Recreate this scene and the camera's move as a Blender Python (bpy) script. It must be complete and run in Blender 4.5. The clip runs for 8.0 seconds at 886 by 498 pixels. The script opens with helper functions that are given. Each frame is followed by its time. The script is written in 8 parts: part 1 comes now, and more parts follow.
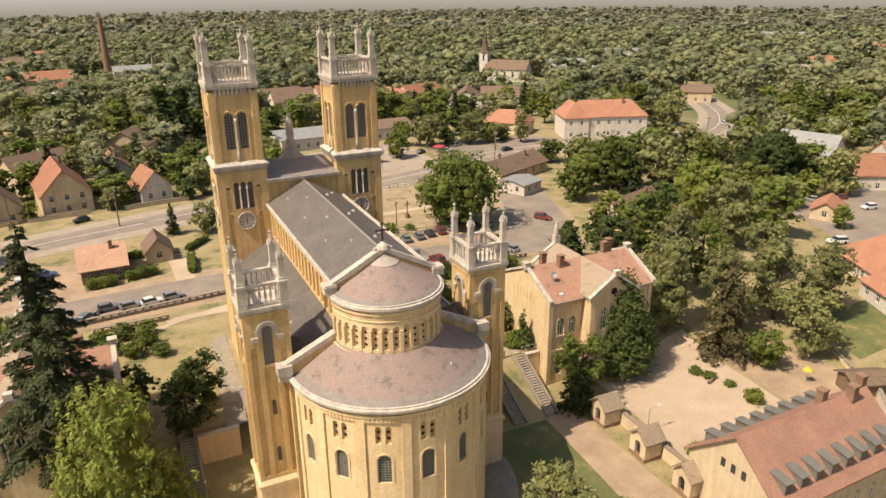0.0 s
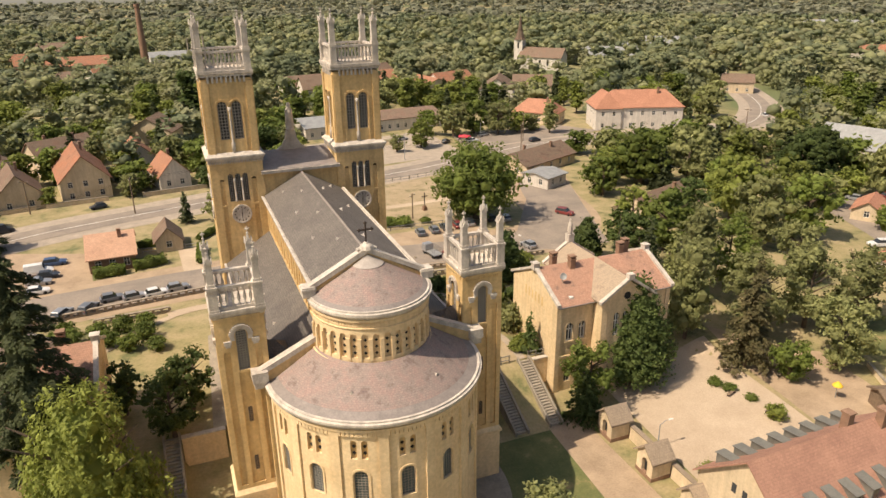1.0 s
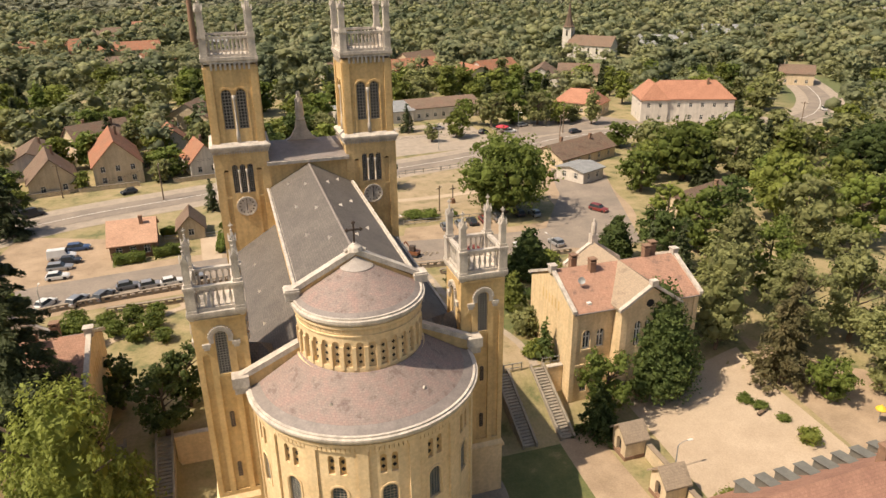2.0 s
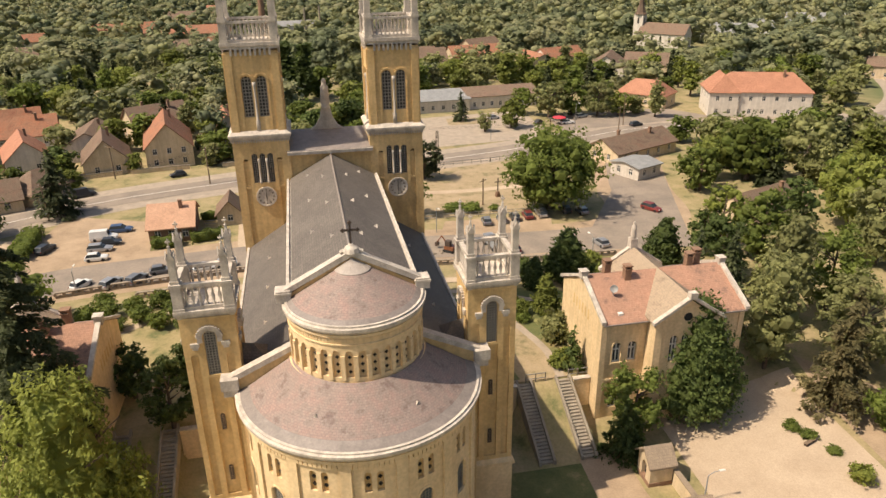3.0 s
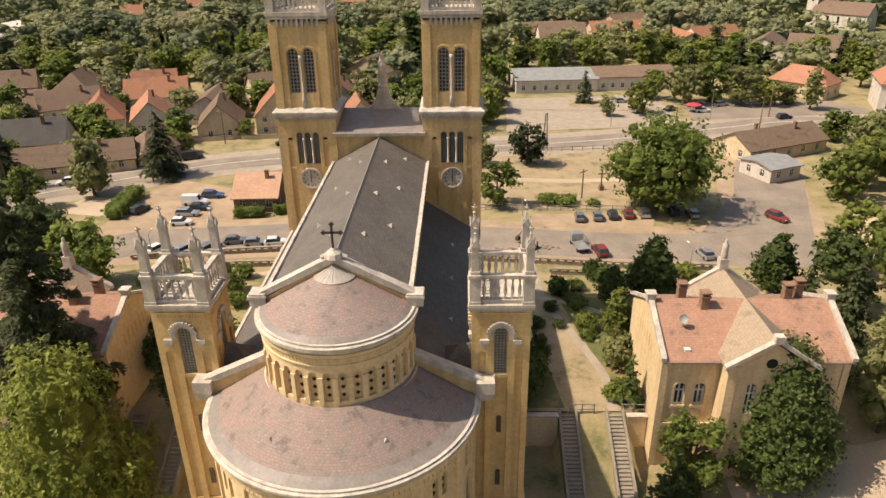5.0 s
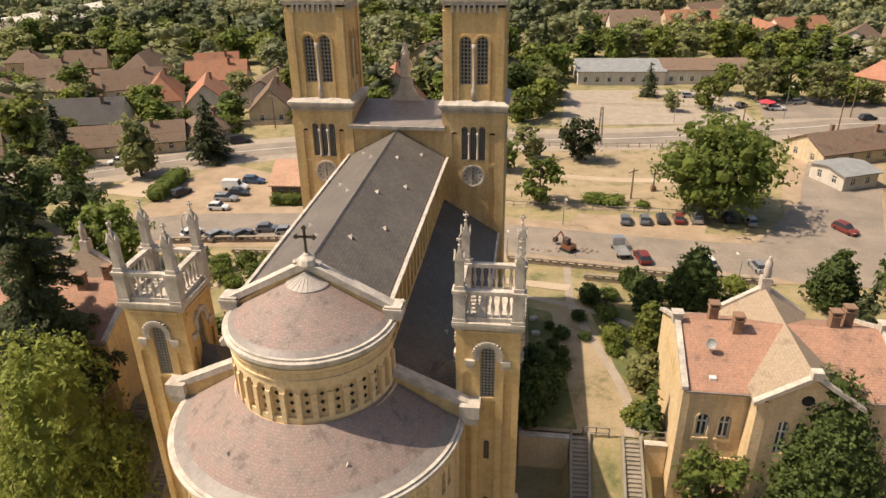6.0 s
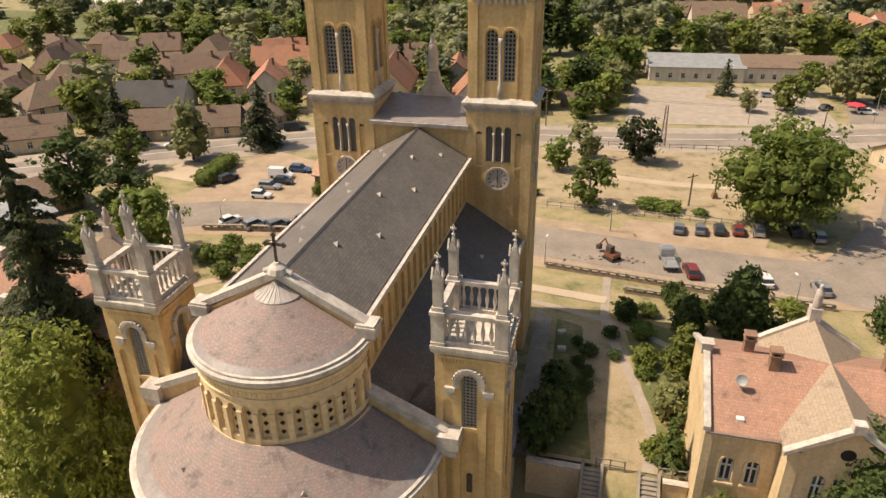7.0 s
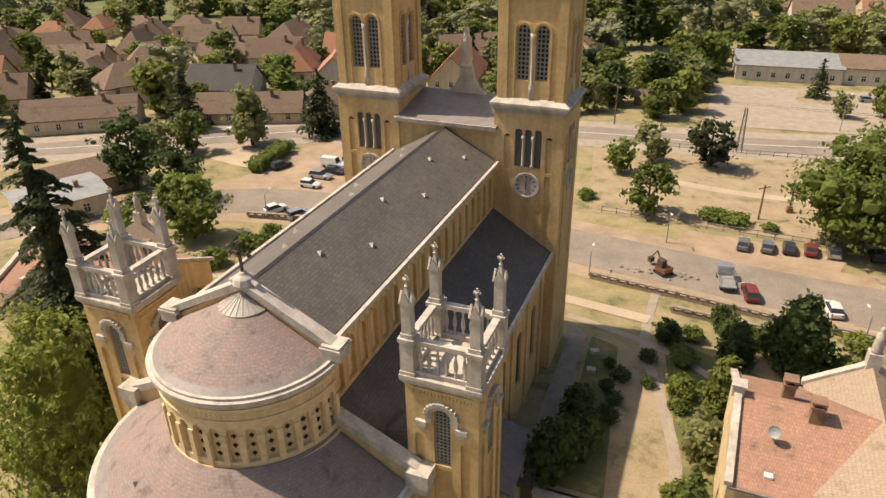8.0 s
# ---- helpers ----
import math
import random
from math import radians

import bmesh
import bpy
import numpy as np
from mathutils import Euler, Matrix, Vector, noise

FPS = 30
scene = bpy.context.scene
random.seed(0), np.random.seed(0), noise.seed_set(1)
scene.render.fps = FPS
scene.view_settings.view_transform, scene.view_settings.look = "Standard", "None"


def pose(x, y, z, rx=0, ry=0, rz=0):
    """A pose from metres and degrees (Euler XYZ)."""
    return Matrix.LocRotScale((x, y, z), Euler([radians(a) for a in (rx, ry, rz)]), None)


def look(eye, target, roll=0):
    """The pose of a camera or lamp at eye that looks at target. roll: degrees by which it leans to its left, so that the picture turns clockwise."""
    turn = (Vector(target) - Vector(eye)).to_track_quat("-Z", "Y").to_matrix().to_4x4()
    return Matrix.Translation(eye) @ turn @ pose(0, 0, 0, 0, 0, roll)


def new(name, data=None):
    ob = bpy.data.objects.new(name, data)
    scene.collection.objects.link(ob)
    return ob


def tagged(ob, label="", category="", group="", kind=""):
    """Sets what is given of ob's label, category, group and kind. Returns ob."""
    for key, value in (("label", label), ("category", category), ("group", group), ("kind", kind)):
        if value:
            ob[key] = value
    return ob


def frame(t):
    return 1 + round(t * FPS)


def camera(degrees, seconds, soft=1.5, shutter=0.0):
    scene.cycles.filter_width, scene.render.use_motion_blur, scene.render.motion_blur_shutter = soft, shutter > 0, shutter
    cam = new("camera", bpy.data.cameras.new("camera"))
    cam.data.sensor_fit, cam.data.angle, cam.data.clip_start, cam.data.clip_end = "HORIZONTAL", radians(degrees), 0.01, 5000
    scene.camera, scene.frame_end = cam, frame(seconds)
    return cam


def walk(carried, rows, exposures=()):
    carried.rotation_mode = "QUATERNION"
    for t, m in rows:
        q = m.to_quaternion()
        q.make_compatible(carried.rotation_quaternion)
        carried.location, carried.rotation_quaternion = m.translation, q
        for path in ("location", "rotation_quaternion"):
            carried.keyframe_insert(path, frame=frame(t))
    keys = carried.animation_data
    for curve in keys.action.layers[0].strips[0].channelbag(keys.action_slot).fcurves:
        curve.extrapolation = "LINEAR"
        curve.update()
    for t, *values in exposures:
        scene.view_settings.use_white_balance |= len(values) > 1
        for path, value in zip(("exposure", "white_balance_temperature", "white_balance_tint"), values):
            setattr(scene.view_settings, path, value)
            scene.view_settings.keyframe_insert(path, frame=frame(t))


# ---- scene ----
cam = camera(64.9, 8.0)
METRES, EYE, TILT, LEAN, TURN = 60.0, 52.5, 0.0, 0.0, -24.8
ROWS = [
    (0.0, 0.0, 0.0, 0.0, -0.22, -20.45, 0.59),
    (0.5, 0.0386, 0.0419, -0.0046, 1.25, -20.9, 0.6),
    (1.0, 0.08, 0.0885, -0.0095, 3.09, -21.38, 0.61),
    (1.5, 0.1183, 0.1321, -0.0137, 4.99, -21.83, 0.63),
    (3.0, 0.2336, 0.2775, -0.0261, 13.3, -23.29, 0.68),
    (3.5, 0.2669, 0.3261, -0.0299, 16.4, -23.75, 0.68),
    (4.0, 0.3019, 0.3808, -0.0344, 19.85, -24.24, 0.7),
    (4.5, 0.3318, 0.4329, -0.0385, 22.95, -24.71, 0.73),
    (6.0, 0.412, 0.608, -0.0515, 32.37, -26.17, 0.76),
    (6.5, 0.4314, 0.6663, -0.0548, 35.61, -26.57, 0.77),
    (7.0, 0.4492, 0.7306, -0.059, 39.17, -26.97, 0.81),
    (7.5, 0.4619, 0.7915, -0.0619, 42.72, -27.37, 0.83),
    (8.0, 0.4719, 0.8586, -0.0658, 46.65, -27.78, 0.88),
]
walk(cam, [(t, pose(0, 0, EYE, TILT, LEAN, TURN) @ pose(METRES * x, METRES * y, METRES * z, 90 + pitch, roll, yaw)) for t, x, y, z, yaw, pitch, roll in ROWS])

# ---- light ----
SUN_AZ, SUN_EL = 188.0, 55.0          # degrees from +x towards +y, of the sun's place
sun_dir = Vector((math.cos(radians(SUN_EL)) * math.cos(radians(SUN_AZ)), math.cos(radians(SUN_EL)) * math.sin(radians(SUN_AZ)), math.sin(radians(SUN_EL))))
sun = new("sun", bpy.data.lights.new("sun", "SUN"))
sun.data.energy, sun.data.angle, sun.data.color = 5.0, radians(0.6), (1.0, 0.84, 0.65)
sun.matrix_world = look(sun_dir * 300, (0, 0, 0))
world = bpy.data.worlds.new("sky")
scene.world = world
world.use_nodes = True
wn = world.node_tree
sky = wn.nodes.new("ShaderNodeTexSky")
sky.sky_type, sky.sun_disc = "NISHITA", False
sky.sun_elevation, sky.sun_rotation = radians(SUN_EL), radians(90 - SUN_AZ)
sky.dust_density, sky.air_density = 4.0, 1.2
wn.links.new(sky.outputs[0], wn.nodes["Background"].inputs[0])
wn.nodes["Background"].inputs[1].default_value = 0.086
scene.view_settings.exposure = 0.31


# ---- materials ----
def mat(name, c1, c2=None, rough=0.85, scale=1.0, fine=8.0, bump=0.15, metal=0.0, spread=0.0, streak=0.0, c3=None):
    """A surface with stains (c1 to c2), fine grain and relief. spread: how far single objects differ. streak: downward runs of dirt."""
    m = bpy.data.materials.new(name)
    m.use_nodes = True
    nt = m.node_tree
    n, l = nt.nodes, nt.links
    b = n["Principled BSDF"]
    b.inputs["Roughness"].default_value, b.inputs["Metallic"].default_value = rough, metal
    c2 = c2 or tuple(v * 0.75 for v in c1)
    co = n.new("ShaderNodeNewGeometry").outputs["Position"]
    big = n.new("ShaderNodeTexNoise")
    big.inputs["Scale"].default_value, big.inputs["Detail"].default_value, big.inputs["Roughness"].default_value = scale, 6, 0.65
    l.new(co, big.inputs["Vector"])
    ramp = n.new("ShaderNodeValToRGB")
    ramp.color_ramp.elements[0].position, ramp.color_ramp.elements[1].position = 0.35, 0.65
    ramp.color_ramp.elements[0].color, ramp.color_ramp.elements[1].color = (*c1, 1), (*c2, 1)
    if c3:
        e = ramp.color_ramp.elements.new(0.56)
        e.color = (*c3, 1)
    l.new(big.outputs[0], ramp.inputs[0])
    small = n.new("ShaderNodeTexNoise")
    small.inputs["Scale"].default_value, small.inputs["Detail"].default_value = fine, 4
    l.new(co, small.inputs["Vector"])
    grain = n.new("ShaderNodeMapRange")
    grain.inputs["To Min"].default_value, grain.inputs["To Max"].default_value = 0.72, 1.26
    l.new(small.outputs[0], grain.inputs["Value"])
    mul = n.new("ShaderNodeMix")
    mul.data_type, mul.blend_type = "RGBA", "MULTIPLY"
    mul.inputs[0].default_value = 1.0
    l.new(ramp.outputs[0], mul.inputs[6])
    l.new(grain.outputs[0], mul.inputs[7])
    out = mul.outputs[2]
    if streak:
        sm = n.new("ShaderNodeMapping")
        sm.inputs["Scale"].default_value = (1.6, 1.6, 0.12)
        l.new(co, sm.inputs[0])
        st = n.new("ShaderNodeTexNoise")
        st.inputs["Scale"].default_value, st.inputs["Detail"].default_value = 1.0, 5
        l.new(sm.outputs[0], st.inputs["Vector"])
        sr = n.new("ShaderNodeMapRange")
        sr.inputs["From Min"].default_value, sr.inputs["From Max"].default_value = 0.35, 0.7
        sr.inputs["To Min"].default_value, sr.inputs["To Max"].default_value = 1.0 + streak * 0.4, 1.0 - streak
        l.new(st.outputs[0], sr.inputs["Value"])
        m2 = n.new("ShaderNodeMix")
        m2.data_type, m2.blend_type = "RGBA", "MULTIPLY"
        m2.inputs[0].default_value = 1.0
        l.new(out, m2.inputs[6])
        l.new(sr.outputs[0], m2.inputs[7])
        out = m2.outputs[2]
    if spread:
        info = n.new("ShaderNodeObjectInfo")
        rm = n.new("ShaderNodeMapRange")
        rm.inputs["To Min"].default_value, rm.inputs["To Max"].default_value = 1 - spread, 1 + spread
        l.new(info.outputs["Random"], rm.inputs["Value"])
        m3 = n.new("ShaderNodeMix")
        m3.data_type, m3.blend_type = "RGBA", "MULTIPLY"
        m3.inputs[0].default_value = 1.0
        l.new(out, m3.inputs[6])
        l.new(rm.outputs[0], m3.inputs[7])
        out = m3.outputs[2]
    l.new(out, b.inputs["Base Color"])
    if bump:
        bp = n.new("ShaderNodeBump")
        bp.inputs["Strength"].default_value, bp.inputs["Distance"].default_value = bump, 0.05
        l.new(small.outputs[0], bp.inputs["Height"])
        l.new(bp.outputs[0], b.inputs["Normal"])
    return m


def tile_mat(name, c1, c2, course=0.32, width=0.3, rough=0.8, moss=None, even=0.12, patch=0.35):
    """Courses of slates or clay tiles, with single tiles lighter or darker and moss stains."""
    m = mat(name, c1, c2, rough, patch, 5.0, 0.0, spread=0.08, c3=moss)
    nt = m.node_tree
    n, l = nt.nodes, nt.links
    b = n["Principled BSDF"]
    old = b.inputs["Base Color"].links[0].from_socket
    tc = n.new("ShaderNodeTexCoord")
    sep = n.new("ShaderNodeSeparateXYZ")
    l.new(tc.outputs["UV"], sep.inputs[0])
    br = n.new("ShaderNodeTexBrick")
    l.new(tc.outputs["UV"], br.inputs["Vector"])
    br.inputs["Scale"].default_value = 1.0
    br.inputs["Brick Width"].default_value, br.inputs["Row Height"].default_value = width, course
    br.inputs["Mortar Size"].default_value, br.inputs["Mortar Smooth"].default_value = 0.025, 0.5
    br.inputs["Color1"].default_value, br.inputs["Color2"].default_value, br.inputs["Mortar"].default_value = (1 - even, 1 - even, 1 - even, 1), (1 + even, 1 + even * 0.9, 1 + even * 0.8, 1), (1 - 2.5 * even, 1 - 2.5 * even, 1 - 2.5 * even, 1)
    m2 = n.new("ShaderNodeMix")
    m2.data_type, m2.blend_type = "RGBA", "MULTIPLY"
    m2.inputs[0].default_value = 1.0
    l.new(old, m2.inputs[6])
    l.new(br.outputs[0], m2.inputs[7])
    l.new(m2.outputs[2], b.inputs["Base Color"])
    bp = n.new("ShaderNodeBump")
    bp.inputs["Strength"].default_value, bp.inputs["Distance"].default_value = 0.5, 0.05
    b.inputs["Specular IOR Level"].default_value = 0.25
    l.new(br.outputs["Color"], bp.inputs["Height"])
    l.new(bp.outputs[0], b.inputs["Normal"])
    return m


def leaf_mat(name, c1, c2, spread=0.25, patch=0.5):
    m = mat(name, c1, c2, 0.65, patch, 2.0, 0.0, spread=spread)
    nt = m.node_tree
    n, l = nt.nodes, nt.links
    b = n["Principled BSDF"]
    old = b.inputs["Base Color"].links[0].from_socket
    geo = n.new("ShaderNodeNewGeometry")
    rm = n.new("ShaderNodeMapRange")
    rm.inputs["To Min"].default_value, rm.inputs["To Max"].default_value = 0.76, 1.24
    l.new(geo.outputs["Random Per Island"], rm.inputs["Value"])
    m2 = n.new("ShaderNodeMix")
    m2.data_type, m2.blend_type = "RGBA", "MULTIPLY"
    m2.inputs[0].default_value = 1.0
    l.new(old, m2.inputs[6])
    l.new(rm.outputs[0], m2.inputs[7])
    l.new(m2.outputs[2], b.inputs["Base Color"])
    tr = n.new("ShaderNodeBsdfTranslucent")
    l.new(m2.outputs[2], tr.inputs[0])
    mx = n.new("ShaderNodeMixShader")
    mx.inputs[0].default_value = 0.46
    l.new(b.outputs[0], mx.inputs[1])
    l.new(tr.outputs[0], mx.inputs[2])
    l.new(mx.outputs[0], n["Material Output"].inputs[0])
    b.inputs["Specular IOR Level"].default_value = 0.25
    return m


OCHRE = mat("ochre_render", (0.64, 0.45, 0.215), (0.54, 0.365, 0.16), 0.9, 0.35, 3.0, 0.08, streak=0.16)
OCHRE_PALE = mat("pale_ochre_render", (0.73, 0.56, 0.335), (0.65, 0.48, 0.27), 0.9, 0.3, 3.0, 0.08, streak=0.10)
STONE = mat("pale_limestone", (0.59, 0.525, 0.445), (0.41, 0.36, 0.31), 0.85, 0.9, 7.0, 0.2, streak=0.2)
SLATE = tile_mat("grey_slate", (0.158, 0.139, 0.122), (0.122, 0.107, 0.096), 0.26, 0.34, 0.65)
SLATE_BROWN = tile_mat("purple_brown_slate", (0.305, 0.212, 0.185), (0.195, 0.142, 0.128), 0.22, 0.28, 0.7, moss=(0.262, 0.21, 0.185), even=0.07, patch=0.9)
LEAD_PALE = mat("pale_weathered_lead", (0.43, 0.375, 0.33), (0.34, 0.30, 0.265), 0.6, 1.5, 6.0, 0.1)
LEAD = mat("weathered_lead", (0.255, 0.218, 0.195), (0.19, 0.162, 0.146), 0.55, 1.2, 6.0, 0.1)
# near-black: the shade inside openings, put into the colour
DARK = mat("opening_shade", (0.012, 0.011, 0.010), (0.02, 0.018, 0.016), 0.9, 2, 5, 0)
LATTICE = mat("grey_lattice", (0.30, 0.275, 0.235), (0.21, 0.195, 0.175), 0.7, 2, 9, 0.1)
LEADGLASS = mat("leaded_glass", (0.10, 0.14, 0.14), (0.06, 0.085, 0.09), 0.25, 2, 6, 0.1)
IRON = mat("rusty_iron", (0.05, 0.04, 0.035), (0.08, 0.05, 0.035), 0.7, 3, 12, 0.2)
TILE_RED = tile_mat("red_clay_tile", (0.36, 0.15, 0.085), (0.27, 0.12, 0.075), 0.33, 0.25, 0.85, moss=(0.30, 0.16, 0.10))
TILE_ORANGE = tile_mat("orange_clay_tile", (0.415, 0.205, 0.13), (0.345, 0.165, 0.105), 0.33, 0.25, 0.8)
TILE_PINK = tile_mat("faded_pink_tile", (0.50, 0.31, 0.21), (0.43, 0.26, 0.175), 0.33, 0.25, 0.85)
TILE_BROWN = tile_mat("brown_clay_tile", (0.20, 0.125, 0.09), (0.15, 0.095, 0.07), 0.33, 0.25, 0.85, moss=(0.19, 0.14, 0.10))
TILE_STONE = tile_mat("lichen_stone_tile", (0.305, 0.24, 0.175), (0.225, 0.175, 0.13), 0.3, 0.26, 0.9, moss=(0.32, 0.25, 0.18), even=0.08)
TILE_DARK = tile_mat("dark_grey_tile", (0.075, 0.068, 0.065), (0.055, 0.05, 0.05), 0.33, 0.25, 0.7)
SHEET = mat("grey_sheet_metal", (0.30, 0.30, 0.29), (0.22, 0.22, 0.215), 0.5, 0.6, 5, 0.05)
PLASTER_W = mat("white_plaster", (0.66, 0.60, 0.52), (0.56, 0.50, 0.43), 0.9, 0.5, 4, 0.08, spread=0.1, streak=0.15)
PLASTER_C = mat("cream_plaster", (0.62, 0.50, 0.34), (0.52, 0.41, 0.27), 0.9, 0.5, 4, 0.08, spread=0.1, streak=0.15)
PARISH = mat("pale_cream_ochre_render", (0.70, 0.54, 0.33), (0.62, 0.46, 0.265), 0.9, 0.35, 3.0, 0.08, streak=0.14)
TILE_PARISH = tile_mat("stained_pink_brown_tile", (0.40, 0.225, 0.155), (0.20, 0.125, 0.10), 0.3, 0.22, 0.85, moss=(0.34, 0.20, 0.14), even=0.09, patch=0.5)
TILE_DULL = tile_mat("dull_pink_red_tile", (0.42, 0.235, 0.165), (0.33, 0.18, 0.13), 0.3, 0.22, 0.85, even=0.08)
DORMER = mat("dull_green_grey_sheet", (0.17, 0.165, 0.14), (0.13, 0.125, 0.11), 0.6, 1.0, 6, 0.05)
BRICK = mat("brown_brick", (0.27, 0.16, 0.10), (0.20, 0.12, 0.08), 0.9, 1.5, 9, 0.3)
CONCRETE = mat("concrete", (0.31, 0.265, 0.205), (0.22, 0.19, 0.15), 0.9, 0.8, 6, 0.15)
RUBBLE = mat("rubble_stone", (0.33, 0.27, 0.20), (0.22, 0.18, 0.14), 0.95, 1.6, 5, 0.5)
ASPHALT = mat("worn_asphalt", (0.275, 0.225, 0.178), (0.195, 0.162, 0.132), 0.9, 0.16, 3.0, 0.1)
PAVE = mat("pale_paving", (0.38, 0.31, 0.24), (0.28, 0.235, 0.185), 0.9, 0.5, 5, 0.1)
GRAVEL = mat("sandy_gravel", (0.47, 0.37, 0.265), (0.39, 0.30, 0.21), 0.95, 0.12, 6, 0.25)
DIRT = mat("bare_earth", (0.385, 0.285, 0.19), (0.275, 0.20, 0.13), 0.95, 0.25, 5, 0.25)
GRASS = mat("dry_lawn", (0.335, 0.262, 0.145), (0.12, 0.125, 0.05), 0.95, 0.22, 3, 0.4, c3=(0.235, 0.20, 0.092))
STRAW = mat("straw_dry_grass", (0.365, 0.28, 0.18), (0.17, 0.15, 0.075), 0.95, 0.3, 4, 0.4, c3=(0.29, 0.225, 0.13))
GREEN = mat("green_lawn", (0.085, 0.105, 0.034), (0.24, 0.19, 0.085), 0.95, 0.33, 4, 0.35, c3=(0.14, 0.14, 0.05))
BARK = mat("bark", (0.14, 0.10, 0.07), (0.09, 0.065, 0.045), 0.95, 2, 10, 0.4)
WOOD = mat("weathered_wood", (0.20, 0.14, 0.09), (0.13, 0.09, 0.06), 0.85, 2, 9, 0.2)
FRAME_W = mat("white_paint", (0.70, 0.67, 0.62), (0.6, 0.57, 0.52), 0.6, 2, 8, 0.05)
GLASS = mat("window_glass", (0.045, 0.05, 0.055), (0.03, 0.035, 0.04), 0.12, 2, 4, 0.02)
LEAF = [leaf_mat("leaf_mid", (0.184, 0.222, 0.047), (0.114, 0.151, 0.033)),
        leaf_mat("leaf_dark", (0.111, 0.144, 0.039), (0.067, 0.097, 0.028)),
        leaf_mat("leaf_light", (0.255, 0.283, 0.062), (0.165, 0.192, 0.043)),
        leaf_mat("leaf_grey", (0.307, 0.309, 0.125), (0.206, 0.222, 0.086)),
        leaf_mat("needle_dark", (0.100, 0.116, 0.050), (0.059, 0.073, 0.033)),
        leaf_mat("needle_brown", (0.198, 0.165, 0.077), (0.130, 0.122, 0.055))]


# wide fields of green among the dry grass
nt = GRASS.node_tree
fields = nt.nodes.new("ShaderNodeTexNoise")
fields.inputs["Scale"].default_value, fields.inputs["Detail"].default_value = 0.007, 3
nt.links.new(nt.nodes.new("ShaderNodeNewGeometry").outputs["Position"], fields.inputs["Vector"])
edge = nt.nodes.new("ShaderNodeMapRange")
edge.inputs["From Min"].default_value, edge.inputs["From Max"].default_value = 0.44, 0.52
nt.links.new(fields.outputs[0], edge.inputs["Value"])
away = nt.nodes.new("ShaderNodeVectorMath")
away.operation = "DISTANCE"
away.inputs[1].default_value = (20, 120, 0)
nt.links.new(nt.nodes.new("ShaderNodeNewGeometry").outputs["Position"], away.inputs[0])
town = nt.nodes.new("ShaderNodeMapRange")
town.inputs["From Min"].default_value, town.inputs["From Max"].default_value = 110, 190
nt.links.new(away.outputs["Value"], town.inputs["Value"])
both = nt.nodes.new("ShaderNodeMath")
both.operation = "MULTIPLY"
nt.links.new(edge.outputs[0], both.inputs[0])
nt.links.new(town.outputs[0], both.inputs[1])
field_mix = nt.nodes.new("ShaderNodeMix")
field_mix.data_type = "RGBA"
field_mix.inputs[7].default_value = (0.115, 0.13, 0.05, 1)
base = nt.nodes["Principled BSDF"].inputs["Base Color"]
nt.links.new(base.links[0].from_socket, field_mix.inputs[6])
nt.links.new(both.outputs[0], field_mix.inputs[0])
nt.links.new(field_mix.outputs[2], base)


# ---- mesh tools ----
def finish(bm, name, material, smooth=False, uv=False):
    if uv:
        lay = bm.loops.layers.uv.new("UVMap")
        bm.normal_update()
        for f in bm.faces:
            nrm = f.normal
            flat = Vector((nrm.x, nrm.y, 0))
            across = Vector((-nrm.y, nrm.x, 0)).normalized() if flat.length > 1e-4 else Vector((1, 0, 0))
            up = nrm.cross(across)
            for lp in f.loops:
                lp[lay].uv = (lp.vert.co.dot(across), lp.vert.co.dot(up))
    if "wall" in name or name == "tower":
        bmesh.ops.remove_doubles(bm, verts=bm.verts, dist=0.0005)
    me = bpy.data.meshes.new(name)
    bm.to_mesh(me)
    bm.free()
    mats = material if isinstance(material, (list, tuple)) else [material]
    for m_ in mats:
        me.materials.append(m_)
    if smooth:
        me.polygons.foreach_set("use_smooth", [True] * len(me.polygons))
    return me


def part(name, bm, material, parent, label="", smooth=False, uv=False, at=None):
    me = bm if isinstance(bm, bpy.types.Mesh) else finish(bm, name, material, smooth, uv)
    ob = new(name, me)
    ob.parent = parent
    if at is not None:
        ob.matrix_basis = at if isinstance(at, Matrix) else Matrix.Translation(at)
    if label:
        tagged(ob, label)
    return ob


def thing(name, x, y, z, rz, label, category, group="", kind=""):
    ob = new(name)
    ob.empty_display_size = 0.3
    ob.matrix_basis = pose(x, y, z, 0, 0, rz)
    return tagged(ob, label, category, group, kind)


def solid(name, bm, material, label, category, kind="structure", smooth=False, uv=False):
    return tagged(new(name, finish(bm, name, material, smooth, uv)), label, category, "", kind)


def box(bm, x0, x1, y0, y1, z0, z1):
    v = [bm.verts.new(p) for p in ((x0, y0, z0), (x1, y0, z0), (x1, y1, z0), (x0, y1, z0), (x0, y0, z1), (x1, y0, z1), (x1, y1, z1), (x0, y1, z1))]
    for q in ((3, 2, 1, 0), (4, 5, 6, 7), (0, 1, 5, 4), (1, 2, 6, 5), (2, 3, 7, 6), (3, 0, 4, 7)):
        bm.faces.new([v[i] for i in q])
    return v


def prism(bm, a, b):
    """Joins two like outlines a and b into a closed body."""
    va, vb = [bm.verts.new(p) for p in a], [bm.verts.new(p) for p in b]
    n = len(a)
    bm.faces.new(va[::-1])
    bm.faces.new(vb)
    for i in range(n):
        bm.faces.new((va[i], va[(i + 1) % n], vb[(i + 1) % n], vb[i]))


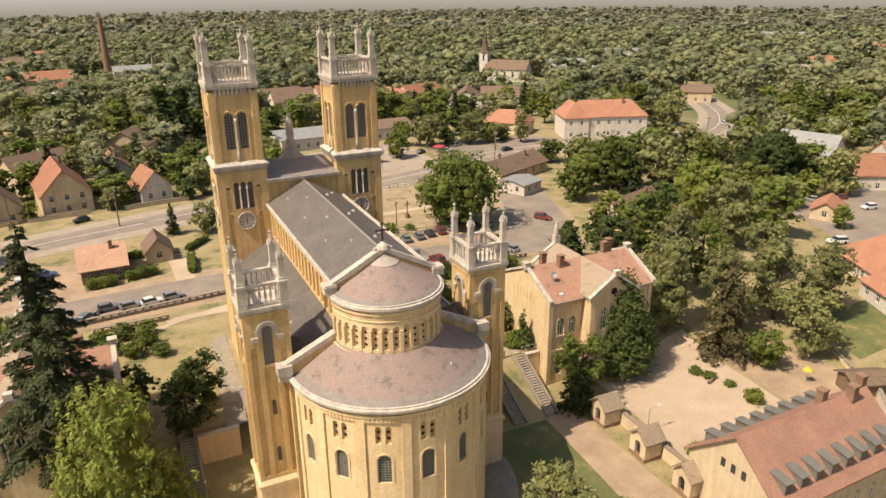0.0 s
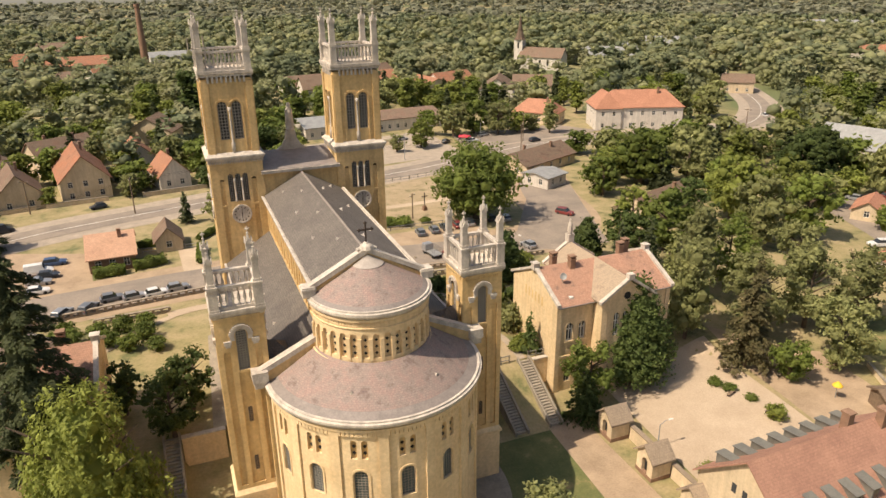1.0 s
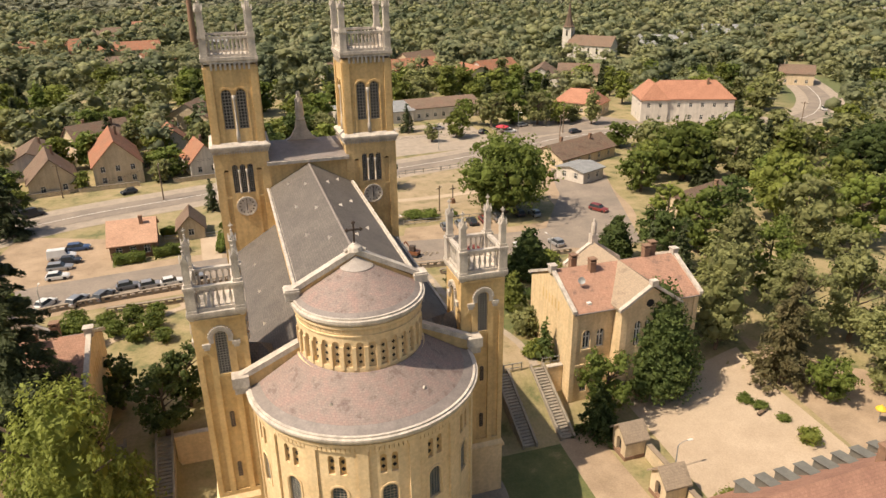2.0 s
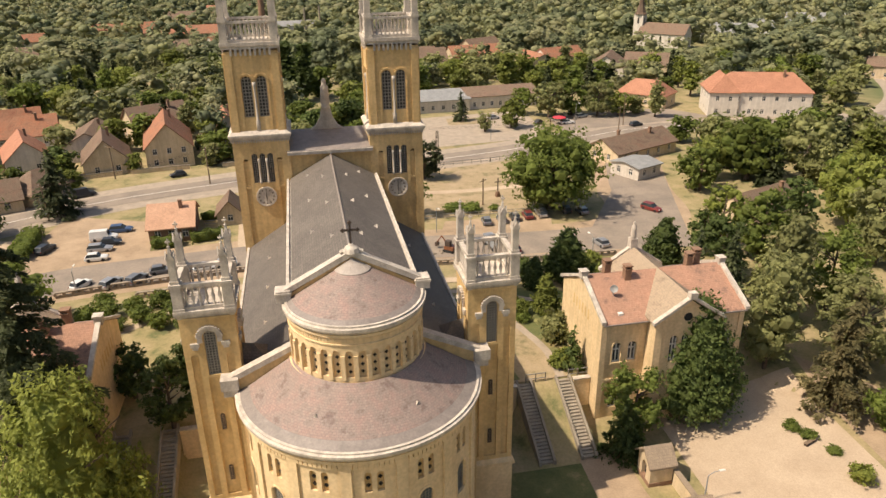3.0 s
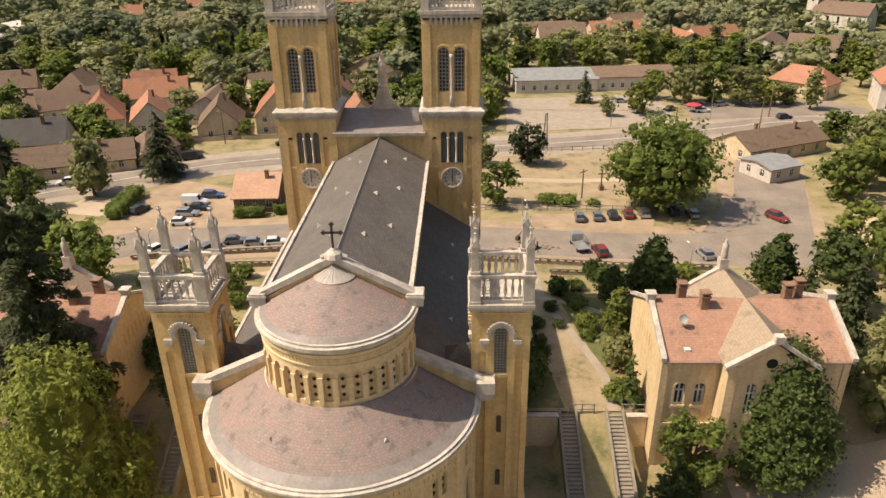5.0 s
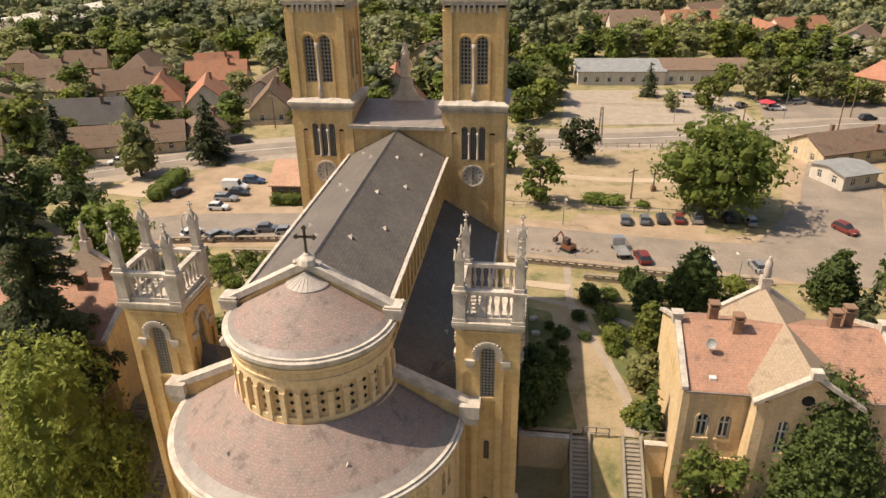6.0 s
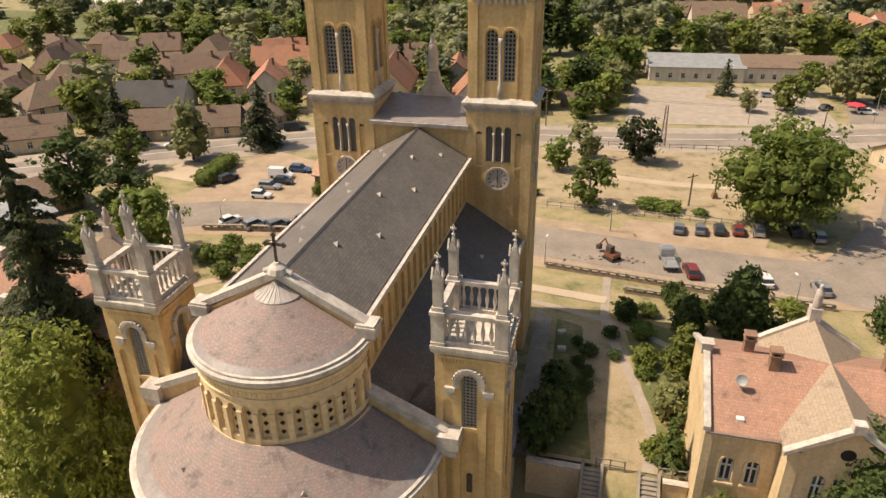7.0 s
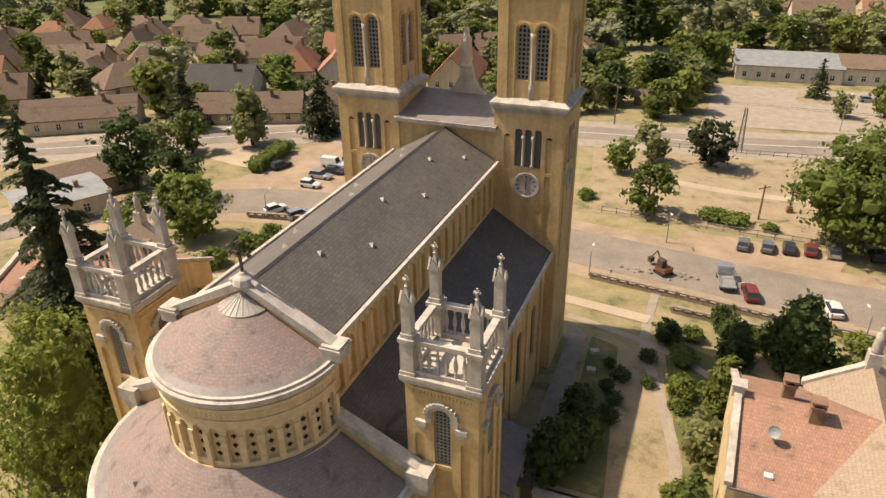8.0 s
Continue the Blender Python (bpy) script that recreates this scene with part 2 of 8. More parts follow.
def lathe(bm, prof, n=16, a0=0.0, a1=360.0, cx=0.0, cy=0.0, cap=True):
    """Turns the outline prof of (radius, z) about an upright axis."""
    full = abs(a1 - a0) >= 359.9
    cols = n if full else n + 1
    rings = []
    for r, z in prof:
        rings.append([bm.verts.new((cx + r * math.cos(radians(a0 + (a1 - a0) * i / n)), cy + r * math.sin(radians(a0 + (a1 - a0) * i / n)), z)) for i in range(cols)])
    for a, b in zip(rings, rings[1:]):
        for i in range(n):
            j = (i + 1) % cols
            bm.faces.new((a[i], a[j], b[j], b[i]))
    if cap and full:
        if prof[0][0] > 1e-3:
            bm.faces.new(rings[0][::-1])
        if prof[-1][0] > 1e-3:
            bm.faces.new(rings[-1])


def tube(bm, p, q, r0, r1, n=8):
    p, q = Vector(p), Vector(q)
    d = (q - p).normalized()
    s = d.orthogonal().normalized()
    t = d.cross(s)
    a = [p + (s * math.cos(2 * math.pi * i / n) + t * math.sin(2 * math.pi * i / n)) * r0 for i in range(n)]
    b = [q + (s * math.cos(2 * math.pi * i / n) + t * math.sin(2 * math.pi * i / n)) * r1 for i in range(n)]
    prism(bm, a, b)


def arch(uc, w, zs, zt, n=10, round_top=True):
    """Outline of an opening from its left foot over the top to its right foot."""
    if not round_top:
        return [(uc - w / 2, zs), (uc - w / 2, zt), (uc + w / 2, zt), (uc + w / 2, zs)]
    r = w / 2
    return [(uc - r, zs)] + [(uc - r * math.cos(math.pi * i / n), zt - r + r * math.sin(math.pi * i / n)) for i in range(n + 1)] + [(uc + r, zs)]


def flat(ox, oy, ax, ay):
    """A wall plane through (ox, oy), running along (ax, ay); depth goes to its left, into the wall."""
    def f(u, z, d=0.0):
        return (ox + ax * u - ay * d, oy + ay * u + ax * d, z)
    return f


def curved(r, cx=0.0, cy=0.0):
    """A round wall; u runs along its face, 0 towards -y."""
    def f(u, z, d=0.0):
        a = u / r - math.pi / 2
        return (cx + (r - d) * math.cos(a), cy + (r - d) * math.sin(a), z)
    return f


def panel(bm, F, u0, u1, z0, z1, opens, depth=0.3, step=99.0):
    """A wall face with real openings (centre, width, sill, top, round or not), each with its reveals."""
    def strip(a, b, za, zb):
        k = max(1, math.ceil((b - a) / step))
        for i in range(k):
            p, q = a + (b - a) * i / k, a + (b - a) * (i + 1) / k
            bm.faces.new([bm.verts.new(F(*c)) for c in ((p, za), (q, za), (q, zb), (p, zb))])
    cur = u0
    for uc, w, zs, zt, *rest in sorted(opens):
        rt = rest[0] if rest else True
        if uc - w / 2 - cur > 1e-4:
            strip(cur, uc - w / 2, z0, z1)
        if zs - z0 > 1e-4:
            strip(uc - w / 2, uc + w / 2, z0, zs)
        out = arch(uc, w, zs, zt, 10, rt)
        half = len(out) // 2
        top = out[1:-1]
        mid = len(top) // 2
        if rt:
            bm.faces.new([bm.verts.new(F(*c)) for c in [(uc - w / 2, z1)] + top[:mid + 1] + [(uc, z1)]][::-1])
            bm.faces.new([bm.verts.new(F(*c)) for c in [(uc, z1)] + top[mid:] + [(uc + w / 2, z1)]][::-1])
        elif z1 - zt > 1e-4:
            strip(uc - w / 2, uc + w / 2, zt, z1)
        loop = out + [out[0]]
        for p, q in zip(loop, loop[1:]):
            bm.faces.new([bm.verts.new(c) for c in (F(p[0], p[1], 0), F(q[0], q[1], 0), F(q[0], q[1], depth), F(p[0], p[1], depth))])
        cur = uc + w / 2
    if u1 - cur > 1e-4:
        strip(cur, u1, z0, z1)


def pane(bm, F, uc, w, zs, zt, d, round_top=True, thick=0.04):
    out = arch(uc, w, zs, zt, 10, round_top)
    prism(bm, [F(u, z, d + thick) for u, z in out], [F(u, z, d) for u, z in out])


def bar(bm, F, u0, u1, z0, z1, d0, d1):
    """A straight block on a wall: from depth d0 (negative is proud) to d1."""
    prism(bm, [F(u0, z0, d1), F(u1, z0, d1), F(u1, z1, d1), F(u0, z1, d1)], [F(u0, z0, d0), F(u1, z0, d0), F(u1, z1, d0), F(u0, z1, d0)])


def hood(bm, F, uc, r, width, zc, proud, n=14, legs=0.0):
    """A raised round moulding over an arch."""
    pts = [(math.pi * i / n) for i in range(n + 1)]
    for a, b in zip(pts, pts[1:]):
        ring = [(uc - r * math.cos(a), zc + r * math.sin(a)), (uc - r * math.cos(b), zc + r * math.sin(b)), (uc - (r + width) * math.cos(b), zc + (r + width) * math.sin(b)), (uc - (r + width) * math.cos(a), zc + (r + width) * math.sin(a))]
        prism(bm, [F(u, z, 0.02) for u, z in ring], [F(u, z, -proud) for u, z in ring])
    if legs:
        for s in (-1, 1):
            bar(bm, F, uc + s * (r + width / 2) - width / 2, uc + s * (r + width / 2) + width / 2, zc - legs, zc, -proud, 0.02)


# ---- ground ----
def ramp(v, a, b):
    k = min(1.0, max(0.0, (v - a) / (b - a)))
    return k * k * (3 - 2 * k)


def gz(x, y):
    """Height of the ground: the low yard behind the apse, the church's terrace, the street."""
    X = abs(x - 22.6)
    if X < 20:
        a, b = 78.4, 78.9
    elif X < 27.2:
        a, b = 70.0, 79.0
    elif X < 30:
        a, b = 78.4, 78.9
    else:
        k = ramp(X, 50, 62)
        a, b = 83.0 - 10 * k, 90.0 + 8 * k
    lift = min(1.0, max(0.0, (y - a) / (b - a)))
    low, high = -3.8, 1.0 - 1.0 * ramp(y, 108, 119)
    if x > 85:
        low = low + 3.0 * ramp(x, 88, 120)
    return low + (high - low) * lift


def drape(bm, F, nu, nv, lift):
    """A sheet laid over the ground: F(u, v) in 0..1 gives x, y."""
    grid = [[None] * (nv + 1) for _ in range(nu + 1)]
    for i in range(nu + 1):
        for j in range(nv + 1):
            x, y = F(i / nu, j / nv)
            grid[i][j] = bm.verts.new((x, y, gz(x, y) + lift))
    for i in range(nu):
        for j in range(nv):
            bm.faces.new((grid[i][j], grid[i + 1][j], grid[i + 1][j + 1], grid[i][j + 1]))


def quad_sheet(name, corners, material, label, category, lift=0.05, n=12):
    a, b, c, d = [Vector(p) for p in corners]
    bm = bmesh.new()
    drape(bm, lambda u, v: tuple((a * (1 - u) + b * u) * (1 - v) + (d * (1 - u) + c * u) * v), n, n, lift)
    bm.normal_update()
    if bm.faces[:][0].normal.z < 0:
        bmesh.ops.reverse_faces(bm, faces=bm.faces[:])
    return solid(name, bm, material, label, category)


def way_sheet(name, line, width, material, label, category, lift=0.06, bow=0.0):
    """A road or path along a line of points."""
    pts = [Vector(p) for p in line]
    fine = []
    for i in range(len(pts) - 1):
        p0, p1, p2, p3 = pts[max(0, i - 1)], pts[i], pts[i + 1], pts[min(len(pts) - 1, i + 2)]
        k = max(3, int((p2 - p1).length / 3))
        for s in range(k):
            t = s / k
            fine.append(0.5 * (2 * p1 + (p2 - p0) * t + (2 * p0 - 5 * p1 + 4 * p2 - p3) * t * t + (3 * p1 - p0 - 3 * p2 + p3) * t ** 3))
    fine.append(pts[-1])
    bm = bmesh.new()
    prev = None
    for i, p in enumerate(fine):
        d = (fine[min(i + 1, len(fine) - 1)] - fine[max(i - 1, 0)]).normalized()
        nrm = Vector((-d.y, d.x))
        row = []
        for s in (-0.5, -0.25, 0, 0.25, 0.5):
            q = p + nrm * width * s
            row.append(bm.verts.new((q.x, q.y, gz(q.x, q.y) + lift)))
        if prev:
            for a in range(4):
                bm.faces.new((prev[a + 1], prev[a], row[a], row[a + 1]))
        prev = row
    bm.normal_update()
    if bm.faces[:][0].normal.z < 0:
        bmesh.ops.reverse_faces(bm, faces=bm.faces[:])
    return solid(name, bm, material, label, category)


def axis_steps(lo, hi, c0, c1, fine, far):
    out = list(np.arange(c0, c1 + 0.01, fine))
    s, v = fine, c1
    while v < hi:
        s *= 1.12
        v += s
        out.append(v)
    s, v = fine, c0
    while v > lo:
        s *= 1.12
        v -= s
        out.insert(0, v)
    return out


xs, ys = axis_steps(-4000, 4000, -60, 120, 1.5, 0), axis_steps(-3000, 4500, 20, 200, 1.5, 0)
gm = bpy.data.meshes.new("ground")
gm.from_pydata([(x, y, gz(x, y)) for y in ys for x in xs], [], [(j * len(xs) + i, j * len(xs) + i + 1, (j + 1) * len(xs) + i + 1, (j + 1) * len(xs) + i) for j in range(len(ys) - 1) for i in range(len(xs) - 1)])
gm.materials.append(GRASS)
gm.polygons.foreach_set("use_smooth", [True] * len(gm.polygons))
ground = tagged(new("ground", gm), "dry yellow-green grass reaching to the horizon", "ground", "", "structure")


# hazy distance behind the plain: a ring that glows, its haze painted paler upwards
bm = bmesh.new()
lathe(bm, [(1720, -30), (1720, 10), (1720, 40), (1720, 78)], 96, cap=False)
HAZE = bpy.data.materials.new("glowing_haze")
HAZE.use_nodes = True
nt = HAZE.node_tree
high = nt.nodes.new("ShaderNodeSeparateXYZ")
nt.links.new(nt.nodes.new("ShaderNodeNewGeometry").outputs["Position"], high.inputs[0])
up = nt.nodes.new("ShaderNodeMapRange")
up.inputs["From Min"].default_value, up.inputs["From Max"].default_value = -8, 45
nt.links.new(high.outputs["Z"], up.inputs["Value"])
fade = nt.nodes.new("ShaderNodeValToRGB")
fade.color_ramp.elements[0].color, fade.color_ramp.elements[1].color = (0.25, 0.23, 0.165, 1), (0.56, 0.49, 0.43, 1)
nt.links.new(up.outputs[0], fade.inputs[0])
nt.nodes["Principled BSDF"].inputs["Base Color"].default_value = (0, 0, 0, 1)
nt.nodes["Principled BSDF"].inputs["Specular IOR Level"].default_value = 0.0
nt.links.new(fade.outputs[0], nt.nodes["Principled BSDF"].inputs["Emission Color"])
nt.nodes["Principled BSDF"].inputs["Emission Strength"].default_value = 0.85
haze = solid("backdrop", bm, HAZE, "glowing ring painted with pale haze round the plain", "backdrop")
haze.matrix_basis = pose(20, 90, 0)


# ---- church ----
church = thing("church", 22.6, 64.0, 0.0, 0, "large ochre-rendered church with four pinnacled towers and slate roofs", "church")


def lattice(bm, F, uc, w, zs, zt, d, pitch, t):
    """Crossing bars that fill an arched opening."""
    r = w / 2
    def top_at(u):
        return zt - r + math.sqrt(max(0.0, r * r - (u - uc) ** 2))
    k = max(2, round(w / pitch))
    for i in range(k + 1):
        u = uc - r + w * i / k
        u = min(max(u, uc - r + t / 2), uc + r - t / 2)
        bar(bm, F, u - t / 2, u + t / 2, zs, max(zs + 0.1, top_at(u)), d, d + 0.05)
    k = round((zt - zs) / pitch)
    for i in range(k):
        z = zs + (zt - zs) * i / k
        half = r if z < zt - r else math.sqrt(max(0.0, r * r - (z - zt + r) ** 2))
        bar(bm, F, uc - half, uc + half, z, z + t, d - 0.01, d + 0.04)


def window_set(parent, F, uc, w, zs, zt, d, pitch=0.0, t=0.05, back=None, bars=None, name="window"):
    bm = bmesh.new()
    pane(bm, F, uc, w, zs, zt, d)
    win = part(name, bm, back or DARK, parent)
    if pitch:
        bm = bmesh.new()
        lattice(bm, F, uc, w - 0.02, zs, zt, d - 0.09, pitch, t)
        part("lattice", bm, bars or LATTICE, win) if parent.parent is None else part("lattice", bm, bars or LATTICE, parent)
    return win


# small pieces that repeat
bm = bmesh.new()
lathe(bm, [(0.13, 0), (0.13, 0.10), (0.07, 0.16), (0.15, 0.5), (0.15, 0.62), (0.06, 1.05), (0.07, 1.15), (0.13, 1.22), (0.13, 1.35)], 6)
BALUSTER = finish(bm, "baluster", STONE, True)


def pinnacle_mesh(w, h, head):
    """A square stone post with a gabled, crocketed head and a cross-shaped finial."""
    bm = bmesh.new()
    a = w / 2
    box(bm, -a * 1.25, a * 1.25, -a * 1.25, a * 1.25, 0, 0.28)
    box(bm, -a, a, -a, a, 0.28, h - 0.05)
    for k in range(4):
        c, s = math.cos(k * math.pi / 2), math.sin(k * math.pi / 2)
        tri = [(-a * 1.25, h - 0.25), (a * 1.25, h - 0.25), (0, h + head * 0.45)]
        f = [(c * x - s * (-a * 1.3), s * x + c * (-a * 1.3), z) for x, z in tri]
        g = [(c * x - s * (-a * 0.9), s * x + c * (-a * 0.9), z) for x, z in tri]
        prism(bm, g, f)
    lathe(bm, [(a * 1.05, h - 0.2), (a * 0.95, h), (a * 0.3, h + head * 0.75)], 4, 45, 405)
    lathe(bm, [(a * 0.3, h + head * 0.7), (a * 0.5, h + head * 0.78), (a * 0.25, h + head * 0.86), (0.05, h + head)], 6)
    z = h + head
    box(bm, -0.05, 0.05, -0.05, 0.05, z - 0.1, z + 0.45)
    box(bm, -0.2, 0.2, -0.06, 0.06, z + 0.12, z + 0.26)
    box(bm, -0.06, 0.06, -0.2, 0.2, z + 0.12, z + 0.26)
    return finish(bm, "pinnacle", STONE)


PIN_BIG, PIN_SMALL = pinnacle_mesh(0.72, 3.0, 1.1), pinnacle_mesh(0.58, 2.5, 1.0)


def balustrade(parent, cx, cy, hw, hd, z, h, pin):
    """Corner posts with pinnacles, rails and balusters round a tower's top."""
    post = 0.42
    for sx in (-1, 1):
        for sy in (-1, 1):
            bm = bmesh.new()
            x, y = cx + sx * (hw - post), cy + sy * (hd - post)
            box(bm, x - post - 0.05, x + post + 0.05, y - post - 0.05, y + post + 0.05, z, z + 0.25)
            box(bm, x - post, x + post, y - post, y + post, z + 0.25, z + h - 0.15)
            box(bm, x - post - 0.08, x + post + 0.08, y - post - 0.08, y + post + 0.08, z + h - 0.15, z + h + 0.1)
            part("corner_post", bm, STONE, parent)
            part("pinnacle", pin, None, parent, at=(x, y, z + h + 0.1))
    for k in range(4):
        along = hw if k % 2 == 0 else hd
        out = hd if k % 2 == 0 else hw
        a = k * math.pi / 2
        c, s = math.cos(a), math.sin(a)
        def put(u, d, zz):
            return (cx + c * u - s * (-d), cy + s * u + c * (-d), zz)
        L = along - 2 * post
        d0, d1 = out - post + 0.17, out - post - 0.17
        for za, zb, e in ((z, z + 0.32, 0.05), (z + h - 0.3, z + h, 0.05)):
            bm = bmesh.new()
            prism(bm, [put(-L, d0 + e, za), put(-L, d1 - e, za), put(L, d1 - e, za), put(L, d0 + e, za)], [put(-L, d0 + e, zb), put(-L, d1 - e, zb), put(L, d1 - e, zb), put(L, d0 + e, zb)])
            bmesh.ops.recalc_face_normals(bm, faces=bm.faces)
            part("rail", bm, STONE, parent)
        n = max(4, round(2 * L / 0.5))
        for i in range(n):
            u = -L + 2 * L * (i + 0.5) / n
            p = put(u, out - post, z + 0.3)
            part("baluster", BALUSTER, None, parent, at=Matrix.Translation(p) @ Matrix.Diagonal((1, 1, (h - 0.58) / 1.35, 1)))


def sides(cx, cy, hw, hd):
    """The four faces of a square tower, seen from outside, with their half widths."""
    return [(flat(cx, cy - hd, 1, 0), hw), (flat(cx + hw, cy, 0, 1), hd), (flat(cx, cy + hd, -1, 0), hw), (flat(cx - hw, cy, 0, -1), hd)]


def ring_box(bm, cx, cy, hw, hd, z0, z1, grow=0.0):
    a = [(cx - hw, cy - hd, z0), (cx + hw, cy - hd, z0), (cx + hw, cy + hd, z0), (cx - hw, cy + hd, z0)]
    b = [(cx - hw - grow, cy - hd - grow, z1), (cx + hw + grow, cy - hd - grow, z1), (cx + hw + grow, cy + hd + grow, z1), (cx - hw - grow, cy + hd + grow, z1)]
    prism(bm, a, b)


def build_strips(strips, parent, material):
    for name, F, u0, u1, z0, z1, d0, d1 in strips:
        bm = bmesh.new()
        bar(bm, F, u0, u1, z0, z1, d0, d1)
        part(name, bm, material, parent)


def corbels(parent, F, us, half, z0, z1, proud, material):
    """A row of small brackets under a cornice."""
    for u in us:
        bm = bmesh.new()
        bar(bm, F, u - half, u + half, z0, z1, -proud, 0.02)
        part("corbel", bm, material, parent)


def front_tower(cx, cy):
    W, U = 3.4, 3.12
    body = bmesh.new()
    extra = []
    for F, h in sides(cx, cy, W, W):
        panel(body, F, -h, h, -1.0, 12.0, [], 0.3)
        panel(body, F, -h, h, 12.0, 23.7, [(-2.05, 0.62, 13.0, 23.4, False), (2.05, 0.62, 13.0, 23.4, False)], 0.16)
        panel(body, F, -h, h, 23.7, 28.6, [(-2.05, 0.62, 23.7, 27.3), (-0.95, 0.72, 24.1, 27.9), (0, 0.72, 24.1, 27.9), (0.95, 0.72, 24.1, 27.9), (2.05, 0.62, 23.7, 27.3)], 0.34)
        panel(body, F, -h, h, 28.6, 29.5, [], 0.3)
        extra += [("niche", F, -2.36, -1.74, 13.0, 27.0, 0.16, 0.4), ("niche", F, 1.74, 2.36, 13.0, 27.0, 0.16, 0.4)]
    for F, h in sides(cx, cy, U, U):
        panel(body, F, -h, h, 30.4, 40.2, [(-0.88, 1.2, 32.4, 37.3), (0.88, 1.2, 32.4, 37.3)], 0.4)
        for s in (-1, 1):
            extra.append(("corner_strip", F, s * (h - 0.42) - 0.42, s * (h - 0.42) + 0.42, 30.6, 39.9, -0.16, 0.02))
    tower = part("tower", body, OCHRE, church)
    build_strips(extra, tower, OCHRE)
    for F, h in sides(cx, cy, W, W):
        # panes coloured near-black for the shade inside the tower
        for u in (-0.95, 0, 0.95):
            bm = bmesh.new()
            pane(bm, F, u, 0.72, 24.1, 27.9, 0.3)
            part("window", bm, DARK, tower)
        bm = bmesh.new()
        for u in (-0.95, 0, 0.95):
            lattice(bm, F, u, 0.7, 24.1, 27.9, 0.22, 0.24, 0.06)
        part("lattice", bm, LATTICE, tower)
        for u in (-0.475, 0.475):
            bm = bmesh.new()
            p = F(u, 24.1, -0.02)
            lathe(bm, [(0.16, 24.1), (0.16, 24.35), (0.10, 24.45), (0.09, 26.7), (0.16, 26.95), (0.19, 27.25)], 8, cx=p[0], cy=p[1])
            part("column", bm, STONE, tower, smooth=True)
        bm = bmesh.new()
        c = F(0, 22.3, 0)
        for r0, r1, d0, d1 in ((0.0, 1.12, -0.10, 0.0),):
            ring = [(r1 * math.cos(i * math.pi / 14), 22.3 + r1 * math.sin(i * math.pi / 14)) for i in range(28)]
            prism(bm, [F(u, z, d1) for u, z in ring], [F(u, z, d0) for u, z in ring])
        part("clock_face", bm, STONE, tower, "pale round clock face")
        bm = bmesh.new()
        for i in range(28):
            a, b = i * math.pi / 14, (i + 1) * math.pi / 14
            ring = [(r * math.cos(t), 22.3 + r * math.sin(t)) for r, t in ((1.12, a), (1.3, a), (1.3, b), (1.12, b))]
            prism(bm, [F(u, z, 0.0) for u, z in ring], [F(u, z, -0.18) for u, z in ring])
        part("clock_rim", bm, STONE, tower)
        for i in range(12):
            bm = bmesh.new()
            a = i * math.pi / 6
            q = [(0.78, -0.045), (1.0, -0.06), (1.0, 0.06), (0.78, 0.045)]
            ring = [(x * math.cos(a) - y * math.sin(a), 22.3 + x * math.sin(a) + y * math.cos(a)) for x, y in q]
            prism(bm, [F(u, z, -0.09) for u, z in ring], [F(u, z, -0.115) for u, z in ring])
            part("hour_mark", bm, IRON, tower)
        for a, L, t in ((88, 0.85, 0.05), (-90, 0.6, 0.07)):
            bm = bmesh.new()
            a = radians(a)
            ring = [(x * math.cos(a) - y * math.sin(a), 22.3 + x * math.sin(a) + y * math.cos(a)) for x, y in ((-0.15, -t), (L, -t * 0.4), (L, t * 0.4), (-0.15, t))]
            prism(bm, [F(u, z, -0.12) for u, z in ring], [F(u, z, -0.15) for u, z in ring])
            part("clock_hand", bm, IRON, tower)
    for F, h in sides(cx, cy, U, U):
        # belfry panes: inner shade given as near-black colour
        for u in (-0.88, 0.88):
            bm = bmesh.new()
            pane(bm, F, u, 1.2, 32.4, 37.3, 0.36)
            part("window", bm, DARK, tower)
            bm = bmesh.new()
            hood(bm, F, u, 0.72, 0.155, 36.75, 0.12)
            s_ = 1 if u > 0 else -1
            bar(bm, F, u + s_ * 0.72 - 0.0775 + s_ * 0.0775, u + s_ * 0.72 + 0.0775 + s_ * 0.0775, 30.76, 36.75, -0.09, 0.02)
            part("arch_moulding", bm, OCHRE, tower)
            bm = bmesh.new()
            lattice(bm, F, u, 1.18, 32.4, 37.3, 0.24, 0.40, 0.13)
            part("lattice", bm, LATTICE, tower)
        bm = bmesh.new()
        p = F(0, 0, 0.05)
        lathe(bm, [(0.27, 30.76), (0.27, 31.9), (0.17, 32.1), (0.15, 35.9), (0.22, 36.1), (0.29, 36.6)], 8, cx=p[0], cy=p[1])
        part("column", bm, STONE, tower, smooth=True)
        bm = bmesh.new()
        n = 9
        corbels(tower, F, [-h + 0.9 + (2 * h - 1.8) * i / (n - 1) for i in range(n)], 0.13, 39.7, 40.44, 0.2, STONE)
        bar(bm, F, -h, h, 40.45, 40.62, -0.22, 0.02)
        part("corbel_table", bm, STONE, tower)
    bm = bmesh.new()
    ring_box(bm, cx, cy, W, W, 29.5, 29.8, 0.18)
    ring_box(bm, cx, cy, W + 0.22, W + 0.22, 29.8, 30.1, 0.12)
    ring_box(bm, cx, cy, W + 0.38, W + 0.38, 30.1, 30.32, 0.0)
    ring_box(bm, cx, cy, W + 0.34, W + 0.34, 30.32, 30.75, -0.6)
    for F, h in sides(cx, cy, W, W):
        n = 22
        for i in range(n):
            u = -h + 2 * h * (i + 0.5) / n
            bar(bm, F, u - 0.08, u + 0.08, 29.35, 29.6, -0.16, 0.02)
    part("cornice", bm, STONE, tower)
    bm = bmesh.new()
    ring_box(bm, cx, cy, U + 0.2, U + 0.2, 40.6, 40.85, 0.12)
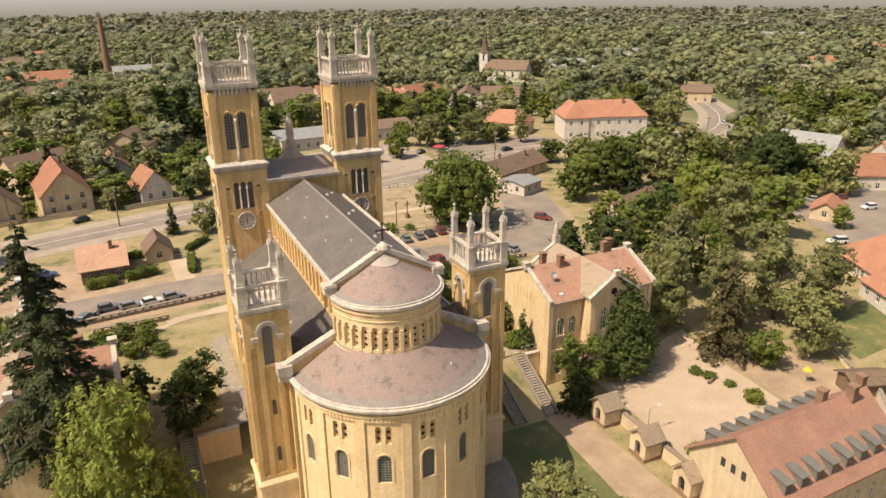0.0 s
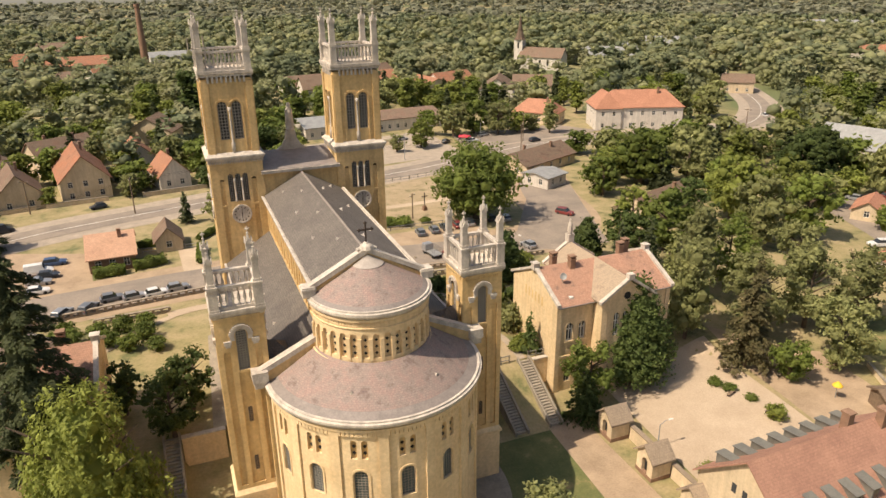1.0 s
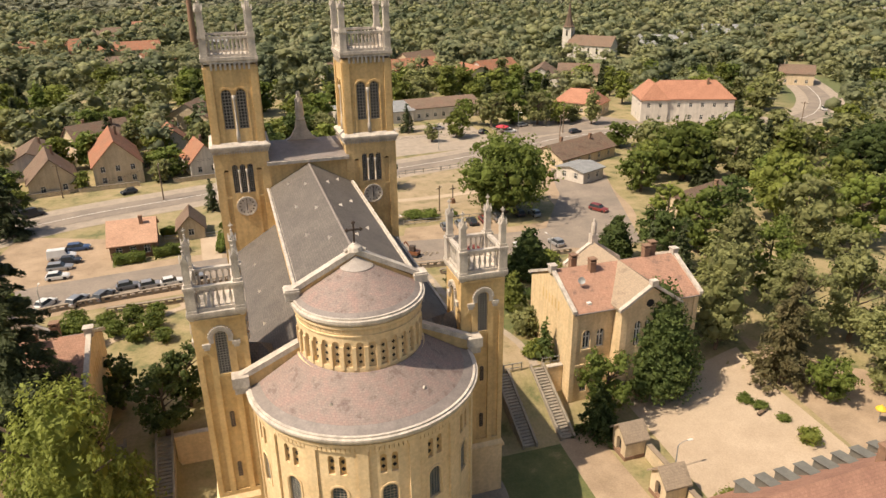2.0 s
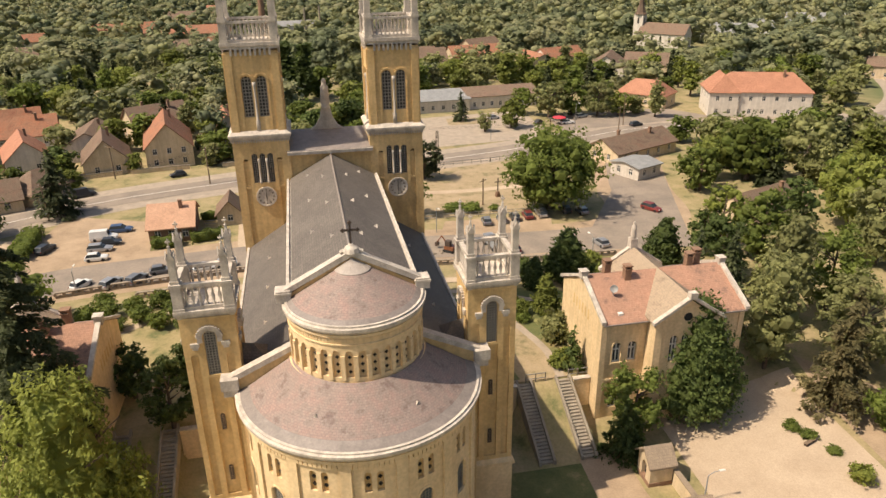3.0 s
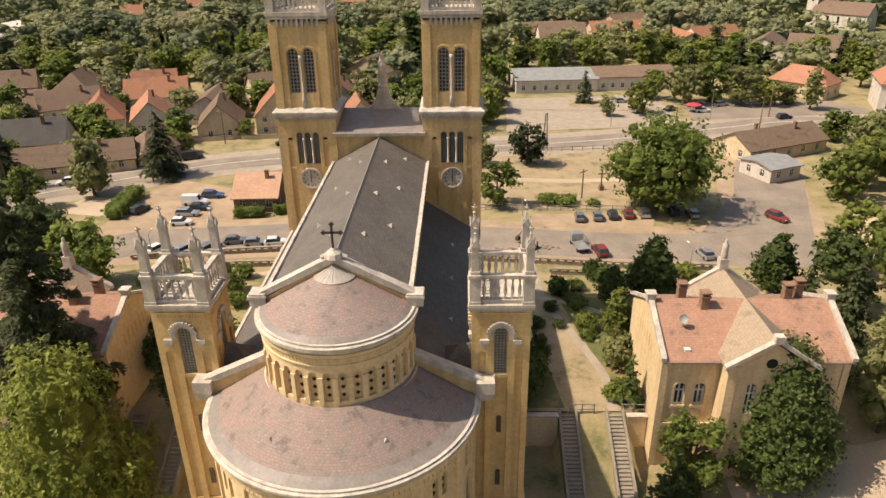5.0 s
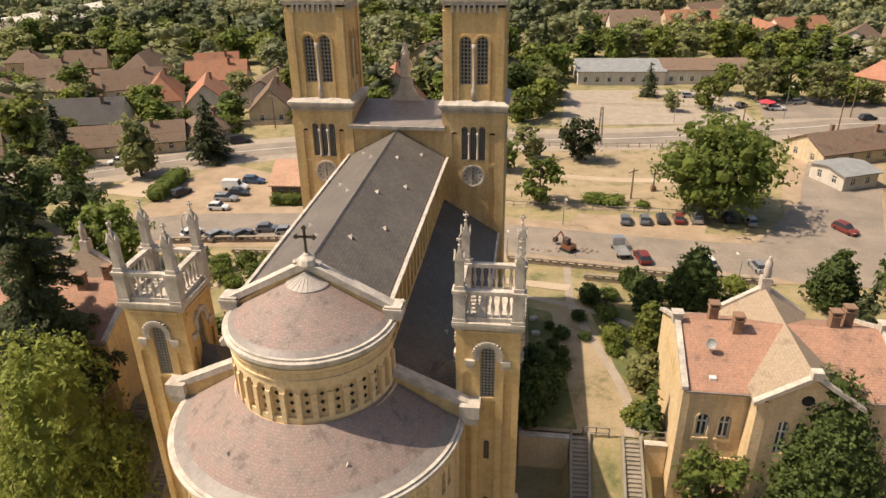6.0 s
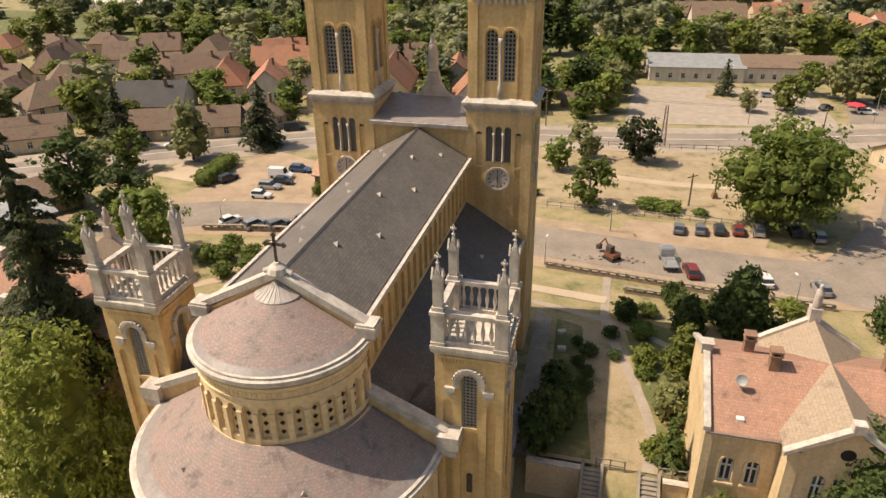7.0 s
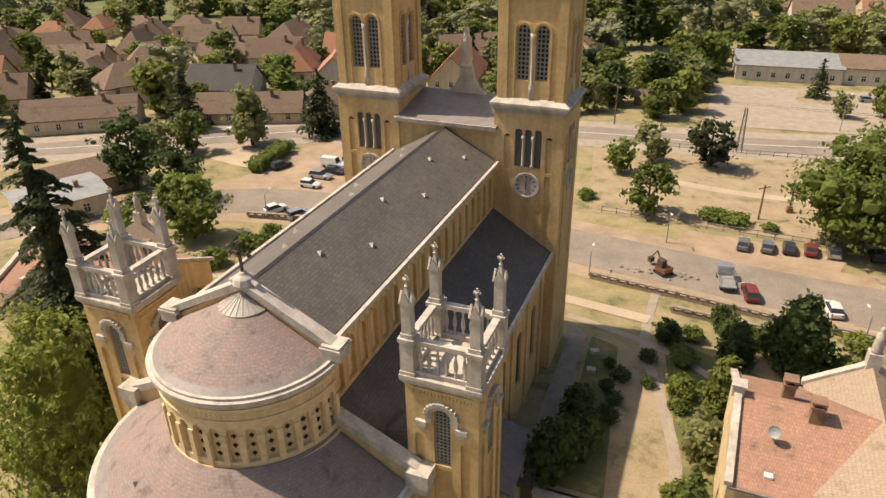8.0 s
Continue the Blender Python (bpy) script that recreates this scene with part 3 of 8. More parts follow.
    ring_box(bm, cx, cy, U + 0.3, U + 0.3, 40.85, 41.2, 0.0)
    part("cornice", bm, STONE, tower)
    balustrade(tower, cx, cy, U + 0.16, U + 0.16, 41.2, 2.4, PIN_BIG)
    return tower


for s in (-1, 1):
    front_tower(s * 8.42, 35.6)


def rear_tower(cx, cy):
    W = 2.3
    body = bmesh.new()
    extra = []
    for F, h in sides(cx, cy, W, W):
        panel(body, F, -h, h, -4.5, 3.0, [], 0.3)
        for q in (-1, 1):
            panel(body, F, min(q * 0.9, q * h), max(q * 0.9, q * h), 3.0, 22.6, [(q * 1.48, 0.62, 3.6, 19.1)], 0.3)
        panel(body, F, -0.9, 0.9, 3.0, 16.6, [(0, 1.25, 3.6, 16.6, False)], 0.2)
        panel(body, F, -0.9, 0.9, 16.6, 22.6, [(0, 1.05, 16.9, 21.3)], 0.3)
        extra += [("niche", F, -1.81, -1.15, 3.58, 19.12, 0.2, 0.5), ("niche", F, 1.15, 1.81, 3.58, 19.12, 0.2, 0.5), ("niche", F, -0.64, 0.64, 3.58, 16.61, 0.19, 0.5)]
    tower = part("tower", body, OCHRE, church)
    build_strips(extra, tower, OCHRE)
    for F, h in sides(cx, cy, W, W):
        # near-black pane paints the shade behind the lattice
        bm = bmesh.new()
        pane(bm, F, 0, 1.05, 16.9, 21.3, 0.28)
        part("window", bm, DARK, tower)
        bm = bmesh.new()
        lattice(bm, F, 0, 1.03, 16.9, 21.3, 0.17, 0.26, 0.10)
        part("lattice", bm, LATTICE, tower)
        bm = bmesh.new()
        hood(bm, F, 0, 0.62, 0.42, 20.75, 0.16, 15, 0.5)
        for i in range(12):
            a = math.pi * (i + 0.5) / 12
            u, z = -1.0 * math.cos(a), 20.75 + 1.0 * math.sin(a)
            bar(bm, F, u - 0.12, u + 0.12, z - 0.12, z + 0.12, -0.26, 0.0)
        for q in (-1, 1):
            bar(bm, F, q * 1.28 - 0.36, q * 1.28 + 0.36, 19.9, 20.25, -0.24, 0.02)
            bar(bm, F, q * 1.28 - 0.24, q * 1.28 + 0.24, 19.6, 19.9, -0.16, 0.02)
        part("window_moulding", bm, STONE, tower)
        for zz in (5.2, 11.0):
            bm = bmesh.new()
            pane(bm, F, 0, 0.42, zz, zz + 1.7, 0.1)
            part("slit_window", bm, DARK, tower)
            bm = bmesh.new()
            lattice(bm, F, 0, 0.4, zz, zz + 1.7, 0.06, 0.2, 0.06)
            part("lattice", bm, WOOD, tower)
        bm = bmesh.new()
        corbels(tower, F, [-h + 0.5 + (2 * h - 1.0) * i / 16 for i in range(17)], 0.08, 22.2, 22.51, 0.12, OCHRE)
        bar(bm, F, -h + 0.35, h - 0.35, 22.52, 22.7, -0.14, 0.02)
        part("corbel_table", bm, OCHRE, tower)
    bm = bmesh.new()
    ring_box(bm, cx, cy, W, W, 22.6, 22.9, 0.14)
    ring_box(bm, cx, cy, W + 0.2, W + 0.2, 22.9, 23.15, 0.06)
    ring_box(bm, cx, cy, W + 0.26, W + 0.26, 23.15, 23.4, 0)
    part("cornice", bm, STONE, tower)
    bm = bmesh.new()
    ring_box(bm, cx, cy, W + 0.1, W + 0.1, -4.5, 2.4, 0)
    ring_box(bm, cx, cy, W + 0.3, W + 0.3, 2.4, 2.7, 0)
    ring_box(bm, cx, cy, W + 0.3, W + 0.3, 2.7, 3.15, -0.3)
    part("plinth", bm, OCHRE_PALE, tower)
    balustrade(tower, cx, cy, W + 0.16, W + 0.16, 23.4, 2.4, PIN_SMALL)


for s in (-1, 1):
    rear_tower(s * 12.5, 2.3)

# nave: upper walls with an arcade of niches, roof, gable
for s in (-1, 1):
    bm = bmesh.new()
    F = flat(s * 5.1, 16.0, 0, s)
    N = 19
    opens = [((i - (N - 1) / 2) * 1.66, 0.98, 19.7, 23.0) for i in range(N)]
    panel(bm, F, -16.2, 16.2, 15.5, 23.9, opens, 0.3)
    wall = part("nave_wall", bm, OCHRE, church)
    for i in range(N):
        bm = bmesh.new()
        pane(bm, F, opens[i][0], 0.98, 19.7, 23.0, 0.28)
        part("niche", bm, OCHRE_PALE, wall)
    bm = bmesh.new()
    corbels(wall, F, [-15.6 + 31.2 * (i + 0.5) / (2 * N) for i in range(2 * N)], 0.2, 23.35, 23.69, 0.18, OCHRE_PALE)
    bar(bm, F, -16.2, 16.2, 23.7, 24.0, -0.25, 0.02)
    part("corbel_table", bm, OCHRE_PALE, wall)
    # parapet gutter along the eaves
    bm = bmesh.new()
    box(bm, min(s * 5.05, s * 5.62), max(s * 5.05, s * 5.62), -0.1, 31.9, 24.0, 24.3)
    box(bm, min(s * 5.45, s * 5.72), max(s * 5.45, s * 5.72), -0.1, 31.9, 24.3, 24.5)
    part("eaves_gutter", bm, STONE, church)
    bm = bmesh.new()
    a = [(0, 27.35), (s * 5.25, 24.42), (s * 5.25, 24.2), (0, 27.1)]
    prism(bm, [(x, 0.0, z) for x, z in a], [(x, 32.1, z) for x, z in a])
    bmesh.ops.recalc_face_normals(bm, faces=bm.faces)
    part("nave_roof", bm, SLATE, church, uv=True)
    # aisle
    bm = bmesh.new()
    F = flat(s * 10.75, 18.4, 0, s)
    opens = [((i - 2) * 5.0, 1.5, 5.0, 11.2) for i in range(5)]
    panel(bm, F, -13.8, 13.8, -2.5, 14.9, opens, 0.35)
    awall = part("aisle_wall", bm, OCHRE, church)
    build_strips([("pilaster", F, (i - 2.5) * 5.0 - 0.45, (i - 2.5) * 5.0 + 0.45, -2.5, 14.2, -0.22, 0.02) for i in range(6)] + [("string_course", F, -13.8, 13.8, 14.3, 14.75, -0.25, 0.02)], awall, OCHRE)
    for o in opens:
        bm = bmesh.new()
        pane(bm, F, *o, 0.33)
        part("window", bm, LEADGLASS, awall)
        bm = bmesh.new()
        lattice(bm, F, o[0], 1.48, 5.0, 11.2, 0.24, 0.4, 0.05)
        part("lattice", bm, IRON, awall)
    bm = bmesh.new()
    a = [(s * 5.1, 19.35), (s * 11.25, 15.45), (s * 11.25, 15.2), (s * 5.1, 19.0)]
    prism(bm, [(x, -0.1, z) for x, z in a], [(x, 32.2, z) for x, z in a])
    bmesh.ops.recalc_face_normals(bm, faces=bm.faces)
    part("aisle_roof", bm, SLATE, church, uv=True)
    bm = bmesh.new()
    box(bm, min(s * 11.0, s * 11.55), max(s * 11.0, s * 11.55), 4.7, 32.2, 14.9, 15.25)
    box(bm, min(s * 11.33, s * 11.6), max(s * 11.33, s * 11.6), 4.7, 32.2, 15.25, 15.5)
    part("aisle_gutter", bm, STONE, church)
    # raking copings and end blocks
    bm = bmesh.new()
    a = [(0, 27.85), (s * 5.9, 24.75), (s * 5.9, 24.25), (0, 27.3)]
    prism(bm, [(x, -0.75, z) for x, z in a], [(x, 0.12, z) for x, z in a])
    bmesh.ops.recalc_face_normals(bm, faces=bm.faces)
    part("gable_coping", bm, STONE, church)
    bm = bmesh.new()
    box(bm, s * 5.95 - 0.62, s * 5.95 + 0.62, -1.0, 0.3, 23.75, 24.75)
    box(bm, s * 5.95 - 0.7, s * 5.95 + 0.7, -1.08, 0.38, 24.4, 24.6)
    part("gable_block", bm, STONE, church)
    bm = bmesh.new()
    a = [(s * 5.6, 19.55), (s * 11.2, 16.95), (s * 11.2, 16.4), (s * 5.6, 19.0)]
    prism(bm, [(x, -0.9, z) for x, z in a], [(x, 0.0, z) for x, z in a])
    bmesh.ops.recalc_face_normals(bm, faces=bm.faces)
    part("gable_coping", bm, STONE, church)
    bm = bmesh.new()
    box(bm, s * 11.3 - 0.75, s * 11.3 + 0.75, -1.35, -0.01, 15.9, 16.95)
    box(bm, s * 11.3 - 0.6, s * 11.3 + 0.6, -1.2, -0.01, 15.2, 15.9)
    part("gable_block", bm, STONE, church)

bm = bmesh.new()
prism(bm, [(-5.4, -0.6, 17), (5.4, -0.6, 17), (5.4, -0.6, 24.3), (0, -0.6, 27.4), (-5.4, -0.6, 24.3)], [(-5.4, -0.1, 17), (5.4, -0.1, 17), (5.4, -0.1, 24.3), (0, -0.1, 27.4), (-5.4, -0.1, 24.3)])
prism(bm, [(-10.9, -0.8, -4.5), (10.9, -0.8, -4.5), (10.9, -0.8, 16.5), (5.5, -0.8, 19.1), (-5.5, -0.8, 19.1), (-10.9, -0.8, 16.5)], [(-10.9, -0.12, -4.5), (10.9, -0.12, -4.5), (10.9, -0.12, 16.5), (5.5, -0.12, 19.1), (-5.5, -0.12, 19.1), (-10.9, -0.12, 16.5)])
bmesh.ops.recalc_face_normals(bm, faces=bm.faces)
part("gable_wall", bm, OCHRE, church)
bm = bmesh.new()
prism(bm, [(-0.14, 0.1, 27.3), (0.14, 0.1, 27.3), (0, 0.1, 27.48)], [(-0.14, 32, 27.3), (0.14, 32, 27.3), (0, 32, 27.48)])
part("ridge_cap", bm, LEAD, church)
# link between the front towers, its roof and the statue's base
bm = bmesh.new()
box(bm, -5.3, 5.3, 32.4, 38.2, -1, 27.9)
part("front_wall", bm, OCHRE, church)
bm = bmesh.new()
prism(bm, [(-5.35, 31.9, 27.95), (-5.35, 38.6, 29.2), (-5.35, 38.6, 28.9), (-5.35, 31.9, 27.65)], [(5.35, 31.9, 27.95), (5.35, 38.6, 29.2), (5.35, 38.6, 28.9), (5.35, 31.9, 27.65)])
bmesh.ops.recalc_face_normals(bm, faces=bm.faces)
part("front_roof", bm, LEAD, church, uv=True)
bm = bmesh.new()
prism(bm, [(-5.35, 31.75, 27.5), (5.35, 31.75, 27.5), (5.35, 32.05, 27.5), (-5.35, 32.05, 27.5)], [(-5.35, 31.7, 27.9), (5.35, 31.7, 27.9), (5.35, 32.1, 27.9), (-5.35, 32.1, 27.9)])
part("front_gutter", bm, STONE, church)
bm = bmesh.new()
prism(bm, [(-2.5, 38.15, 28.9), (2.5, 38.15, 28.9), (1.45, 38.15, 29.6), (0.85, 38.15, 30.6), (0.6, 38.15, 31.8), (-0.6, 38.15, 31.8), (-0.85, 38.15, 30.6), (-1.45, 38.15, 29.6)], [(-2.5, 38.75, 28.9), (2.5, 38.75, 28.9), (1.45, 38.75, 29.6), (0.85, 38.75, 30.6), (0.6, 38.75, 31.8), (-0.6, 38.75, 31.8), (-0.85, 38.75, 30.6), (-1.45, 38.75, 29.6)])
part("front_gable", bm, STONE, church, "weathered stone gable with carved edge")
bm = bmesh.new()
lathe(bm, [(0.62, 31.8), (0.62, 32.1), (0.5, 32.15), (0.62, 32.6), (0.55, 33.6), (0.5, 34.3), (0.55, 34.6), (0.3, 34.9), (0.28, 35.15), (0.3, 35.4), (0.2, 35.65), (0.02, 35.75)], 12, cy=38.4)
tagged(new("roof_statue", finish(bm, "roof_statue", STONE, True)), "robed grey stone statue on the gable", "statue").matrix_basis = pose(22.6, 64, 0)
# cross over the gable
bm = bmesh.new()
lathe(bm, [(0.75, 27.6), (0.6, 27.95), (0.3, 28.15), (0.2, 28.3)], 10, cy=-0.3)
for a in range(4):
    tube(bm, (0, -0.3, 28.0), (0.95 * math.cos(a * math.pi / 2), -0.3 + 0.35 * math.sin(a * math.pi / 2), 27.55), 0.16, 0.2, 6)
part("cross_base", bm, STONE, church, "carved stone crest under the cross")
bm = bmesh.new()
box(bm, -0.08, 0.08, -0.36, -0.24, 28.2, 30.2)
box(bm, -0.62, 0.62, -0.36, -0.24, 29.45, 29.62)
for x, z in ((0, 30.2), (-0.62, 29.53), (0.62, 29.53)):
    for dx, dz in ((0, 0.1), (0.1, 0), (-0.1, 0), (0, -0.1)):
        lathe(bm, [(0.02, z + dz - 0.1), (0.1, z + dz - 0.06), (0.1, z + dz + 0.06), (0.02, z + dz + 0.1)], 6, cx=x + dx, cy=-0.3)
part("cross", bm, IRON, church, "dark iron trefoil cross")

# ---- apse ----
AC = -0.9
R = 10.35
F = curved(R, 0, AC)
bay = radians(24.6) * R
bm = bmesh.new()
panel(bm, F, -bay * 3.6, bay * 3.6, -4.5, 6.4, [], 0.3, 0.8)
panel(bm, F, -bay * 3.6, bay * 3.6, 6.4, 11.0, [(k * bay, 1.35, 6.8, 10.1) for k in range(-3, 4)], 0.35, 0.8)
panel(bm, F, -bay * 3.6, bay * 3.6, 11.0, 14.9, [(k * bay + q * 0.5, 0.58, 11.4, 13.4) for k in range(-3, 4) for q in (-1, 1)], 0.3, 0.8)
apse = part("apse_wall", bm, OCHRE_PALE, church)
build_strips([("pilaster", F, (k + 0.5) * bay - 0.45, (k + 0.5) * bay + 0.45, -4.5, 14.4, -0.2, 0.03) for k in range(-4, 4)], apse, OCHRE_PALE)
for k in range(-3, 4):
    bm = bmesh.new()
    hood(bm, F, k * bay, 0.76, 0.16, 9.42, 0.07, 12, 2.4)
    part("arch_moulding", bm, OCHRE_PALE, apse)
bm = bmesh.new()
n = 78
corbels(apse, F, [-bay * 3.5 + 7 * bay * (i + 0.5) / n for i in range(n)], 0.16, 13.95, 14.44, 0.2, OCHRE_PALE)
lathe(bm, [(R - 0.02, 14.45), (R + 0.3, 14.45), (R + 0.3, 14.75), (R - 0.02, 14.75)], 72, 182, 358, cy=AC)
part("corbel_table", bm, OCHRE_PALE, apse)
for k in range(-3, 4):
    bm = bmesh.new()
    pane(bm, F, k * bay, 1.35, 6.8, 10.1, 0.33)
    part("window", bm, LEADGLASS, apse)
    bm = bmesh.new()
    lattice(bm, F, k * bay, 1.33, 6.8, 10.1, 0.22, 0.3, 0.05)
    part("lattice", bm, LATTICE, apse)
    for q in (-1, 1):
        bm = bmesh.new()
        pane(bm, F, k * bay + q * 0.5, 0.58, 11.4, 13.4, 0.28)
        part("niche_window", bm, OCHRE, apse)
        # solid dark crosses before the niche back paint the shade of pierced holes
        for j in range(2):
            bm = bmesh.new()
            u, z = k * bay + q * 0.5, 11.95 + j * 0.72
            bar(bm, F, u - 0.17, u + 0.17, z - 0.07, z + 0.07, 0.2, 0.27)
            bar(bm, F, u - 0.07, u + 0.07, z - 0.17, z + 0.17, 0.195, 0.265)
            part("cross_hole_shade", bm, DARK, apse)
bm = bmesh.new()
lathe(bm, [(R + 0.05, 14.75), (R + 0.5, 15.0), (R + 0.62, 15.25), (R + 0.62, 15.45), (R + 0.4, 15.5), (R + 0.4, 15.65), (R + 0.15, 15.65)], 72, 180, 360, cy=AC)
part("apse_cornice", bm, STONE, church, smooth=False)
bm = bmesh.new()
lathe(bm, [(R + 0.38, 15.55), (R - 0.75, 16.05)], 72, 180, 360, cy=AC)
part("apse_gutter", bm, LEAD, church)


def round_roof(r0, z0, r1, z1, cy, n, name, material):
    """A cone-shaped roof with its courses in the UV map."""
    bm = bmesh.new()
    lay = bm.loops.layers.uv.new("UVMap")
    rows = 10
    slope = math.hypot(r0 - r1, z1 - z0)
    for j in range(rows):
        for i in range(n):
            q = []
            for a, b in ((i, j), (i + 1, j), (i + 1, j + 1), (i, j + 1)):
                t = b / rows
                r, z = r0 + (r1 - r0) * t, z0 + (z1 - z0) * t
                an = math.pi + math.pi * a / n
                q.append(((r * math.cos(an), cy + r * math.sin(an), z), (an * (r0 + r1) / 2, slope * t)))
            if j == rows - 1 and r1 < 0.01:
                q = q[:3]
            f = bm.faces.new([bm.verts.new(p) for p, _ in q])
            for lp, (_, w) in zip(f.loops, q):
                lp[lay].uv = w
    return part(name, bm, material, church)


round_roof(R - 0.7, 16.03, 5.6, 18.6, AC, 72, "apse_roof", SLATE_BROWN)
# drum over the apse
D = 5.75
DC = -0.55
F = curved(D, 0, DC)
n = 17
sp = math.pi * D / n
opens = [((i - (n - 1) / 2) * sp, 0.62, 18.95, 21.45) for i in range(n)]
bm = bmesh.new()
panel(bm, F, -math.pi * D / 2, math.pi * D / 2, 17.9, 22.9, opens, 0.3, 0.5)
for i in range(60):
    u0, u1 = -math.pi * D / 2 + math.pi * D * i / 60, -math.pi * D / 2 + math.pi * D * (i + 1) / 60
    bar(bm, F, u0, u1, 18.0, 18.45, -0.28, 0.02)
    bar(bm, F, u0, u1, 22.0, 22.1, -0.1, 0.02)
    bar(bm, F, u0, u1, 22.75, 23.0, -0.2, 0.02)
    bar(bm, F, u0 + 0.06, u1 - 0.06, 22.25, 22.6, -0.05, 0.02)
for i in range(n + 1):
    u = (i - n / 2) * sp
    bar(bm, F, u - 0.17, u + 0.17, 18.7, 21.0, -0.1, 0.02)
drum = part("drum_wall", bm, OCHRE_PALE, church)
for o in opens:
    bm = bmesh.new()
    pane(bm, F, *o, 0.26)
    part("niche", bm, OCHRE_PALE, drum)
    # three dark crosses per niche: hole shade as colour, nothing is cut through
    for j in range(3):
        bm = bmesh.new()
        z = 19.4 + 0.68 * j
        bar(bm, F, o[0] - 0.15, o[0] + 0.15, z - 0.055, z + 0.055, 0.2, 0.25)
        bar(bm, F, o[0] - 0.055, o[0] + 0.055, z - 0.15, z + 0.15, 0.195, 0.245)
        part("cross_hole_shade", bm, DARK, drum)
bm = bmesh.new()
lathe(bm, [(D + 0.05, 22.95), (D + 0.3, 23.15), (D + 0.42, 23.35), (D + 0.42, 23.6), (D + 0.2, 23.65), (D + 0.2, 23.8), (D - 0.1, 23.8)], 64, 180, 360, cy=DC)
part("drum_cornice", bm, STONE, church)
bm = bmesh.new()
lathe(bm, [(D + 0.18, 23.7), (D - 0.45, 24.05)], 64, 180, 360, cy=DC)
part("drum_gutter", bm, LEAD, church)
round_roof(D - 0.42, 24.03, 0.0, 27.0, DC, 64, "drum_roof", SLATE_BROWN)
bm = bmesh.new()
lathe(bm, [(1.55, 26.15), (1.55, 26.22), (0.02, 27.12)], 24, 180, 360, cy=DC)
cap = part("drum_cap", bm, LEAD_PALE, church, "pale lead cap with raised seams on the cone's tip")
for i in range(13):
    an = math.pi + math.pi * i / 12
    bm = bmesh.new()
    tube(bm, (1.53 * math.cos(an), DC + 1.53 * math.sin(an), 26.24), (0.05 * math.cos(an), DC + 0.05 * math.sin(an), 27.12), 0.035, 0.03, 4)
    part("seam", bm, LEAD_PALE, cap)
# small hipped roofs between the rear towers and the aisle roofs
for s in (-1, 1):
    bm = bmesh.new()
    low = [(s * 10.15, 0.5, 16.0), (s * 7.9, 0.5, 17.3), (s * 7.9, 3.5, 17.3), (s * 10.15, 3.5, 16.0)]
    v = [bm.verts.new(p) for p in low]
    t = [bm.verts.new((s * 10.15, 2.0, 18.7)), bm.verts.new((s * 9.2, 2.0, 18.5))]
    for q in ((v[0], v[1], t[1], t[0]), (v[2], v[3], t[0], t[1]), (v[1], v[2], t[1]), (v[3], v[0], t[0])):
        bm.faces.new(q)
    bm.faces.new(v[::-1])
    bmesh.ops.recalc_face_normals(bm, faces=bm.faces)
    part("hatch_roof", bm, SLATE, church, "small hipped slate roof beside the tower", uv=True)
# roof vents
bm = bmesh.new()
prism(bm, [(-0.24, 0, 0), (0.24, 0, 0), (0, 0, 0.36)], [(-0.05, 0.75, 0.0), (0.05, 0.75, 0.0), (0, 0.75, 0.04)])
VENT = finish(bm, "roof_vent", STONE)
for s in (-1, 1):
    for row, X in ((0, 1.5), (1, 3.3)):
        for i in range(3):
            Y = 6.0 + i * 9.5 + row * 4.0
            part("roof_vent", VENT, None, church, "small white roof vent", at=Matrix.Translation((s * X, Y, 27.36 - 0.558 * X)) @ pose(0, 0, 0, 0, 0, -s * 90 + 180))
    for i in range(3):
        part("roof_vent", VENT, None, church, "small white roof vent", at=Matrix.Translation((s * 8.6, 8 + i * 8, 17.15)) @ pose(0, 0, 0, 0, 0, -s * 90 + 180))
    a = radians(270 + s * 30)
    part("roof_vent", VENT, None, church, "small white roof vent", at=Matrix.Translation((8.3 * math.cos(a), AC + 8.3 * math.sin(a), 16.85)) @ pose(0, 0, 0, 0, 0, math.degrees(a) + 90))


# ---- ways and open ground ----
KEEP = []          # rectangles (x, y, half length, half width, turn) that no tree may stand on


def keep(x, y, hl, hw, rz):
    KEEP.append((x, y, hl, hw, radians(rz)))


def free(x, y, margin=0.0):
    for kx, ky, hl, hw, a in KEEP:
        dx, dy = x - kx, y - ky
        if abs(dx * math.cos(a) + dy * math.sin(a)) < hl + margin and abs(-dx * math.sin(a) + dy * math.cos(a)) < hw + margin:
            return False
    return True


def keep_line(line, w):
    for (x0, y0), (x1, y1) in zip(line, line[1:]):
        keep((x0 + x1) / 2, (y0 + y1) / 2, math.hypot(x1 - x0, y1 - y0) / 2 + 2, w / 2 + 1.5, math.degrees(math.atan2(y1 - y0, x1 - x0)))


MAIN = [(-190, 78), (-120, 112), (-75, 138), (-48, 155), (-25, 168.5), (0, 176), (22, 181), (46, 183), (72, 188), (100, 197), (122, 203), (160, 200), (200, 198), (232, 220), (262, 262), (300, 330)]
way_sheet("pavement", MAIN, 17, PAVE, "pale dusty pavement along the main road", "pavement", 0.05)
way_sheet("road", MAIN, 8.5, ASPHALT, "grey worn asphalt main road", "road", 0.10)
way_sheet("road_marking", MAIN, 0.24, FRAME_W, "white painted centre line of the main road", "road marking", 0.13)
keep_line(MAIN, 16)
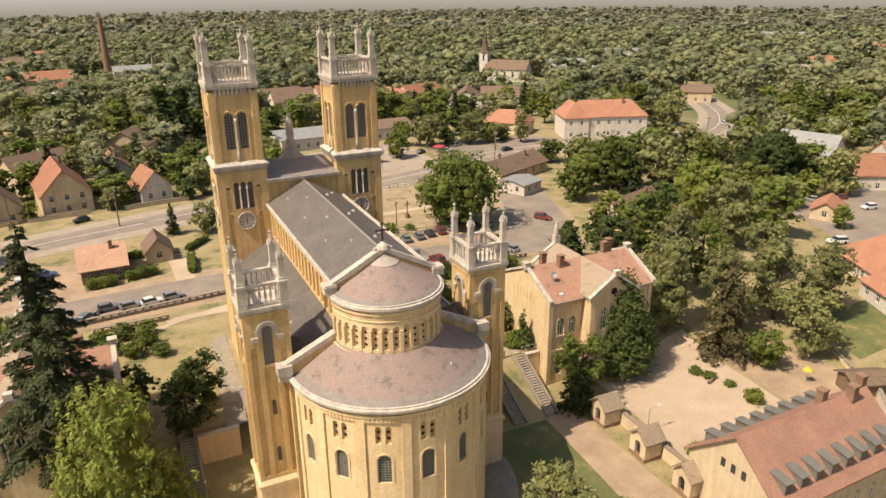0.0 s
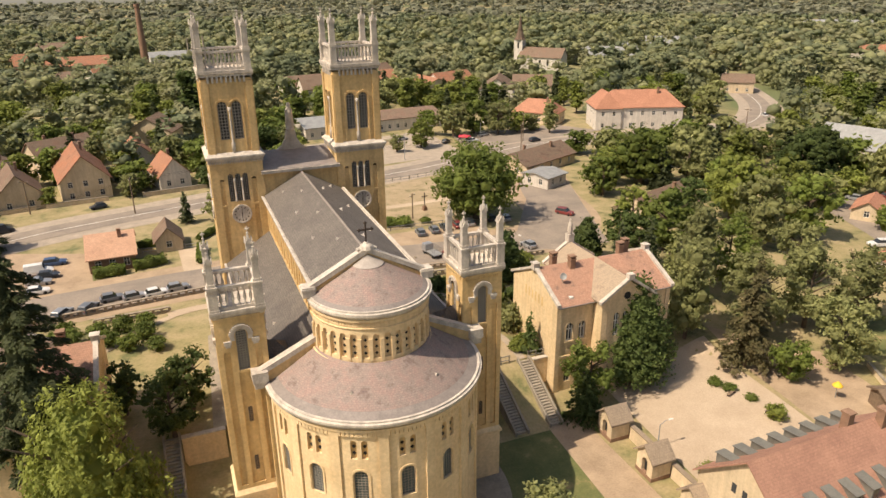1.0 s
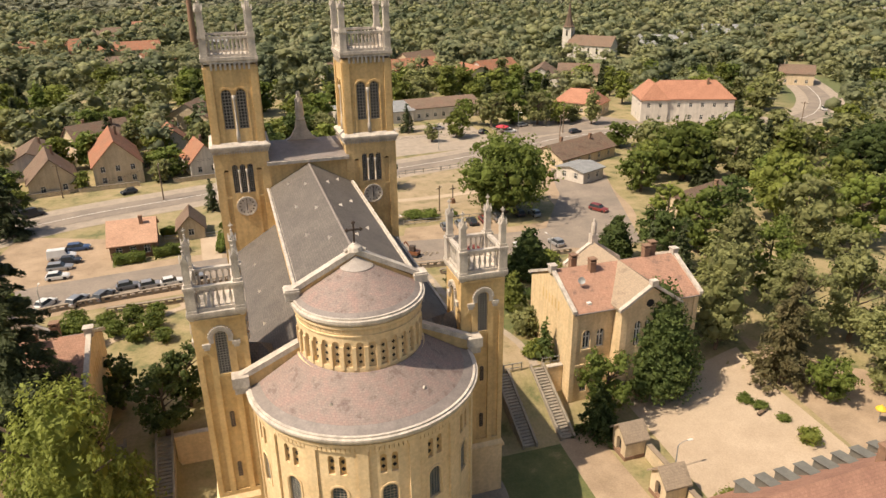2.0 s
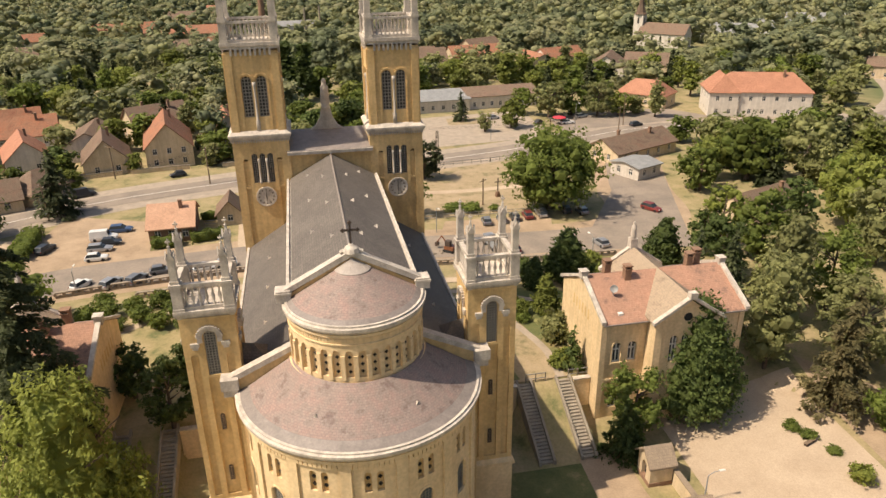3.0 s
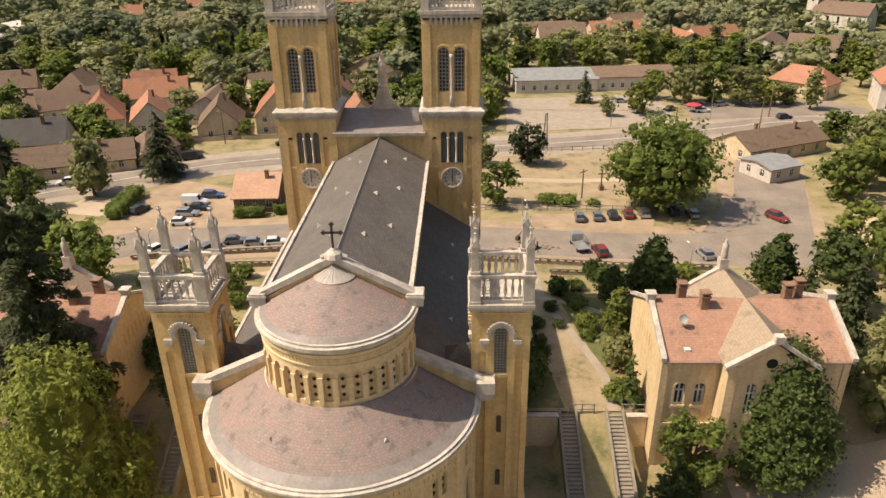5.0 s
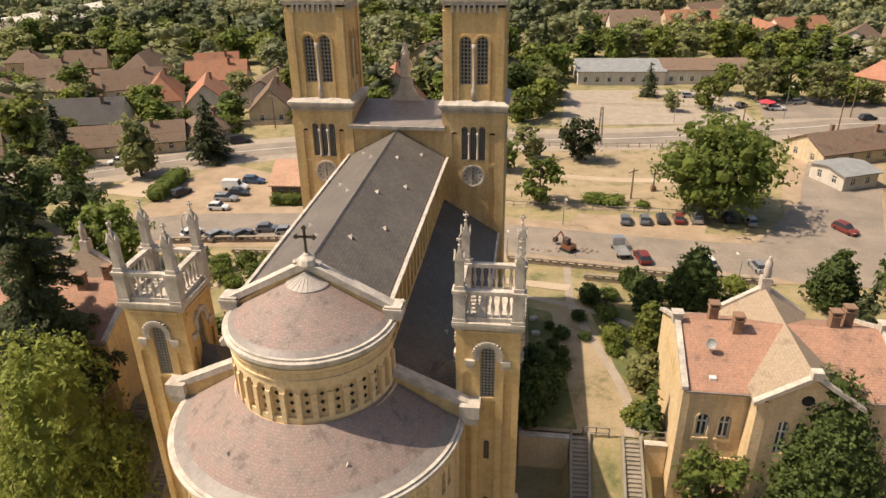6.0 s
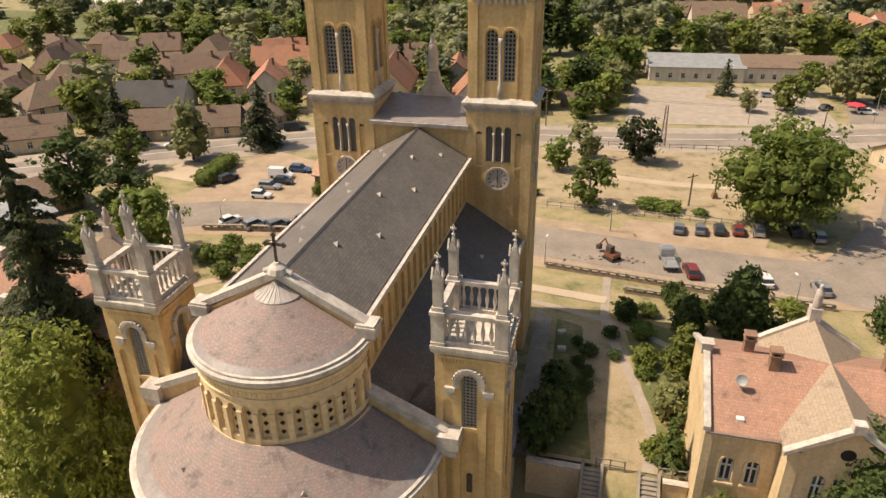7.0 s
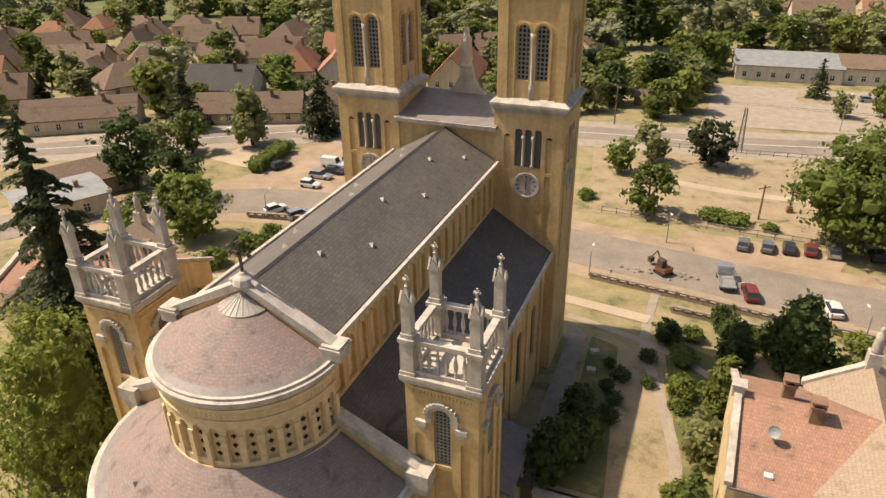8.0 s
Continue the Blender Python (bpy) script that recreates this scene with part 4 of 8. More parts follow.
STREET = [(-60, 96), (-45, 112), (-28, 124.5), (-10, 128), (12, 129.5), (35, 127.5), (60, 124.5), (78, 125), (88, 134), (93, 152), (104, 180), (112, 199)]
way_sheet("pavement", STREET, 17, DIRT, "sandy verge along the side street", "verge", 0.045)
way_sheet("road", STREET, 10.5, ASPHALT, "cracked asphalt side street before the church", "road", 0.09)
keep_line(STREET, 14)
quad_sheet("pavement", ((-34, 132), (-10, 131), (-12, 152), (-31, 160)), DIRT, "sandy car park", "car park", 0.07)
quad_sheet("pavement", ((44, 133.5), (66, 131), (68, 138), (46, 139)), DIRT, "sandy parking strip beside the street", "car park", 0.075)
quad_sheet("pavement", ((-46, 140), (-34, 138), (-34, 147), (-44, 149)), GRAVEL, "pale gravel yard", "yard", 0.07)
quad_sheet("pavement", ((44, 195), (92, 200), (92, 236), (46, 232)), PAVE, "pale dusty forecourt", "forecourt", 0.07)
quad_sheet("lawn", ((64, 221), (77, 220.5), (78, 229), (65, 230)), STRAW, "dry grass island in the forecourt", "lawn", 0.1)
quad_sheet("pavement", ((95, 205), (150, 212), (140, 228), (98, 226)), ASPHALT, "grey asphalt junction forecourt", "road", 0.075)
quad_sheet("pavement", ((5.5, 131), (9, 131), (8.6, 147), (4.8, 147)), GRAVEL, "pale drive to the garage", "drive", 0.07)
quad_sheet("road", ((66, 117.5), (88, 115.5), (104, 158), (89, 153)), ASPHALT, "wide cracked asphalt street corner", "road", 0.085)
quad_sheet("lawn", ((30, 141), (66, 141), (74, 178), (24, 176)), STRAW, "dry trampled park lawn", "lawn", 0.03)
way_sheet("path", [(36, 160), (52, 157), (70, 158)], 2.2, GRAVEL, "pale gravel path through the park", "path", 0.06)
way_sheet("path", [(-20, 96), (-6, 106), (3, 115), (14, 119)], 1.6, GRAVEL, "sandy footpath across the lawn", "path", 0.06)
way_sheet("path", [(2, 116), (10, 117), (20, 115)], 2.4, GRAVEL, "sandy path before the church", "path", 0.07)
way_sheet("path", [(30, 112), (40, 110.5), (43.5, 110)], 2.2, GRAVEL, "sandy path before the church", "path", 0.07)
way_sheet("path", [(43.4, 119), (43.4, 108), (44, 103), (46.7, 94.5), (48.9, 86), (48.6, 79.5)], 1.1, PAVE, "narrow pale paved path to the stairs", "path", 0.06)
way_sheet("path", [(34, 107.5), (40, 106), (46, 104), (54, 99)], 1.0, PAVE, "narrow garden path", "path", 0.055)
quad_sheet("lawn", ((38.5, 79.5), (50, 79.5), (45.5, 104), (38, 104)), STRAW, "bare sandy earth beside the church", "ground", 0.03)
quad_sheet("lawn", ((49.9, 82), (56, 82), (58, 102), (45.4, 107)), GREEN, "green garden lawn", "lawn", 0.045)
quad_sheet("lawn", ((38.8, 80), (43.4, 80), (40.9, 103), (37.7, 104)), GREEN, "green planted bed beside the church", "lawn", 0.05)
quad_sheet("pavement", ((35.6, 79.2), (37.9, 79.2), (37.0, 104), (35.0, 106)), CONCRETE, "grey concrete apron beside the church", "apron", 0.08)
quad_sheet("pavement", ((6.4, 79.2), (9.6, 79.2), (10.2, 106), (7.6, 104)), CONCRETE, "grey concrete apron beside the church", "apron", 0.08)
bm = bmesh.new()
drape(bm, lambda u, v: (22.6 + (10 + 5.5 * v) * math.cos(math.pi + math.pi * u), 65 + (10 + 5.5 * v) * math.sin(math.pi + math.pi * u)), 40, 4, 0.07)
bm.normal_update()
if bm.faces[:][0].normal.z < 0:
    bmesh.ops.reverse_faces(bm, faces=bm.faces[:])
solid("pavement", bm, CONCRETE, "pale concrete apron round the apse", "apron")
quad_sheet("pavement", ((58.5, 51.5), (80, 51), (82, 80), (60, 79)), GRAVEL, "wide smooth sandy yard", "yard", 0.06, 16)
quad_sheet("pavement", ((80, 49), (94, 50), (96, 70), (84, 82)), DIRT, "bare earth under the trees", "yard", 0.045, 16)
quad_sheet("pavement", ((46, 40), (53, 40), (52.6, 70), (47.5, 70)), DIRT, "sandy path along the small gatehouses", "path", 0.05, 14)
quad_sheet("lawn", ((34, 40), (46.5, 40), (47.5, 69), (38, 69)), GREEN, "green lawn behind the apse", "lawn", 0.03, 14)
quad_sheet("pavement", ((134, 84), (176, 94), (184, 122), (146, 117)), ASPHALT, "pale worn asphalt car park beside the houses", "car park", 0.06, 14)
quad_sheet("lawn", ((100, 60), (140, 60), (140, 72), (102, 72)), GREEN, "mown green lawn before the red-roofed house", "lawn", 0.03, 14)
quad_sheet("lawn", ((-260, 250), (-100, 250), (-110, 330), (-280, 330)), GREEN, "green meadow", "meadow", 0.05, 10)
keep(-205, 285, 42, 14, 0)


# ---- houses ----
def window_at(parent, F, u, w, z0, z1, d, round_top=False, cross=True):
    bm = bmesh.new()
    pane(bm, F, u, w, z0, z1, d, round_top)
    win = part("window", bm, GLASS, parent)
    if cross:
        bm = bmesh.new()
        t = 0.07 if not round_top else 0.15
        bar(bm, F, u - w / 2, u - w / 2 + t, z0, z1 - (w / 2 if round_top else 0), d - 0.08, d)
        bar(bm, F, u + w / 2 - t, u + w / 2, z0, z1 - (w / 2 if round_top else 0), d - 0.08, d)
        bar(bm, F, u - t / 2, u + t / 2, z0, z1 - 0.02, d - 0.08, d)
        bar(bm, F, u - w / 2, u + w / 2, z0, z0 + t, d - 0.085, d)
        bar(bm, F, u - w / 2, u + w / 2, (z0 * 0.35 + z1 * 0.65) - t / 2, (z0 * 0.35 + z1 * 0.65) + t / 2, d - 0.085, d)
        if not round_top:
            bar(bm, F, u - w / 2, u + w / 2, z1 - t, z1, d - 0.085, d)
        part("window_frame", bm, FRAME_W, win if parent.parent is None else parent)
    return win


def gable_roof(bm, L, W, eave, ridge, over, hip, t=0.22):
    l, w = L / 2 + over, W / 2 + over
    drop = (ridge - eave) / (W / 2) * over
    e = eave - drop
    h = min(hip, L / 2 - 0.1)
    if hip:
        top = [(-l + h + over, 0, ridge), (l - h - over, 0, ridge)]
        A = [(-l, -w, e), (l, -w, e), (l, w, e), (-l, w, e)]
        va, vt, vb = [bm.verts.new(p) for p in A], [bm.verts.new(p) for p in top], [bm.verts.new((x, y, z - t)) for x, y, z in A]
        bm.faces.new((va[0], va[1], vt[1], vt[0]))
        bm.faces.new((va[2], va[3], vt[0], vt[1]))
        bm.faces.new((va[1], va[2], vt[1]))
        bm.faces.new((va[3], va[0], vt[0]))
        for i in range(4):
            j = (i + 1) % 4
            bm.faces.new((vb[i], vb[j], va[j], va[i]))
        bm.faces.new(vb[::-1])
    else:
        for s in (-1, 1):
            a = [(0, ridge), (s * w, e), (s * w, e - t), (0, ridge - t)]
            prism(bm, [(-l, y, z) for y, z in a], [(l, y, z) for y, z in a])
        bmesh.ops.recalc_face_normals(bm, faces=bm.faces)


def house(x, y, rz, L, W, eave, ridge, roof, wall, hip=0.0, win=(3, 1), chim=1, z=None, name="house", label="", detail=True, over=0.45, group="", storeys=1, skip_far=True):
    z0 = gz(x, y) if z is None else z
    h = thing(name, x, y, z0, rz, label or "house", "house", group)
    keep(x, y, L / 2, W / 2, rz)
    bm = bmesh.new()
    faces = [(flat(0, -W / 2, 1, 0), L / 2, win[0]), (flat(L / 2, 0, 0, 1), W / 2, win[1]), (flat(0, W / 2, -1, 0), L / 2, win[0]), (flat(-L / 2, 0, 0, -1), W / 2, win[1])]
    made = []
    for F, hl, n in faces:
        for s in range(storeys):
            za, zb = (-1.5 if s == 0 else eave * s / storeys), eave * (s + 1) / storeys
            zw = (0 if s == 0 else za) + 0.9
            opens = [((i - (n - 1) / 2) * 2 * hl / (n + 0.3), 1.1, zw, min(zw + 1.5, zb - 0.3), False) for i in range(n)] if detail else []
            panel(bm, F, -hl, hl, za, zb, opens, 0.18)
            made += [(F, o) for o in opens]
    if not hip:
        for s in (-1, 1):
            bm.faces.new([bm.verts.new(p) for p in ((s * L / 2, -s * W / 2, eave), (s * L / 2, s * W / 2, eave), (s * L / 2, 0, ridge - 0.1))])
    part("wall", bm, wall, h)
    for F, o in made:
        window_at(h, F, o[0], o[1], o[2], o[3], 0.16)
    bm = bmesh.new()
    gable_roof(bm, L, W, eave, ridge, over, hip)
    r = part("roof", bm, roof, h, uv=True)
    for i in range(chim):
        bm = bmesh.new()
        cx, cy = L * (0.22 - 0.4 * i), W * 0.12 * (1 if i % 2 else -1)
        box(bm, cx - 0.35, cx + 0.35, cy - 0.3, cy + 0.3, ridge - 1.8, ridge + 0.7)
        box(bm, cx - 0.42, cx + 0.42, cy - 0.37, cy + 0.37, ridge + 0.7, ridge + 0.85)
        part("chimney", bm, BRICK, r)
    return h


G1, G2 = "houses along the main road", "houses of the village"
house(-7.2, 145.8, 2, 8.2, 11, 3.2, 6.2, TILE_PINK, BRICK, 0, (3, 2), 1, label="small brick house with a faded orange tile roof", group=G1)
house(3.2, 150.5, 92, 7, 5.2, 2.6, 5.3, TILE_BROWN, PLASTER_C, 0, (0, 1), 0, label="small gabled garage with a brown tile roof", name="garage")
house(-31, 197, 104, 15, 11, 3.6, 9.0, TILE_BROWN, PLASTER_C, 0, (3, 2), 1, label="gabled cream house with a brown tile roof", group=G1)
house(-16.5, 203, 100, 20, 11.5, 5.6, 11.5, TILE_RED, PLASTER_C, 0, (4, 3), 1, label="tall gabled cream house with a red tile roof", group=G1, storeys=2)
house(5, 201, 104, 11, 8, 4, 8.3, TILE_RED, PLASTER_W, 0, (3, 2), 1, label="white gabled house with a red tile roof", group=G1)
house(-52, 203, 112, 16, 10, 4, 8.5, TILE_ORANGE, PLASTER_W, 0, (3, 2), 1, label="white gabled house with an orange tile roof", group=G1)
house(-54, 166, 22, 24, 9, 3.0, 6.4, TILE_BROWN, PLASTER_C, 0, (5, 1), 1, label="long low cream house with a brown tile roof", group=G1)
house(-40.5, 175, 60, 12, 9, 3.2, 6.8, TILE_BROWN, PLASTER_C, 5, (2, 1), 1, label="cream corner house with a hipped brown roof", group=G1)
house(-72, 180, 15, 17, 12, 3.6, 8.4, TILE_DARK, PLASTER_W, 0, (3, 2), 1, label="white house with a dark grey tile roof", group=G2)
house(-93, 168, 62, 14, 12, 5.8, 10.2, TILE_BROWN, PLASTER_W, 5, (3, 2), 1, label="two-storey white house with a hipped brown roof", group=G2, storeys=2)
house(-103, 189, 40, 14, 12, 5.8, 10.5, TILE_BROWN, PLASTER_W, 5, (3, 2), 1, label="two-storey white house with a hipped brown roof", group=G2, storeys=2)
rng = random.Random(4)
for x, y, rz in ((-96, 214, 20), (-81, 216, 35), (-66, 205, 110), (-112, 176, 110), (-128, 186, 20), (-126, 208, 105), (-113, 226, 20), (-150, 200, 30), (-152, 180, 110), (-140, 164, 25), (-165, 190, 115), (-176, 172, 30), (-170, 215, 20), (-140, 226, 100), (-185, 205, 20), (-118, 152, 30), (-134, 146, 120), (-60, 228, 15), (-88, 236, 100), (-200, 180, 20), (-155, 152, 20), (-38, 214, 100)):
    hip = rng.choice((0, 0, 4.5))
    house(x, y, rz + rng.uniform(-6, 6), rng.uniform(13, 19), rng.uniform(9.5, 12), rng.uniform(3.2, 5.2), rng.uniform(7.6, 10), rng.choice((TILE_BROWN, TILE_BROWN, TILE_RED, TILE_BROWN, TILE_BROWN)), rng.choice((PLASTER_W, PLASTER_C)), hip, (3, 2), 1, label="village house with a weathered tile roof", group=G2)
house(-87, 148, 33, 24, 9.5, 3.6, 7.0, TILE_BROWN, PLASTER_C, 0, (5, 2), 1, label="long cream house with a grey-brown tile roof", group=G2)
house(-58.5, 119.5, 62, 18, 12, 3.2, 5.4, TILE_BROWN, PLASTER_C, 0, (3, 1), 0, label="low house with a shallow brown tile roof", group=G2)
house(-51.5, 109, 62, 13, 11, 3.6, 4.3, SHEET, PLASTER_C, 0, (2, 1), 1, label="low house with a pale grey sheet roof", group=G2)
house(-24, 231, 32, 17, 12, 4.5, 9.5, TILE_BROWN, PLASTER_C, 0, (5, 2), 2, label="large house with a brown tile roof", group=G1, storeys=2)
house(-3, 222, 100, 14, 10, 4, 8.5, TILE_RED, PLASTER_W, 0, (3, 2), 1, label="white house with a red tile roof", group=G1)
house(62, 250, 4, 26, 20, 4.2, 6.0, SHEET, PLASTER_W, 0, (7, 3), 0, label="low white shop building with a pale sheet roof", name="shop_building")
house(88, 252, 4, 26, 18, 4.4, 6.2, TILE_BROWN, PLASTER_W, 0, (8, 3), 0, label="low white shop building with a brown roof", name="shop_building")
house(104.5, 177, 24, 23, 11, 3.2, 6.0, TILE_BROWN, PLASTER_C, 0, (5, 2), 2, label="long cream house with a dark brown tile roof", group=G1)
house(97.5, 160, 24, 8, 8.5, 3.2, 4.0, SHEET, PLASTER_W, 0, (2, 2), 0, label="low white house with a grey sheet roof", group=G1)
house(107, 125, 20, 18, 11, 3.6, 7.2, TILE_BROWN, PLASTER_C, 0, (3, 2), 1, label="cream house with a mossy brown roof among trees", group=G2)
house(166.5, 214, -20, 29, 13, 8.2, 13.2, TILE_ORANGE, PLASTER_W, 5.0, (7, 3), 1, label="long two-storey cream hall with an orange hipped roof", name="town_hall", storeys=2)
house(155, 218.5, 70, 15, 9, 8.2, 13.0, TILE_ORANGE, PLASTER_W, 3.0, (3, 2), 0, label="cream end wing with an orange roof", name="town_hall", storeys=2)
house(138, 236, -48, 17, 11, 4.6, 8.6, TILE_ORANGE, PLASTER_C, 4.0, (4, 2), 1, label="cream house with an orange hipped roof", group=G1)
house(196, 148, 110, 17, 13, 4.5, 9.5, SHEET, PLASTER_W, 0, (3, 1), 0, label="grey sheet-metal hall beside the road", name="hall")
house(188, 121, -30, 24, 15, 4.6, 9.0, TILE_RED, PLASTER_W, 5.0, (6, 3), 1, label="white house with a hipped red-brown roof", group=G1)
house(214, 128, -30, 16, 12, 4.6, 8.5, TILE_ORANGE, PLASTER_W, 0, (4, 2), 1, label="white house with an orange roof", group=G1)
house(120.5, 63.5, 66, 17, 13, 3.4, 8.0, TILE_ORANGE, PLASTER_W, 5.0, (5, 3), 1, label="white house with a broad orange tile roof", group=G1)
house(130, 77, 66, 14, 13, 3.4, 8.0, TILE_ORANGE, PLASTER_W, 5.0, (5, 3), 1, label="white house with a broad orange tile roof", group=G1)
house(149, 105, 30, 9, 6, 2.6, 4.6, TILE_ORANGE, PLASTER_C, 0, (2, 1), 0, label="low garage with an orange tile roof", name="garage")
house(93.4, 54.8, -20, 6.0, 4.0, 2.4, 3.2, WOOD, WOOD, 0, (0, 0), 0, label="low open wooden shed roof", name="shed")
rng = random.Random(9)
for x, y, rz, L, roof in ((72, 348, 10, 24, TILE_BROWN), (102, 342, 10, 26, TILE_RED), (124, 318, 100, 18, TILE_RED), (110, 362, 30, 20, TILE_BROWN), (140, 330, 20, 22, TILE_RED), (150, 296, 60, 20, TILE_BROWN), (170, 300, -30, 18, TILE_BROWN),
                          (-46, 480, 10, 50, TILE_RED), (-54, 412, 10, 44, TILE_BROWN), (2, 262, 70, 12, TILE_BROWN), (76, 334, 5, 20, TILE_BROWN), (-58, 604, 5, 40, TILE_BROWN), (-26, 690, 12, 60, TILE_ORANGE), (-90, 520, 15, 40, TILE_RED), (-20, 430, 30, 18, TILE_RED), (275, 395, -30, 40, SHEET), (380, 445, -30, 60, SHEET), (330, 430, -30, 40, SHEET), (258, 262, -40, 14, TILE_BROWN), (360, 240, -40, 26, TILE_RED), (420, 330, -30, 30, TILE_RED), (610, 510, -40, 60, SHEET), (560, 380, -40, 30, TILE_RED), (18, 512, 8, 34, SHEET), (-130, 470, 30, 22, TILE_RED), (-160, 430, 20, 22, TILE_RED), (-200, 480, 20, 22, TILE_BROWN), (-100, 400, 20, 40, TILE_BROWN)):
    house(x, y, rz, L, rng.uniform(11, 16), rng.uniform(4, 6), rng.uniform(8, 10), roof, rng.choice((PLASTER_W, PLASTER_C)), 0, (max(3, int(L / 5)), 2), 0, label="distant house among trees", group=G2, detail=y < 400)
keep(196, 345, 32, 18, -50)
keep(19.7, 254, 8, 9, 0)
keep(138, 228, 12, 9, -48)
keep(-2, 470, 22, 40, 0)
keep(18, 488, 24, 22, 0)
keep(-52, 425, 30, 26, 0)
keep(210, 372, 30, 22, -50)
keep(194, 356, 14, 14, 0)
keep(160, 204, 22, 9, -20)
# greenhouse
rng = random.Random(31)
added = 0
for i in range(400):
    x, y = rng.uniform(-190, -62), rng.uniform(150, 246)
    if added < 16 and free(x, y, 9.0):
        added += 1
        house(x, y, rng.choice((20, 28, 110, 118)), rng.uniform(11, 14), rng.uniform(8, 9.5), rng.uniform(3.0, 4.4), rng.uniform(6.6, 8.4), rng.choice((TILE_BROWN, TILE_BROWN, TILE_RED)), rng.choice((PLASTER_W, PLASTER_C)), rng.choice((0, 3.5)), (3, 2), 1, label="village house with a weathered tile roof", group=G2)
gh = thing("greenhouse", -198, 372, gz(-198, 372), 80, "long white polytunnel greenhouse", "greenhouse")
keep(-198, 372, 42, 22, 80)
for k in range(4):
    bm = bmesh.new()
    prof = [(8.5 * (k - 1.5) + 4.2 * math.cos(a * math.pi / 8), 2.2 + 2.4 * math.sin(a * math.pi / 8)) for a in range(9)]
    prof = [(prof[0][0], 0)] + prof + [(prof[-1][0], 0)]
    prism(bm, [(-40, y, z) for y, z in prof], [(40, y, z) for y, z in prof])
    part("tunnel", bm, PLASTER_W, gh)


def chapel_far(x, y, rz):
    c = thing("village_church", x, y, gz(x, y), rz, "white village church with a slender brown spire", "church")
    keep(x, y, 26, 9, rz)
    bm = bmesh.new()
    for F, h in sides(0, 0, 2.6, 2.6):
        panel(bm, F, -h, h, -1, 10, [(0, 1.0, 4, 7)], 0.2)
        panel(bm, F, -h, h, 10, 16.5, [(0, 1.1, 11.5, 14.8)], 0.2)
    t = part("tower", bm, PLASTER_W, c)
    for F, h in sides(0, 0, 2.6, 2.6):
        bm = bmesh.new()
        pane(bm, F, 0, 1.1, 11.5, 14.8, 0.18)
        part("window", bm, DARK, t)
    bm = bmesh.new()
    lathe(bm, [(3.8, 16.4), (2.9, 17.3), (1.6, 21.5), (0.05, 30.5)], 8)
    part("spire", bm, TILE_BROWN, c, "brown-red copper spire")
    bm = bmesh.new()
    tube(bm, (0, 0, 30.3), (0, 0, 32.3), 0.08, 0.05, 6)
    part("finial", bm, IRON, c)
    bm = bmesh.new()
    for F, h in ((flat(15, -5.5, 1, 0), 13), (flat(15, 5.5, -1, 0), 13)):
        panel(bm, F, -h, h, -1, 7.5, [(i * 5 - 10, 1.2, 2.5, 5.8) for i in range(5)], 0.2)
    for F in (flat(28, 0, 0, 1), flat(2, 0, 0, -1)):
        panel(bm, F, -5.5, 5.5, -1, 7.5, [], 0.2)
    prism(bm, [(2, -5.5, 7.5), (2, 5.5, 7.5), (2, 0, 12)], [(28, -5.5, 7.5), (28, 5.5, 7.5), (28, 0, 12)])
    part("nave_wall", bm, PLASTER_W, c)
    bm = bmesh.new()
    gable_roof(bm, 26, 11, 7.5, 12.3, 0.5, 0)
    bmesh.ops.translate(bm, verts=bm.verts, vec=(15, 0, 0))
    part("roof", bm, TILE_BROWN, c, uv=True)


chapel_far(209, 388, -50)
# factory chimneys
for x, y, h, r, m_, lab in ((-1, 495, 38, 2.4, BRICK, "tall tapered brick factory chimney"), (26, 505, 16, 0.9, CONCRETE, "slender pale factory chimney"), (36, 508, 17, 0.8, CONCRETE, "slender pale factory chimney")):
    bm = bmesh.new()
    lathe(bm, [(r * 1.15, 0), (r * 1.15, 3), (r, 3.2), (r * 0.6, h - 2), (r * 0.72, h - 1.6), (r * 0.72, h), (r * 0.5, h), (r * 0.5, h - 3)], 16)
    ob = tagged(new("factory_chimney", finish(bm, "factory_chimney", m_)), lab, "chimney")
    ob.matrix_basis = pose(x, y, gz(x, y))


